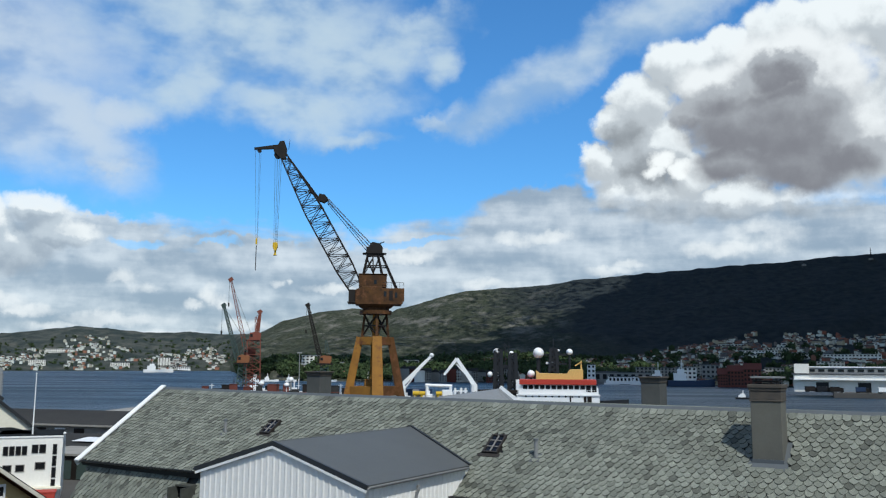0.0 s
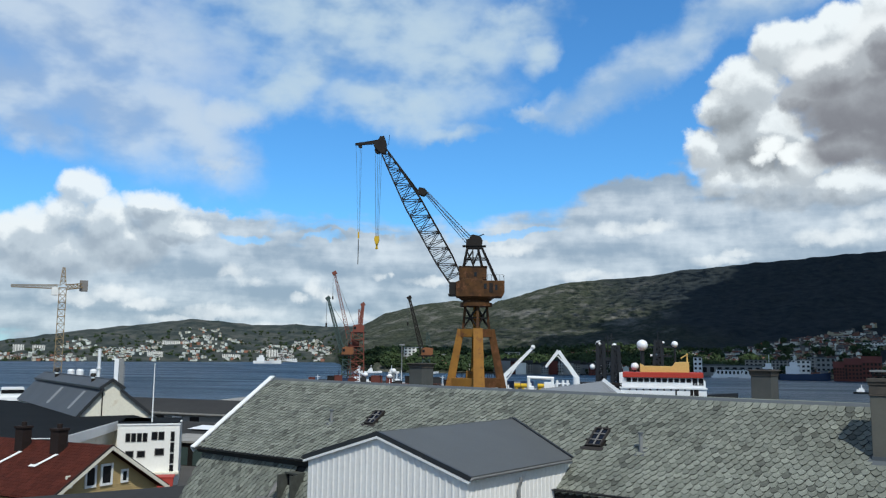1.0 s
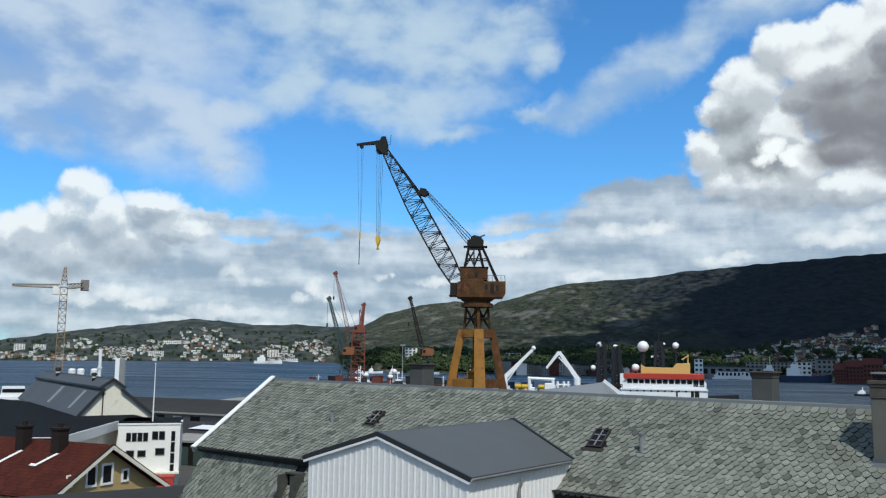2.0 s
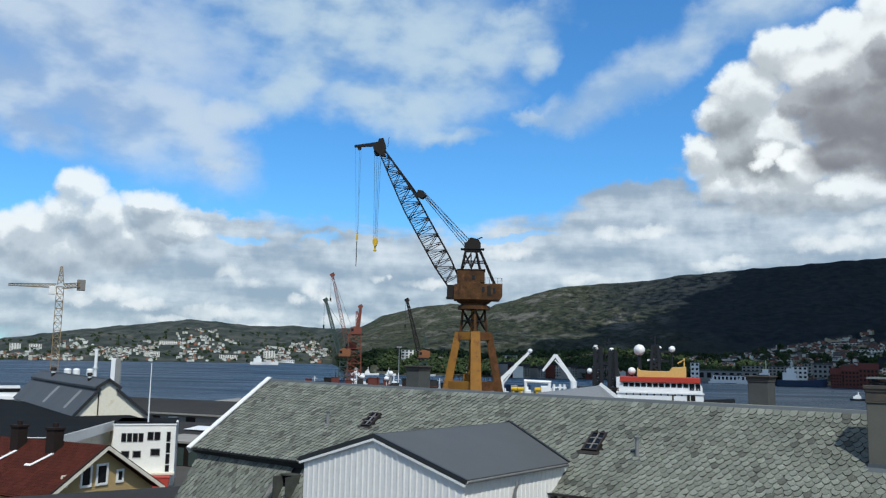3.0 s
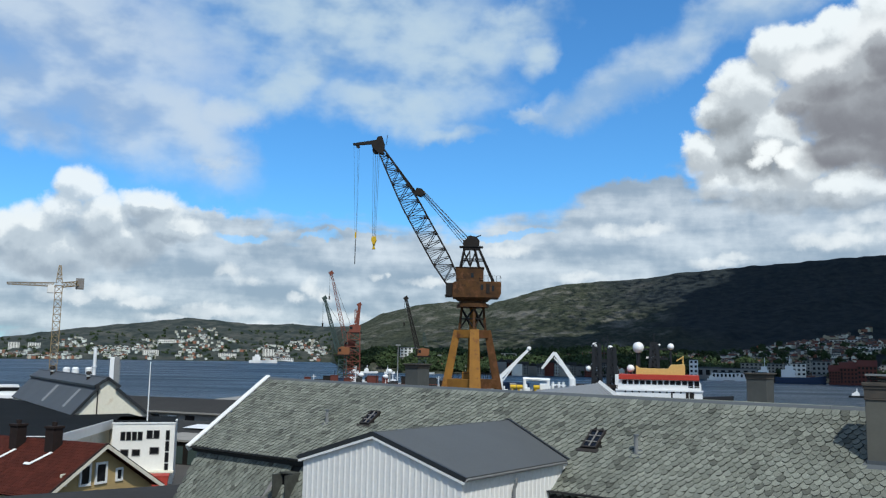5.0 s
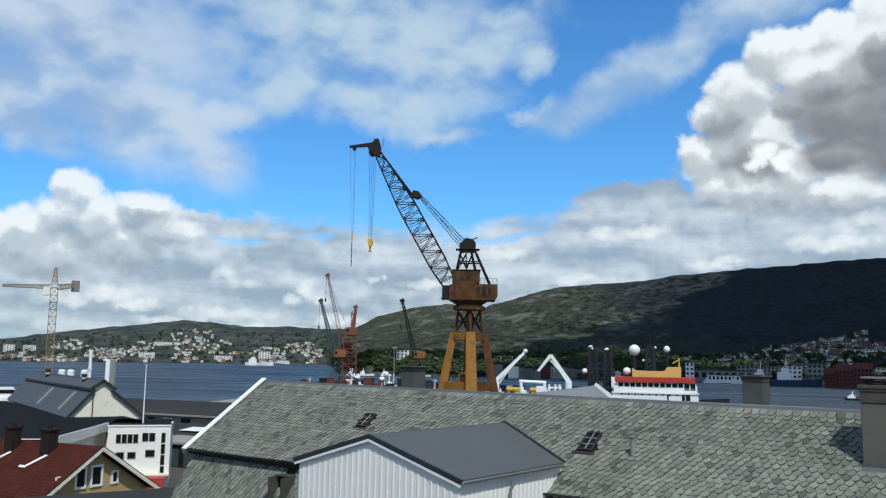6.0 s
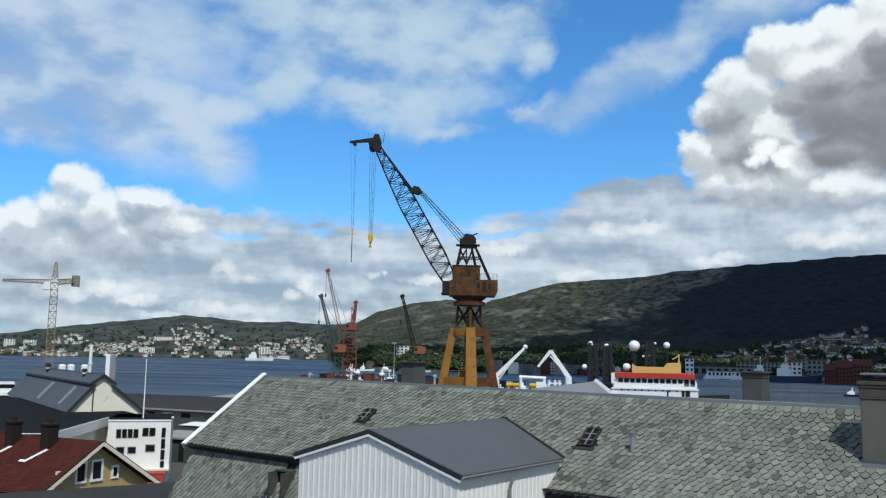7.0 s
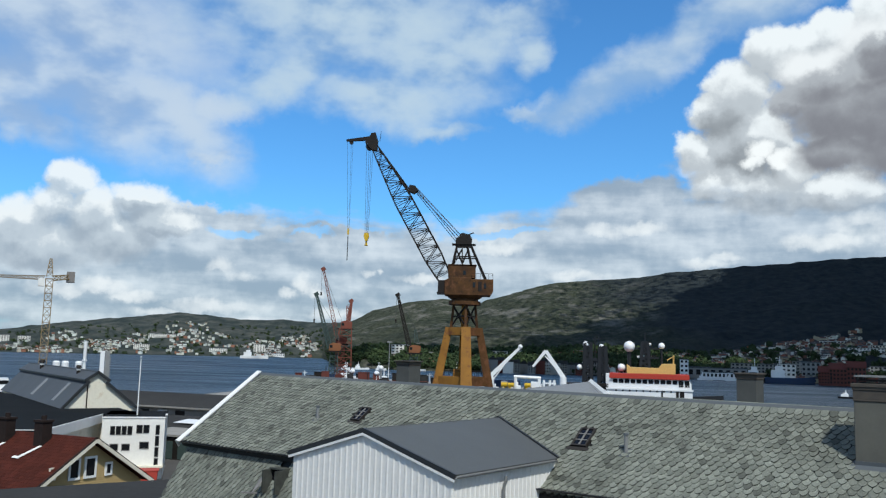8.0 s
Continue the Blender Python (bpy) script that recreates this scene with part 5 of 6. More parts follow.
black_hall = thing("black_roofed_hall", pose(0, 0, 0), "low workshop hall with a black felt roof and white fascia", "building")
f = Form()
OUT = [(-51.0, 87.0), (-56.2, 109.4), (-51.6, 111.5), (-62, 124), (-108, 158), (-125, 110), (-92, 74), (-54, 83)]
f.prism(OUT, "z", 10.60, 10.95)
part("roof", f, ROOF_BLACK, black_hall)
f = Form()
f.prism([(-51.3, 87.3), (-56.5, 109.2), (-52, 111.2), (-62.4, 123.4), (-107.5, 157), (-124, 110), (-92, 74.6), (-54, 83.4)], "z", 3.2, 10.62)
part("wall", f, CREAM, black_hall)
f = Form()
f.beam((-50.9, 86.6, 10.45), (-56.1, 109.2, 10.45), 0.16, 1.15)
f.beam((-50.9, 86.6, 10.45), (-92, 73.8, 10.45), 0.16, 1.15)
part("fascia", f, WHITE_PAINT, black_hall, "broad white fascia board")

# the white gabled workshop with a raised lantern along its ridge
W = pose(-62.6, 119.6, 0, 0, 0, 41)
shop = thing("gabled_workshop", W, "cream gabled workshop with a grey lantern roof and black verges", "building")
SHOP_L = 55.0
f = Form()
f.prism([(-4.4, 3.2), (6.7, 3.2), (6.7, 10.3), (1.4, 14.55), (1.4, 15.05), (0, 16.1), (-1.35, 15.2), (-1.35, 14.75), (-4.4, 11.25)], "y", 0, SHOP_L)
part("wall", f, CREAM, shop)
f = Form()
for a, b, nm in (((0.1, 16.3), (-1.75, 15.05), 0), ((-1.2, 14.95), (-4.75, 10.95), 0), ((-0.1, 16.3), (1.75, 14.95), 1), ((1.2, 14.8), (7.0, 10.1), 1)):
    g = Form()
    g.slab((a[0], -0.35, a[1]), (b[0], -0.35, b[1]), (b[0], SHOP_L, b[1]), (a[0], SHOP_L, a[1]), 0.14)
    part("roof", g, ROOF_GREY, shop, "weathered grey sheet roof")
    g = Form()
    g.beam((a[0], -0.40, a[1] - 0.12), (b[0], -0.40, b[1] - 0.12), 0.10, 0.42)
    part("verge", g, BLACK_TRIM, shop, "black verge board")
g = Form()
g.box(-1.80, -1.66, -0.35, SHOP_L, 14.72, 15.06)
part("lantern_trim", g, BLACK_TRIM, shop)
for y0, y1 in ((8, 9.6), (25, 27)):
    g = Form()
    g.slab((-1.9, y0, 14.24), (-1.9, y1, 14.24), (-4.2, y1, 11.64), (-4.2, y0, 11.64), 0.05)
    part("roof_light", g, ZINC, shop, "pale strip roof light")
g = Form()
g.tube((-1.30, -0.1, 15.0), (-1.30, -0.1, 11.0), 0.09)
part("downpipe", g, BRICK, shop, "rust-streaked downpipe")


def cowl(y, s):
    c = thing("roof_ventilator", W @ pose(-0.75, y, 15.7), "dark mushroom ventilator on the workshop roof", "ventilator", "ventilators of the workshop")
    part("stem", Form().tube((0, 0, -0.4), (0, 0, 1.0 * s), 0.34 * s, n=12), DARK_STEEL, c)
    part("head", Form().tube((0, 0, 1.0 * s), (0, 0, 1.5 * s), 0.62 * s, 0.40 * s, n=12), DARK_STEEL, c)
    part("band", Form().tube((0, 0, 0.5 * s), (0, 0, 0.8 * s), 0.38 * s, n=12), WHITE_PAINT, c)


cowl(9.0, 0.8)
cowl(38.0, 1.0)
for az in (-30.02, -29.52, -28.75):
    t = thing("storage_silo", facing(az, 205, 3.2), "slim white storage silo beyond the workshop ridge", "silo", "white silos by the workshop")
    part("body", Form().tube((0, 0, 0), (0, 0, 12.9), 0.75, n=16), SHIP_WHITE, t)
    part("lid", Form().tube((0, 0, 12.9), (0, 0, 13.25), 0.8, 0.5, n=16), SHIP_WHITE, t)

stack = thing("twin_stack", facing(-27.33, 150, 3.2), "pair of tall pale steel exhaust stacks", "stack")
part("flue", Form().box(-0.62, 0.05, -0.5, 0.5, 0, 15.9), SHIP_WHITE, stack, bevel=0.04)
part("flue", Form().box(0.10, 0.85, -0.4, 0.6, 0, 15.9), ZINC, stack, "grey steel flue", bevel=0.04)
part("ladder", Form().box(0.9, 1.0, -0.1, 0.2, 0, 15.0), ZINC, stack)
mast = thing("vent_mast", facing(-28.45, 152, 3.2), "slender white vent mast behind the workshop", "mast")
part("pipe", Form().tube((0, 0, 0), (0, 0, 17.4), 0.26, n=10), SHIP_WHITE, mast)
part("flange", Form().tube((0, 0, 14.2), (0, 0, 14.4), 0.42, n=10), SHIP_WHITE, mast)

# the yellow wooden house with its red tiled roof
HX, HY = Vector((0.331, 0.944, 0)), Vector((-0.944, 0.331, 0))
H = pose(-32.5, 62.0, 0, 0, 0, math.degrees(math.atan2(0.944, 0.331)))
house = thing("yellow_house", H, "yellow weatherboard house with a dark red tiled roof", "house")
f = Form()
f.prism([(-4.9, 3.2), (5.3, 3.2), (5.3, 9.55), (0, 12.85), (-4.9, 9.75)], "y", 0.25, 16)
part("core", f, YELLOW_WOOD, house)
z = 3.2
while z < 12.75:
    half_l = 4.9 if z < 9.6 else max(0.0, 4.9 * (12.8 - z) / 3.1)
    half_r = 5.3 if z < 9.5 else max(0.0, 5.3 * (12.8 - z) / 3.3)
    if z > 8.0 and half_l > 0.1:
        g = Form()
        g.hexa([(-half_l, 0.205, z), (half_r, 0.205, z), (half_r, 0.25, z), (-half_l, 0.25, z), (-half_l + 0.12, 0.228, z + 0.155), (half_r - 0.12, 0.228, z + 0.155), (half_r - 0.12, 0.25, z + 0.155), (-half_l + 0.12, 0.25, z + 0.155)])
        part("board", g, YELLOW_WOOD, house)
    z += 0.16
f = Form()
f.box(-4.95, 5.35, 0.14, 0.2, 9.32, 9.52)
part("band_board", f, YELLOW_WOOD, house)
for sx, ex, ez in ((-1, -5.35, 9.85), (1, 5.95, 9.45)):
    g = Form()
    g.slab((0, -0.45, 13.12), (ex, -0.45, ez), (ex, 16.5, ez), (0, 16.5, 13.12), 0.12)
    roof = part("roof", g, TILE_RED, house)
    ln = math.hypot(ex, 13.12 - ez)
    g = Form()
    for k in range(int(ln / 0.34)):
        a, b = k * 0.34 / ln, (k + 1.12) * 0.34 / ln
        for j in range(56):
            y0 = -0.45 + j * 0.302
            p = [(ex * a, y0, 13.12 + (ez - 13.12) * a + 0.015), (ex * b, y0, 13.12 + (ez - 13.12) * b + 0.03),
                 (ex * b, y0 + 0.29, 13.12 + (ez - 13.12) * b + 0.03), (ex * a, y0 + 0.29, 13.12 + (ez - 13.12) * a + 0.015)]
            m = [((p[1][0]), y0 + 0.145, p[1][2] + 0.028), (p[0][0], y0 + 0.145, p[0][2] + 0.028)]
            g.add(p + m, [(0, 1, 4, 5), (5, 4, 2, 3), (1, 2, 4)])
    tagged(part("tiles", g, TILE_RED, roof), kind="stuff")
    g = Form()
    g.beam((0, -0.50, 12.98), (ex * 1.01, -0.50, ez - 0.16), 0.09, 0.30)
    part("barge_board", g, CREAM, house, "cream barge board")
    g = Form()
    g.beam((0, -0.46, 13.15), (ex * 1.01, -0.46, ez + 0.02), 0.18, 0.06)
    part("verge_cap", g, BRICK, house)
windows(house, -1.85, 0.2, 10.15, 1.05, 1.6, 1, 0.1, WHITE_PAINT, 0.09, 0.17)
windows(house, -0.42, 0.2, 10.15, 1.15, 1.6, 1, 0.1, WHITE_PAINT, 0.09, 0.17)
windows(house, 1.58, 0.2, 10.15, 0.72, 1.0, 1, 0.1, WHITE_PAINT, 0.08, 0.17)
windows(house, -3.5, 0.2, 10.35, 0.55, 0.9, 1, 0.1, CREAM, 0.08)
for y, w in ((4.2, 0.44), (8.2, 0.42)):
    c = thing("chimney", H @ pose(-0.9, y, 12.3), "sooty brick chimney on the red tiled roof", "chimney", "brick chimneys of the yellow house")
    part("shaft", Form().box(-w, w, -w, w, -0.6, 1.8), BRICK, c)
    part("cap", Form().box(-w - 0.08, w + 0.08, -w - 0.08, w + 0.08, 1.8, 1.98), BRICK, c, bevel=0.02)
    part("pot", Form().tube((0, 0, 1.98), (0, 0, 2.3), 0.2, n=10), BRICK, c)
    g = Form()
    g.slab((-w - 0.05, -w - 0.15, 0.10), (-w - 0.05, -w + 0.15, 0.10), (-w - 1.35, w + 0.1, -0.70), (-w - 1.35, w - 0.2, -0.70), 0.04)
    g.slab((-w - 1.2, w - 0.2, -0.60), (-w - 1.2, w + 0.5, -0.60), (-w - 1.4, w + 0.5, -0.73), (-w - 1.4, w - 0.2, -0.73), 0.04)
    part("flashing", g, WHITE_PAINT, c, "white-painted flashing strip")

flat = thing("flat_roofed_wing", pose(0, 0, 0), "low wing with a dark grey felt roof", "building")
f = Form()
f.prism([(-31.2, 47.5), (-22.9, 54.3), (-18.2, 43.5), (-24, 34), (-40, 40)], "z", 11.35, 11.55)
part("roof", f, ROOF_DARK, flat)
f = Form()
f.prism([(-31, 47.3), (-23, 53.9), (-18.5, 43.5), (-24, 34.4), (-39.6, 40)], "z", 3.2, 11.35)
part("wall", f, CREAM, flat)

# the long dark shed on the quay, in two steps
shed = thing("quay_shed", pose(-88.0, 186.0, 3.2, 0, 0, -17), "long dark-roofed storage shed on the quay", "building")
f = Form()
f.prism([(-9.5, 4.6), (-9.9, 4.6), (0, 6.9), (9.9, 4.6), (9.5, 4.6), (0, 6.7)], "x", -22, 31)
part("roof", f, ROOF_DARK, shed)
f = Form()
f.prism([(-9.2, 0), (9.2, 0), (9.2, 4.65), (0, 6.75), (-9.2, 4.65)], "x", -21.5, 30.5)
part("wall", f, CONCRETE, shed)
part("eaves_board", Form().box(-22, 31, -10.0, -9.85, 4.35, 4.7), CONCRETE, shed)
for k, x in enumerate((-4, 0.6, 5.2, 9.8, 14.4, 19.0)):
    part("door", Form().box(x, x + 2.4, -9.28, -9.18, 0.2, 3.9), (ZINC, DARK_STEEL, SHIP_WHITE, DARK_STEEL, SHIP_WHITE, DARK_STEEL)[k], shed)
low = thing("low_shed", pose(-66.0, 150.0, 3.2, 0, 0, -17), "low grey shed with a pale strip in its roof", "building")
f = Form()
f.prism([(-7, 2.6), (7, 3.9), (7, 4.1), (-7, 2.8)], "x", -12, 26)
part("roof", f, ROOF_DARK, low)
part("wall", Form().prism([(-6.8, 0), (6.8, 0), (6.8, 3.88), (-6.8, 2.62)], "x", -11.8, 25.8), DARK_STEEL, low)
g = Form()
g.slab((4, -1.5, 3.64), (9, -1.5, 3.64), (9, 2.5, 4.01 - 0.02), (4, 2.5, 4.01 - 0.02), 0.03)
part("roof_light", g, SHIP_WHITE, low)
low2 = thing("lean_to", pose(-52.5, 131.0, 3.2, 0, 0, -17), "flat grey lean-to beside the yard", "building")
part("roof", Form().box(-8, 16, -5, 5, 3.4, 3.7), CONCRETE, low2)
part("wall", Form().box(-7.7, 15.7, -4.7, 4.7, 0, 3.4), DARK_STEEL, low2)
for k in range(8):
    part("shutter", Form().box(-7 + k * 2.8, -5.2 + k * 2.8, -4.76, -4.68, 0.1, 2.7), GREEN_CRANE, low2)
for k, (x, y, s) in enumerate(((-40.5, 108, 1.0), (-43, 113.5, 0.8), (-46, 118, 0.9), (-39.5, 103, 0.9), (-42.5, 117, 0.7))):
    b = thing("wrapped_pallet", pose(x, y, 3.2, 0, 0, 20 * k), "pallet wrapped in white plastic in the yard", "pallet", "wrapped pallets in the yard")
    part("load", Form().box(-0.9 * s, 0.9 * s, -0.7 * s, 0.7 * s, 0.15, 1.5 * s), SHIP_WHITE, b, bevel=0.12)
    part("pallet", Form().box(-0.95 * s, 0.95 * s, -0.75 * s, 0.75 * s, 0, 0.15), PALE_FRAME, b)
trailer = thing("box_trailer", pose(-38.6, 104.5, 3.2, 0, 0, 60), "white box trailer parked in the yard", "trailer")
part("box", Form().box(-2.2, 2.2, -1.1, 1.1, 0.9, 3.3), SHIP_WHITE, trailer, bevel=0.04)
for x in (-1.2, 1.3):
    for y in (-1.05, 1.05):
        part("wheel", Form().tube((x, y - 0.12, 0.45), (x, y + 0.12, 0.45), 0.45, n=14), SHIP_BLACK, trailer)


# ---- vessels ----
def hull(length, beam, z_deck, sheer=1.5):
    fm = Form()
    n = 16
    rows = []
    for i in range(n + 1):
        t = i / n
        half = beam / 2 * (1 - max(0.0, (t - 0.6) / 0.4) ** 2.2) * (0.86 + 0.14 * min(1, t * 5)) + 0.05
        x = -length / 2 + length * t
        top = z_deck + sheer * max(0, t - 0.6) / 0.4
        rows.append([(x, -half, top), (x, -half * 0.92, 0.5), (x - (2.0 * t if t > .6 else 0), -half * 0.6, -3), (x - (2.0 * t if t > .6 else 0), half * 0.6, -3), (x, half * 0.92, 0.5), (x, half, top)])
    vs = [p for r in rows for p in r]
    fs = [(i * 6 + j, (i + 1) * 6 + j, (i + 1) * 6 + j + 1, i * 6 + j + 1) for i in range(n) for j in range(5)]
    fs += [(i * 6 + 5, (i + 1) * 6 + 5, (i + 1) * 6, i * 6) for i in range(n)]
    fs += [tuple(range(6)), tuple(range(n * 6 + 5, n * 6 - 1, -1))]
    return fm.add(vs, fs)


# the survey ship: white bridge under a red roof, yellow funnel housing, domes and black masts
ship = thing("survey_ship", facing(7.7, 230, 0), "white ship with a red bridge roof and a yellow funnel casing", "ship")
part("hull", hull(74, 15, 7.2), SHIP_BLUE, ship, "dark blue hull")
part("deckhouse", Form().box(-10.5, 10.6, -5.5, 5.5, 7.2, 12.4), SHIP_WHITE, ship, bevel=0.1)
f = Form()
f.prism([(-10.2, 12.4), (10.4, 12.4), (10.4, 14.0), (9.8, 15.0), (-9.6, 15.0), (-10.2, 14.0)], "y", -4.6, 4.6)
part("bridge", f, SHIP_WHITE, ship)
for k in range(13):
    x = -9.0 + k * 1.48
    part("window", Form().box(x, x + 1.15, -4.70, -4.55, 13.85 if k < 11 else 13.2, 14.85), GLASS_DARK, ship)
for k in range(9):
    part("porthole", Form().tube((-8.2 + k * 1.7, -5.58, 12.0), (-8.2 + k * 1.7, -5.45, 12.0), 0.24, n=10), GLASS_DARK, ship)
for x0, x1 in ((6.6, 7.3), (7.5, 8.6), (3.0, 3.4)):
    part("door", Form().box(x0, x1, -5.6, -5.45, 10.6, 12.1), DARK_STEEL, ship)
part("rail_band", Form().box(-10.7, 10.8, -5.75, -5.5, 12.2, 12.6), SHIP_WHITE, ship)
f = Form()
f.beam((-15.0, -5.7, 14.2), (-9.8, -5.7, 10.2), 0.4, 1.3)
part("bulwark", f, SHIP_WHITE, ship, "slanting white bulwark")
part("roof_band", Form().box(-9.9, 9.9, -5.2, 5.2, 15.0, 16.3), SHIP_RED, ship, "bright red bridge roof", bevel=0.08)
f = Form()
f.prism([(-5.6, 16.3), (6.6, 16.3), (6.6, 19.0), (3.2, 18.9), (2.4, 17.8), (-4.6, 17.9), (-5.6, 18.6)], "y", -3.0, 3.0)
part("funnel_casing", f, SHIP_YELLOW, ship, "yellow funnel casing", bevel=0.08)
for x, z, r, b in ((-5.0, 23.2, 1.45, 17.5), (-7.0, 17.7, 1.0, 16.2), (3.2, 23.5, 0.85, 17.5), (0.3, 23.9, 0.35, 19.0)):
    dm = part("dome", Form().ball((x, 0, z), r, 20, 12), SHIP_WHITE, ship, "white satellite dome", smooth=True)
    part("pedestal", Form().tube((x, 0, b), (x, 0, z - r * 0.8), r * 0.35, n=10), SHIP_BLACK, dm)
f = lattice(Form(), (-1.0, 0, 17.8), (-1.0, 0, 24.4), 2.2, 1.4, 5, 0.5)
f.beam((-4.5, 0, 22.8), (4.0, 0, 22.8), 0.5, 0.5)
f.beam((-2.8, 0, 20.4), (2.5, 0, 20.4), 0.7, 0.5)
f.tube((-1.0, 0, 24.4), (-1.0, 0, 27.0), 0.16, n=6)
part("mast", f, SHIP_BLACK, ship, "black radar mast")
f = Form()
f.beam((-3.0, -0.6, 20.6), (-0.2, -0.6, 20.9), 0.4, 0.5)
part("radar", f, SHIP_WHITE, ship)
f = Form()
f.beam((4.6, -0.5, 19.9), (6.4, -0.5, 21.0), 0.3)
f.tube((6.2, 0, 19.0), (6.2, 0, 21.2), 0.2)
part("crane_arm", f, SHIP_YELLOW, ship)
f = Form()
for k in range(24):
    f.beam((-10.4 + k * 0.9, -5.6, 12.6), (-10.4 + k * 0.9, -5.6, 13.6), 0.05)
for z in (13.1, 13.6):
    f.beam((-10.4, -5.6, z), (10.4, -5.6, z), 0.05)
part("railing", f, SHIP_WHITE, ship)
f = Form()
f.prism([(-26, 7.2), (-10.8, 7.2), (-10.8, 11.6), (-14.5, 12.4), (-26, 9.5)], "y", -5, 5)
part("forecastle", f, CONCRETE, ship, "grey deck housing")

# a second ship beyond it with black masts
ship2 = thing("black_masted_ship", facing(4.0, 275, 0), "ship with black radar masts and small white domes", "ship")
part("hull", hull(80, 15, 8.0), SHIP_BLACK, ship2, "black hull")
part("deckhouse", Form().box(-9, 10, -5, 5, 8.0, 12.2), DARK_STEEL, ship2, "dark deckhouse", bevel=0.1)
part("wheelhouse", Form().box(4.5, 9, -4, 4, 12.2, 15.4), SHIP_WHITE, ship2, bevel=0.1)
f = lattice(Form(), (-1.0, 0, 12), (-1.0, 0, 24.6), 2.4, 1.8, 5, 0.75)
f.box(-2.6, 0.6, -1.4, 1.4, 17.5, 20.0)
f = lattice(f, (3.6, 0, 12), (3.6, 0, 23.5), 2.4, 1.8, 5, 0.75)
f.box(-0.5, 5.4, -1.2, 1.2, 19.0, 20.0)
f.box(1.8, 5.4, -1.2, 1.2, 15.5, 17.5)
f.tube((1.2, 0, 20), (1.2, 0, 27), 0.2)
f.tube((2.4, 0, 20), (2.4, 0, 27.5), 0.15)
f.beam((0.4, 0, 26), (3.2, 0, 26), 0.3)
part("mast", f, SHIP_BLACK, ship2, "black twin radar masts")
for x, z, r in ((-1.6, 24.2, 1.0), (3.2, 23.6, 0.8), (-3.6, 17.0, 0.9)):
    part("dome", Form().ball((x, -0.5, z), r, 16, 10), SHIP_WHITE, ship2, smooth=True)
for k in range(9):
    part("window", Form().box(-8 + k * 1.9, -6.8 + k * 1.9, -5.1, -4.95, 10.4, 11.4), GLASS_DARK, ship2)

# the offshore work deck with its two white knuckle cranes
barge = thing("work_ship", facing(-0.2, 205, 0), "offshore work ship with white deck frames and yellow gear", "ship")
part("hull", hull(60, 14, 8.0, 0.5), SHIP_BLUE, barge, "dark blue hull")
part("deckhouse", Form().box(-8.2, -1.5, 2.0, 6.0, 8.0, 14.2), SHIP_BLUE, barge, "blue cargo cover")
f = Form()
for x in (-2.6, 2.9):
    f.tube((x, -2.5, 8.0), (x, -2.5, 15.0), 0.38)
f.tube((-3.0, -2.5, 15.2), (3.3, -2.5, 15.0), 0.36)
for x in (4.0, 5.4, 6.4):
    f.tube((x, -2.2, 8.0), (x, -2.2, 14.6), 0.28)
f.tube((3.6, -2.2, 13.8), (6.9, -2.2, 13.8), 0.2)
part("deck_frame", f, SHIP_WHITE, barge, "white tubular deck frame", bevel=0.0)
f = Form()
for k in range(9):
    g = Form().box(-7.8 + k * 1.75, -6.6 + k * 1.75 + 0.3 * (k % 3), -2.0 - (k % 2), 0, 8.0, 12.6 + 1.5 * ((k * 7) % 4) / 3)
    g.box(-7.6 + k * 1.75, -7.2 + k * 1.75, -2.4, -2.0, 8.0, 13.4 + 0.5 * (k % 2))
    part("deck_box", g, (SHIP_WHITE, ZINC, SHIP_WHITE)[k % 3], barge, bevel=0.1)
for x in (-5.4, -3.9, 0.0):
    f = Form()
    f.tube((x, -3.2, 8.0), (x, -3.2, 13.1), 0.45, 0.30)
    f.tube((x - 0.5, -3.2, 13.3), (x + 0.9, -3.2, 13.3), 0.5, n=10)
    part("winch", f, HOOK_YELLOW, barge, "yellow winch")
f = Form()
f.tube((-8.4, -1, 8), (-8.4, -1, 15.0), 0.7)
part("crane_post", f, SHIP_WHITE, barge)
f = Form()
f.beam((-8.5, -1, 15.2), (-1.7, -1, 22.0), 0.9, 1.0, 0.55)
f.tube((-8.0, -1.3, 14.2), (-4.9, -1.3, 18.4), 0.16)
f.ball((-1.6, -1, 22.2), 0.55, 8, 6)
part("crane_boom", f, SHIP_WHITE, barge, "white crane boom")
f = Form()
f.tube((8.5, -1, 8), (8.5, -1, 15.4), 0.8)
part("crane_post", f, SHIP_WHITE, barge)
f = Form()
f.beam((8.6, -1, 15.2), (4.4, -1, 21.4), 1.0, 1.1, 0.7)
f.beam((4.4, -1, 21.4), (1.4, -1, 17.6), 0.75, 0.8, 0.5)
f.tube((7.4, -1.3, 16.6), (4.2, -1.3, 20.2), 0.15)
part("crane_boom", f, SHIP_WHITE, barge, "white knuckle boom")
f = Form()
for k in range(22):
    f.beam((-9 + k * 0.9, -6.6, 8.0), (-9 + k * 0.9, -6.6, 13.0 - (k % 4) * 0.4), 0.10)
f.beam((-9, -6.6, 11.2), (10, -6.6, 11.2), 0.1)
part("railing", f, SHIP_WHITE, barge)

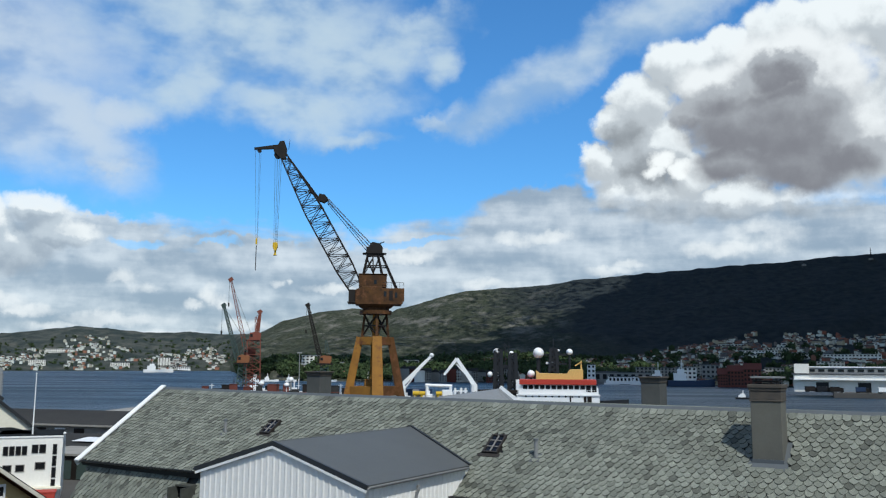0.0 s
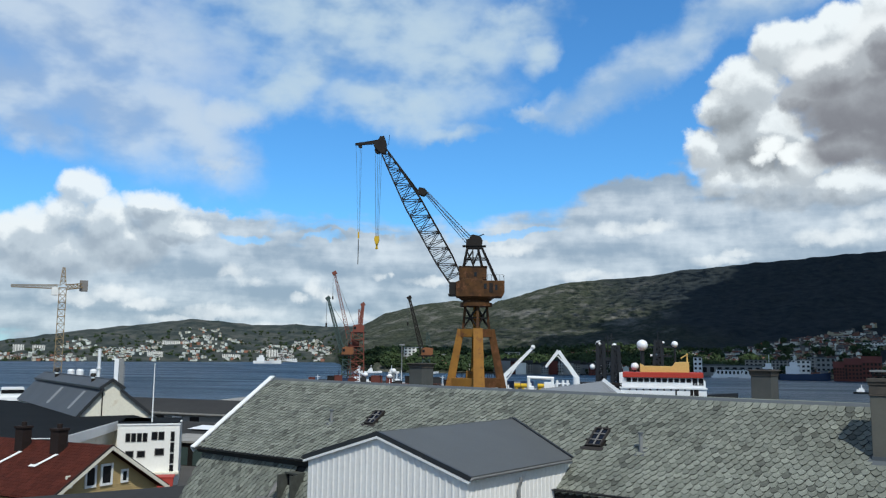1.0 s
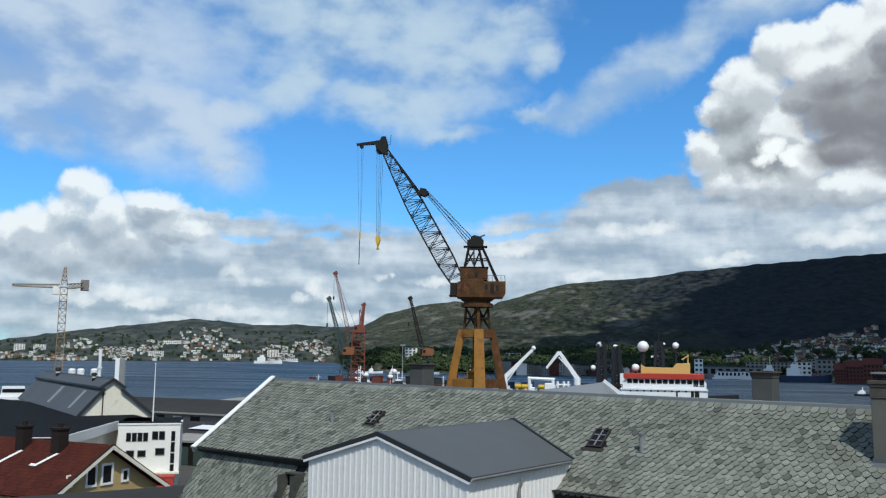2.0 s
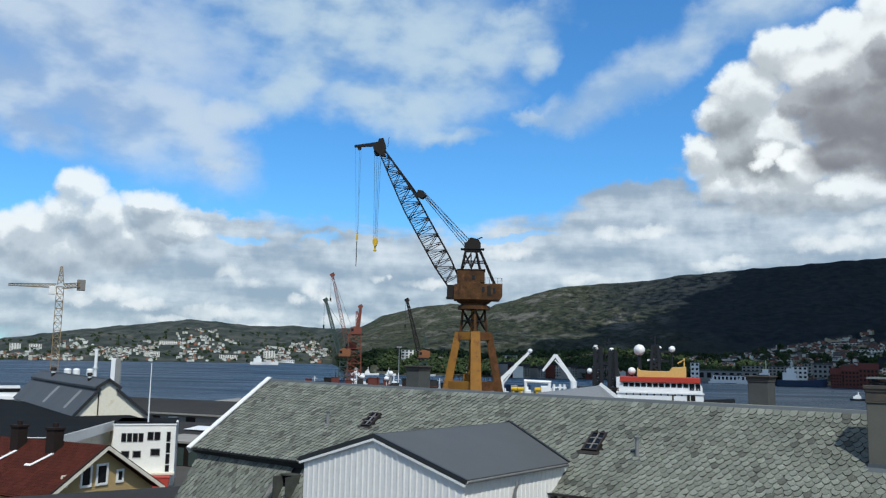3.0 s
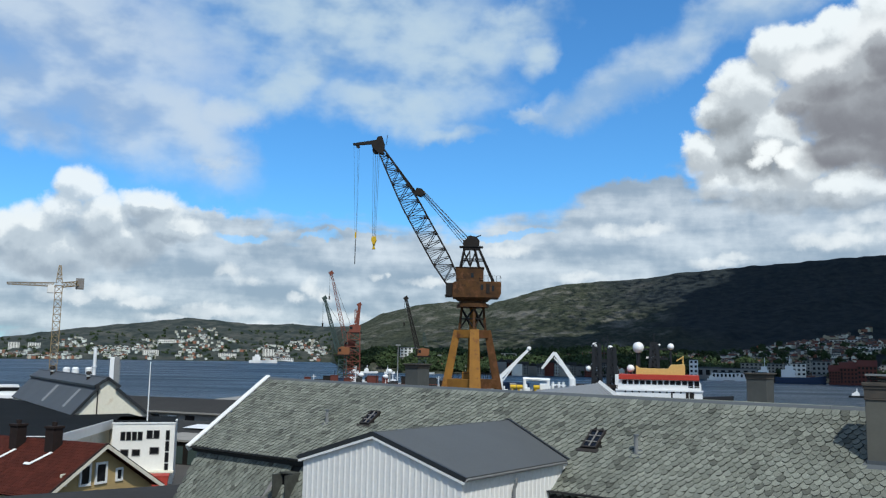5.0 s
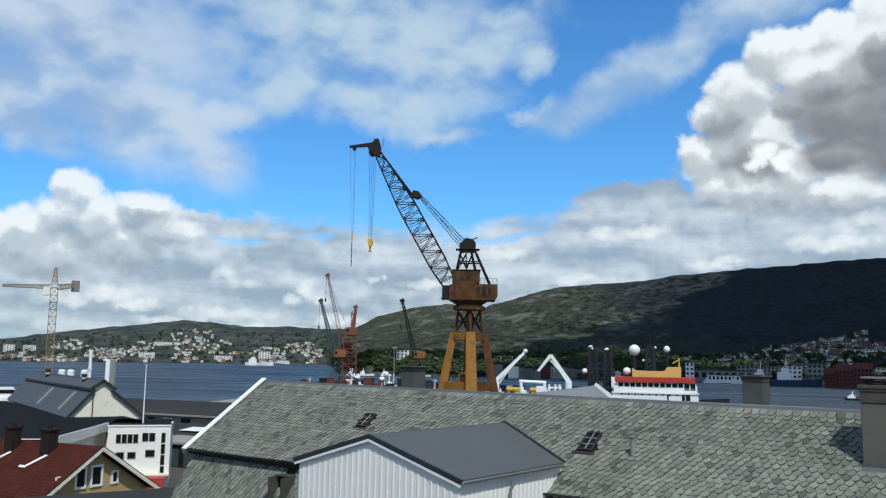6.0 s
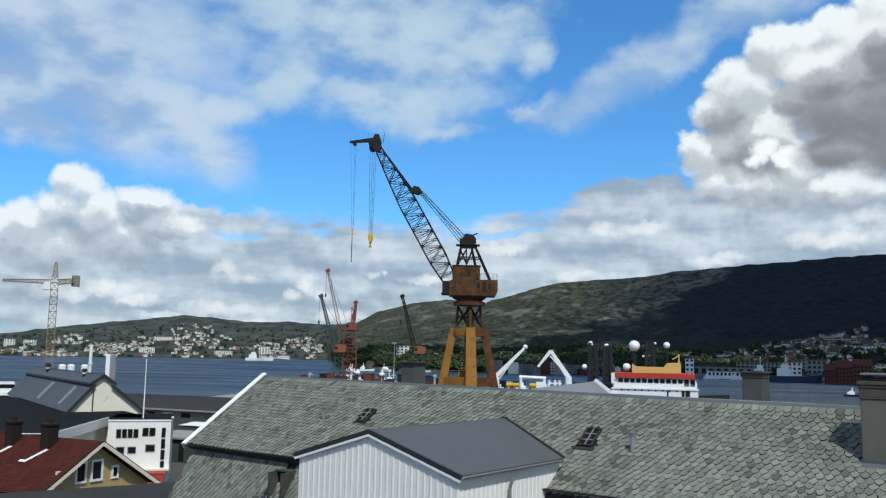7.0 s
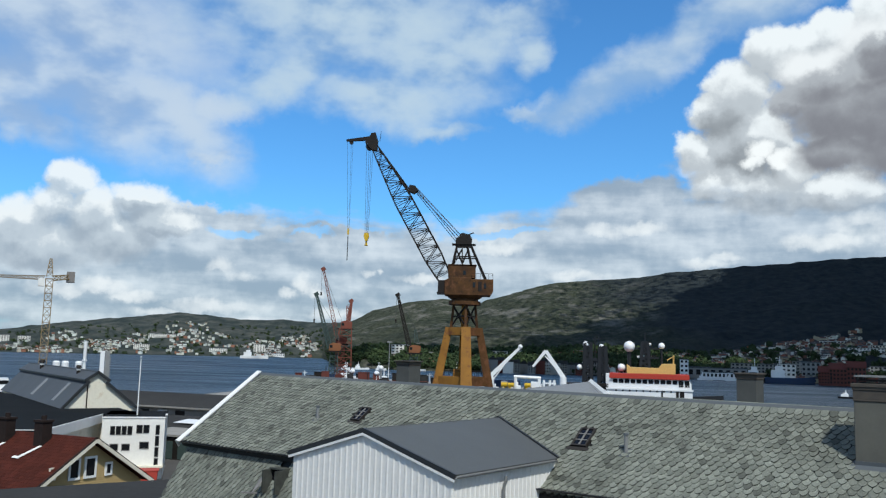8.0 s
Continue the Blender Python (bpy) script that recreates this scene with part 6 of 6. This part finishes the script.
# a cluttered dock barge in front of the pier's cranes
dock = thing("dock_barge", facing(-10.6, 268, 0), "rust-red dock barge crowded with stores and small cabins", "barge")
part("hull", hull(52, 12, 10.2, 0.4), BRICK_RED, dock)
drng = random.Random(8)
for k in range(26):
    x, y = -22 + k * 1.7 + drng.uniform(-0.5, 0.5), drng.uniform(-4.5, 3.5)
    w, h = drng.uniform(0.8, 2.2), drng.uniform(0.8, 3.6)
    g = Form().box(x - w, x + w, y - 0.9, y + 0.9, 10.0, 10.2 + h)
    g.box(x - w * 1.05, x + w * 1.05, y - 1.0, y + 1.0, 10.2 + h, 10.35 + h)
    part("deck_store", g, (BRICK_RED, DARK_STEEL, ROOF_DARK, SHIP_WHITE, DARK_STEEL, BRICK_RED, SHIP_BLUE)[k % 7], dock)
for k in range(7):
    x = -20 + k * 6.4
    g = Form().tube((x, -2, 10.2), (x, -2, 14.0 + 1.4 * (k % 3)), 0.12, n=6)
    g.beam((x - 0.8, -2, 13.4), (x + 0.8, -2, 13.4), 0.12)
    part("post", g, DARK_STEEL if k % 2 else SHIP_WHITE, dock)
for z in (10.9, 11.5):
    part("rail", Form().beam((-24, -5.6, z), (18, -5.6, z), 0.12), RED_CRANE, dock)
for x, z in ((-5.5, 14.0), (2.0, 13.6), (9.0, 14.2)):
    g = Form().ball((x, -1, z), 0.9, 14, 8, 0.8)
    part("tank", g.tube((x, -1, 10.2), (x, -1, z - 0.5), 0.35), SHIP_WHITE, dock, "white rounded tank")

# a grey monopitch roof between the ships and the yard
mono = thing("dock_shed", facing(2.1, 120, 3.2, -6), "dock shed with a ribbed light grey metal roof", "building")
f = Form()
f.slab((-6.0, -2, 11.65), (6.6, -2, 11.5), (3.0, 10, 13.3), (-6.0, 10, 12.0), 0.2)
part("roof", f, ZINC, mono, "ribbed light grey metal roof")
f = Form()
for k in range(22):
    a, b = Vector((-6.0 + k * 0.57, -2, 11.65 - k * 0.0068)), Vector((-6.0 + k * 0.41, 10, 12.0 + k * 0.059))
    f.beam(a + Vector((0, 0, 0.05)), b + Vector((0, 0, 0.05)), 0.06, 0.08)
part("seam", f, CONCRETE, mono)
part("wall", Form().box(-5.8, 3.0, -1.8, 9.6, 0, 11.6), CONCRETE, mono)

ferry = thing("white_ferry", facing(-33.4, 262, 0), "white passenger vessel moored beyond the workshop", "ship")
part("hull", hull(34, 9, 5.0), SHIP_WHITE, ferry)
part("deckhouse", Form().prism([(-8, 5), (7, 5), (5.5, 8.0), (-7, 8.0)], "y", -3.5, 3.5), SHIP_WHITE, ferry)
part("window_band", Form().box(-7, 5.8, -3.56, -3.4, 6.2, 7.1), GLASS_DARK, ferry)
part("wheelhouse", Form().prism([(-2, 8.0), (4.6, 8.0), (3.8, 10.6), (-1.6, 10.6)], "y", -2.6, 2.6), SHIP_WHITE, ferry)
part("window_band", Form().box(-1.6, 4.0, -2.68, -2.5, 9.0, 10.0), GLASS_DARK, ferry)
part("boom", Form().beam((5.0, 0, 8.0), (9.5, 0, 12.0), 0.6), SHIP_WHITE, ferry)


def boat(az, d, length, h, hull_mat, label):
    b = thing("moored_vessel", facing(az, d, 0), label, "ship", "vessels moored along the far quays")
    part("hull", hull(length, length * 0.2, h * 0.45, h * 0.12), hull_mat, b)
    part("deckhouse", Form().box(-length * 0.38, -length * 0.1, -length * 0.07, length * 0.07, h * 0.45, h), SHIP_WHITE, b)
    part("wheelhouse", Form().box(-length * 0.3, -length * 0.14, -length * 0.05, length * 0.05, h, h * 1.3), SHIP_WHITE, b)
    part("mast", Form().tube((-length * 0.2, 0, h * 1.3), (-length * 0.2, 0, h * 2.0), 0.3), SHIP_WHITE, b)


boat(16.2, 880, 44, 13, SHIP_BLUE, "dark-hulled supply vessel at the far quay")
boat(14.6, 890, 34, 12, SHIP_BLACK, "dark-hulled vessel with a white house at the far quay")
boat(19.6, 560, 15, 2.6, SHIP_BLACK, "small dark workboat under way on the harbour")
for az, d, ln in ((-12.1, 960, 14), (-11.2, 985, 18), (-9.9, 970, 12), (-7.3, 975, 13), (11.2, 930, 16), (12.8, 925, 14)):
    boat(az, d, ln, 4.5, SHIP_WHITE, "small white boat at the wooded shore")
boat(-18.2, 1900, 60, 14, SHIP_WHITE, "white ferry under the far shore")
boat(-11.0, 520, 46, 5.5, SHIP_BLACK, "dark vessel moored beyond the cranes")
boat(-9.0, 500, 30, 5.0, SHIP_RED, "red-hulled workboat beyond the cranes")

lampmast = thing("light_mast", facing(-9.38, 300, 3.2), "slim grey floodlight mast on the pier", "mast")
part("pole", Form().tube((0, 0, 0), (0, 0, 20.5), 0.22, 0.14, n=8), ZINC, lampmast)
part("lamp_head", Form().box(-0.9, 0.9, -0.3, 0.3, 20.3, 20.8), ZINC, lampmast)
for k, (az, d, w, h, mt) in enumerate(((-12.9, 318, 16, 4, BRICK_RED), (-11.0, 322, 12, 5, DARK_STEEL), (-9.9, 318, 9, 4, DARK_STEEL), (-8.6, 325, 14, 4.5, BRICK_RED), (-10.6, 330, 6, 6, BRICK_RED), (-6.3, 330, 8, 5, SHIP_BLUE))):
    c = thing("pier_store", facing(az, d, 3.2), "weathered store on the pier among the cranes", "shed", "stores on the pier")
    part("body", Form().box(-w / 2, w / 2, -3, 3, 0, h), mt, c, bevel=0.06)
    part("roof", Form().prism([(-3.3, h), (3.3, h), (0, h + 1.2)], "x", -w / 2 - 0.3, w / 2 + 0.3), ROOF_DARK, c)
    part("door", Form().box(-1.2, 1.2, -3.06, -2.95, 0, 3), DARK_STEEL, c)
dome = thing("radar_dome", facing(-9.9, 312, 3.2), "white radome on a pedestal by the pier", "dome")
part("ball", Form().ball((0, 0, 11.2), 0.95, 16, 10), SHIP_WHITE, dome, smooth=True)
part("pedestal", Form().tube((0, 0, 0), (0, 0, 10.4), 0.4), ZINC, dome)

# ---- the towns across the water ----
rng = random.Random(5)


def ground_at(az, d):
    return max(1.2, land(az, d))


def gabled(wall, roof, az, d, w, l, h, turn, pitch=0.7):
    m = facing(az, d, ground_at(az, d) - 2.0, turn)
    p = lambda x, y, z: m @ Vector((x, y, z))
    h += 2.0
    rz = h + w * 0.5 * pitch
    wall.add([p(-l / 2, -w / 2, 0), p(l / 2, -w / 2, 0), p(l / 2, w / 2, 0), p(-l / 2, w / 2, 0), p(-l / 2, -w / 2, h), p(l / 2, -w / 2, h), p(l / 2, w / 2, h), p(-l / 2, w / 2, h), p(-l / 2, 0, rz - .1), p(l / 2, 0, rz - .1)],
             [(0, 1, 5, 4), (1, 2, 6, 9, 5), (2, 3, 7, 6), (3, 0, 4, 8, 7)])
    e = 0.35
    roof.add([p(-l / 2 - e, -w / 2 - e, h - e * pitch), p(l / 2 + e, -w / 2 - e, h - e * pitch), p(l / 2 + e, 0, rz), p(-l / 2 - e, 0, rz), p(l / 2 + e, w / 2 + e, h - e * pitch), p(-l / 2 - e, w / 2 + e, h - e * pitch)],
             [(0, 1, 2, 3), (3, 2, 4, 5)])


def quick(name, fm, mat, label, category):
    me = bpy.data.meshes.new(name)
    me.from_pydata(fm.v, [], fm.f)
    me.materials.append(mat)
    return tagged(part(name, me, None), label, category, kind="stuff")


wall_f, roof_f, pane_f, isle_f, isle_roof_f = Form(), Form(), Form(), Form(), Form()
for k in range(5600):
    az = rng.uniform(2, 34) if k % 14 else rng.uniform(-9, 5)
    s = curve(SHORE, az)
    reach = curve([(-9, 200), (2, 250), (8, 420), (14, 700), (20, 950), (34, 1000)], az)
    d = s + 25 + reach * rng.random() ** 1.1
    if noise.noise(Vector((d * 0.006, az * 0.5, 3.0))) < -0.18:
        continue
    w, l, h = rng.uniform(4.0, 6.5), rng.uniform(5, 12), rng.uniform(2.5, 6.5)
    turn = rng.choice((-20, 70)) + rng.gauss(0, 12)
    gabled(wall_f, roof_f, az, d, w, l, h, turn)
    if d < s + 500:
        m = facing(az, d, ground_at(az, d), turn)
        for i in range(int(l / 3)):
            for j in range(int(h / 3)):
                x, z = -l / 2 + 1.2 + i * 3, 1.0 + j * 2.9
                pane_f.add([m @ Vector(q) for q in ((x, -w / 2 - .06, z), (x + 1.3, -w / 2 - .06, z), (x + 1.3, -w / 2 - .06, z + 1.5), (x, -w / 2 - .06, z + 1.5))], [(0, 1, 2, 3)])
for k in range(1700):
    az = rng.uniform(-40, -14)
    s = curve(SHORE, az)
    c = noise.noise(Vector((az * 0.35, 2.0, 1.0)))
    d = s + 20 + (240 + 380 * max(0, c + 0.4) + 420 * math.exp(-((az + 22.5) / 2.6) ** 2)) * rng.random() ** 1.3
    if noise.noise(Vector((d * 0.004, az * 0.6, 9.0))) < -0.02:
        continue
    gabled(isle_f, isle_roof_f, az, d, rng.uniform(4.5, 7.5), rng.uniform(5, 13), rng.uniform(3.5, 7), rng.choice((-10, 80)) + rng.gauss(0, 15), 0.5)
quick("town_walls", wall_f, TOWN, "pale wooden houses and blocks of the towns across the water", "houses")
quick("island_town_walls", isle_f, ISLAND_TOWN, "white wooden houses on the shore beyond the fjord", "houses")
quick("island_town_roofs", isle_roof_f, ISLAND_ROOF, "dark roofs of the houses beyond the fjord", "roofs")
quick("town_roofs", roof_f, TOWN_ROOF, "dark and red roofs of the towns across the water", "roofs")
quick("town_windows", pane_f, GLASS_DARK, "small dark windows of the far houses", "windows")


def far_block(az, d, w, h, mat, label, storeys=3, bays=6, deep=14, turn=0.0, base=None, roof="flat", roof_mat=None):
    z0 = ground_at(az, d) if base is None else base
    b = thing("far_building", facing(az, d, z0, turn), label, "building", "larger buildings across the water")
    part("wall", Form().box(-w / 2, w / 2, -deep / 2, deep / 2, -4, h), mat, b)
    if roof == "flat":
        part("roof", Form().box(-w / 2 - 0.4, w / 2 + 0.4, -deep / 2 - 0.4, deep / 2 + 0.4, h, h + 0.8), roof_mat or ROOF_GREY, b)
    else:
        part("roof", Form().prism([(-deep / 2 - 0.6, h), (deep / 2 + 0.6, h), (0, h + deep * 0.32)], "x", -w / 2 - 0.5, w / 2 + 0.5), roof_mat or ROOF_DARK, b)
    pane = None
    for j in range(storeys):
        for i in range(bays):
            x, z = -w / 2 + w * (i + 0.5) / bays, h * (j + 0.35) / storeys
            if pane is None:
                pane = Form().box(-w / bays * 0.27, w / bays * 0.27, -0.12, 0.05, 0, h / storeys * 0.5).mesh("window", GLASS_DARK)
            ob = new("window", pane)
            ob.parent = b
            ob.matrix_basis = pose(x, -deep / 2, z)
    return b


for row in ((11.9, 985, 62, 15, ZINC, "long pale blue-grey harbour shed", 1, 8), (12.2, 965, 40, 9, SHIP_WHITE, "white single-storey terminal on the quay", 1, 10),
            (9.9, 975, 9, 27, SHIP_WHITE, "narrow white tower house on the quay", 4, 2), (10.9, 990, 22, 16, WHITE_RENDER, "white rendered house on the quay", 3, 5), (16.0, 960, 18, 24, WHITE_RENDER, "tall white harbour house on the quay", 4, 4),
            (17.4, 965, 18, 27, ZINC, "pale grey gabled harbour house", 4, 4), (15.0, 1000, 24, 22, CONCRETE, "grey apartment block near the quay", 5, 6), (16.9, 1040, 20, 28, CONCRETE, "light grey concrete office block near the quay", 6, 5),
            (-25.2, 2300, 38, 18, WHITE_RENDER, "white apartment block under the far hill", 4, 8), (-17.9, 2380, 30, 34, WHITE_RENDER, "white tower block on the far shore", 8, 4),
            (-24.0, 2620, 75, 14, WHITE_RENDER, "long white terrace high on the far hill", 2, 14), (-20.5, 2330, 46, 14, WHITE_RENDER, "long white building on the far shore", 3, 8), (-33.0, 2500, 26, 26, WHITE_RENDER, "white tower block beyond the fjord", 6, 4),
            (-31.9, 2520, 30, 26, WHITE_RENDER, "white twin tower block beyond the fjord", 6, 5), (-17.0, 2350, 60, 10, SHIP_WHITE, "long white boathouse row on the far shore", 2, 12), (-8.6, 1150, 26, 16, WHITE_RENDER, "white villa above the trees", 3, 5),
            (-2.0, 1120, 20, 17, CREAM, "cream villa above the trees", 3, 4), (-0.8, 1130, 16, 15, CREAM, "cream gabled villa above the trees", 3, 3), (3.6, 1140, 30, 15, BRICK_RED, "red-brown block under the mountain", 2, 6), (20.3, 1500, 60, 14, WHITE_RENDER, "terraced white houses on the slope", 3, 12),
            (18.7, 1680, 46, 14, WHITE_RENDER, "white houses high on the slope", 2, 8), (23.6, 1480, 70, 14, WHITE_RENDER, "stepped row of white terraced houses on the slope", 2, 14),
            (25.6, 1440, 80, 13, WHITE_RENDER, "long pale terrace along the slope", 2, 16), (21.6, 1560, 44, 12, CREAM, "pale terrace under the wooded slope", 2, 9), (24.4, 1260, 34, 18, CREAM, "cream apartment block among the red roofs", 4, 7),
            (21.2, 1120, 22, 20, CONCRETE, "grey block among the red roofs", 4, 5), (23.0, 1080, 26, 15, ZINC, "grey-green hall roofed in sheet metal", 2, 6), (13.4, 1060, 24, 20, CONCRETE, "grey block behind the quay sheds", 4, 5)):
    far_block(*row[:3], row[3] * 0.72, *row[4:])
for k in range(16):
    az = -3.0 + k * 0.52
    far_block(az, 985 + (k % 3) * 8, 8.4, 9 + (k * 5) % 6, (CONCRETE, ZINC, BRICK_RED, WHITE_RENDER, CONCRETE)[k % 5], "narrow gabled quay house in a waterfront row", 4, 3, 12, 90 if k % 2 else 0, None, "gable")
for az, w, h in ((18.9, 15, 14), (19.9, 16, 16), (18.2, 12, 11)):
    far_block(az, 880, w, h, BRICK_RED, "red brick warehouse with a gabled roof", 4, 5, 18, 0, None, "gable", BRICK_RED)

pier2 = Form()
pier2.prism([(255, 560), (520, 470), (560, 560), (300, 660)], "z", -6, 3.0)
tagged(part("far_quay", pier2, ASPHALT), "dark quay of the freight terminal", "quay", kind="structure")
term = thing("freight_terminal", facing(25.6, 655, 3.0, 4), "long white freight terminal with dark loading doors", "building")
part("wall", Form().box(-38, 62, -10, 12, 0, 11.5), WHITE_RENDER, term)
part("roof", Form().box(-39, 63, -11, 13, 11.5, 12.5), ROOF_GREY, term)
part("upper_floor", Form().box(-30, 62, 0, 12, 12.5, 16.5), ZINC, term)
part("upper_roof", Form().box(-31, 63, -0.6, 12.6, 16.5, 17.3), SHIP_WHITE, term)
part("stair_tower", Form().box(-37.5, -28, -10.6, 2, 0, 19), WHITE_RENDER, term)
for x in (-24, 2, 26, 50):
    part("door", Form().box(x, x + 8, -10.2, -9.8, 0, 6.5), SHIP_BLACK, term)
for k in range(14):
    part("window", Form().box(-28 + k * 6.2, -24 + k * 6.2, -0.2, 0.1, 13.6, 15.4), GLASS_DARK, term)
part("canopy", Form().box(-38, 62, -14, -10, 8.0, 8.6), SHIP_WHITE, term)



def lorry(az, d, turn, mat, label):
    m = thing("parked_lorry", facing(az, d, 3.0, turn), label, "lorry", "lorries on the freight quay")
    part("box", Form().box(-3.4, 2.6, -1.25, 1.25, 1.1, 4.0), mat, m, bevel=0.05)
    cab = part("cab", Form().prism([(2.8, 0.7), (4.9, 0.7), (4.9, 2.2), (4.4, 3.3), (2.8, 3.4)], "y", -1.2, 1.2), DARK_STEEL, m, bevel=0.06)
    part("windscreen", Form().box(4.55, 4.95, -1.0, 1.0, 2.2, 2.9), GLASS_DARK, cab)
    part("chassis", Form().box(-3.3, 4.6, -0.9, 0.9, 0.6, 1.1), SHIP_BLACK, m)
    for x in (-2.6, -1.4, 3.6):
        for y in (-1.15, 1.15):
            part("wheel", Form().tube((x, y - 0.14, 0.5), (x, y + 0.14, 0.5), 0.5, n=12), SHIP_BLACK, m)


for az, d, turn, mt, lb in ((23.2, 632, 15, DARK_STEEL, "dark lorry parked by the freight terminal"), (23.9, 630, -8, SHIP_BLACK, "black lorry parked by the freight terminal"), (24.6, 627, 5, DARK_STEEL, "dark lorry beside the terminal's wall"),
                            (26.0, 625, 0, SHIP_BLUE, "blue lorry beside a loading door"), (27.2, 622, 12, SHIP_WHITE, "white lorry on the freight quay")):
    lorry(az, d, turn, mt, lb)

for az, h, label in ((26.95, 34, "slim television mast on the mountain crest"), (23.2, 12, "small mast on the mountain crest")):
    m = thing("crest_mast", facing(az, 2610, land(az, 2610) - 1.0), label, "mast", "masts on the mountain crest")
    part("pole", lattice(Form(), (0, 0, 0), (0, 0, h), 3.0, 1.2, 6, 0.5), DARK_STEEL, m)
    part("hut", Form().prism([(-6, 0), (6, 0), (6, 4), (0, 6), (-6, 4)], "y", -4, 4), CONCRETE, m)

# ---- trees ----
def clump(fm, c, r, rnd, n=26):
    """A ragged crown: many small leaf tufts scattered through an uneven volume."""
    for _ in range(n):
        v = Vector((rnd.gauss(0, 1), rnd.gauss(0, 1), rnd.gauss(0, 1))).normalized() * (r * rnd.uniform(0.45, 1.0))
        p = Vector(c) + Vector((v.x, v.y, v.z * 0.9))
        q = r * rnd.uniform(0.22, 0.42)
        a = Euler((rnd.uniform(0, 6), rnd.uniform(0, 6), rnd.uniform(0, 6))).to_matrix()
        vs = [p + a @ Vector(t) * q for t in ((1, 0, 0), (-0.6, 0.8, 0.1), (-0.5, -0.8, -0.1), (0, 0.1, 0.9), (0.1, 0, -0.9))]
        fm.add(vs, [(0, 1, 3), (1, 2, 3), (2, 0, 3), (1, 0, 4), (2, 1, 4), (0, 2, 4)])


wood_f = Form()
for k in range(900):
    u = rng.random()
    az = rng.uniform(-13.5, 13) if u < 0.5 else rng.uniform(8, 34)
    s = curve(SHORE, az)
    d = s + rng.uniform(20, 260 if u < 0.5 else 700)
    r = rng.uniform(4, 8)
    clump(wood_f, (*bearing(az, d).xy, ground_at(az, d) + r * 0.9), r, rng, 44)
for k in range(650):
    az = rng.uniform(-13.3, 11.5)
    d = curve(SHORE, az) + rng.uniform(45, 240)
    r = rng.uniform(5, 9)
    clump(wood_f, (*bearing(az, d).xy, ground_at(az, d) + r * 0.8), r, rng, 34)
for k in range(260):
    az = rng.uniform(-13.2, 5)
    d = curve(SHORE, az) + rng.uniform(2, 45)
    r = rng.uniform(4, 7)
    clump(wood_f, (*bearing(az, d).xy, ground_at(az, d) + r * 0.7), r, rng, 34)
for k in range(500):
    az = rng.uniform(-40, -13.5)
    d = curve(SHORE, az) + rng.uniform(10, 800)
    r = rng.uniform(4, 7)
    clump(wood_f, (*bearing(az, d).xy, ground_at(az, d) + r * 0.4), r, rng, 26)
quick("far_woods", wood_f, LEAF, "dark green broadleaf trees between the far houses", "trees")

# ---- the slates, last ----
lay(upper, PITCH, 0.10, LONG - 6.0, SLOPE + 0.0, near_roof, keep_upper, lambda x, s: 17.6 < x < 23.1 and s > 2.1, 11)
lay(lower, LOW, 0.20, 16.5, LOW_DROP, lower_roof, keep_lower, lambda x, s: False, 12)
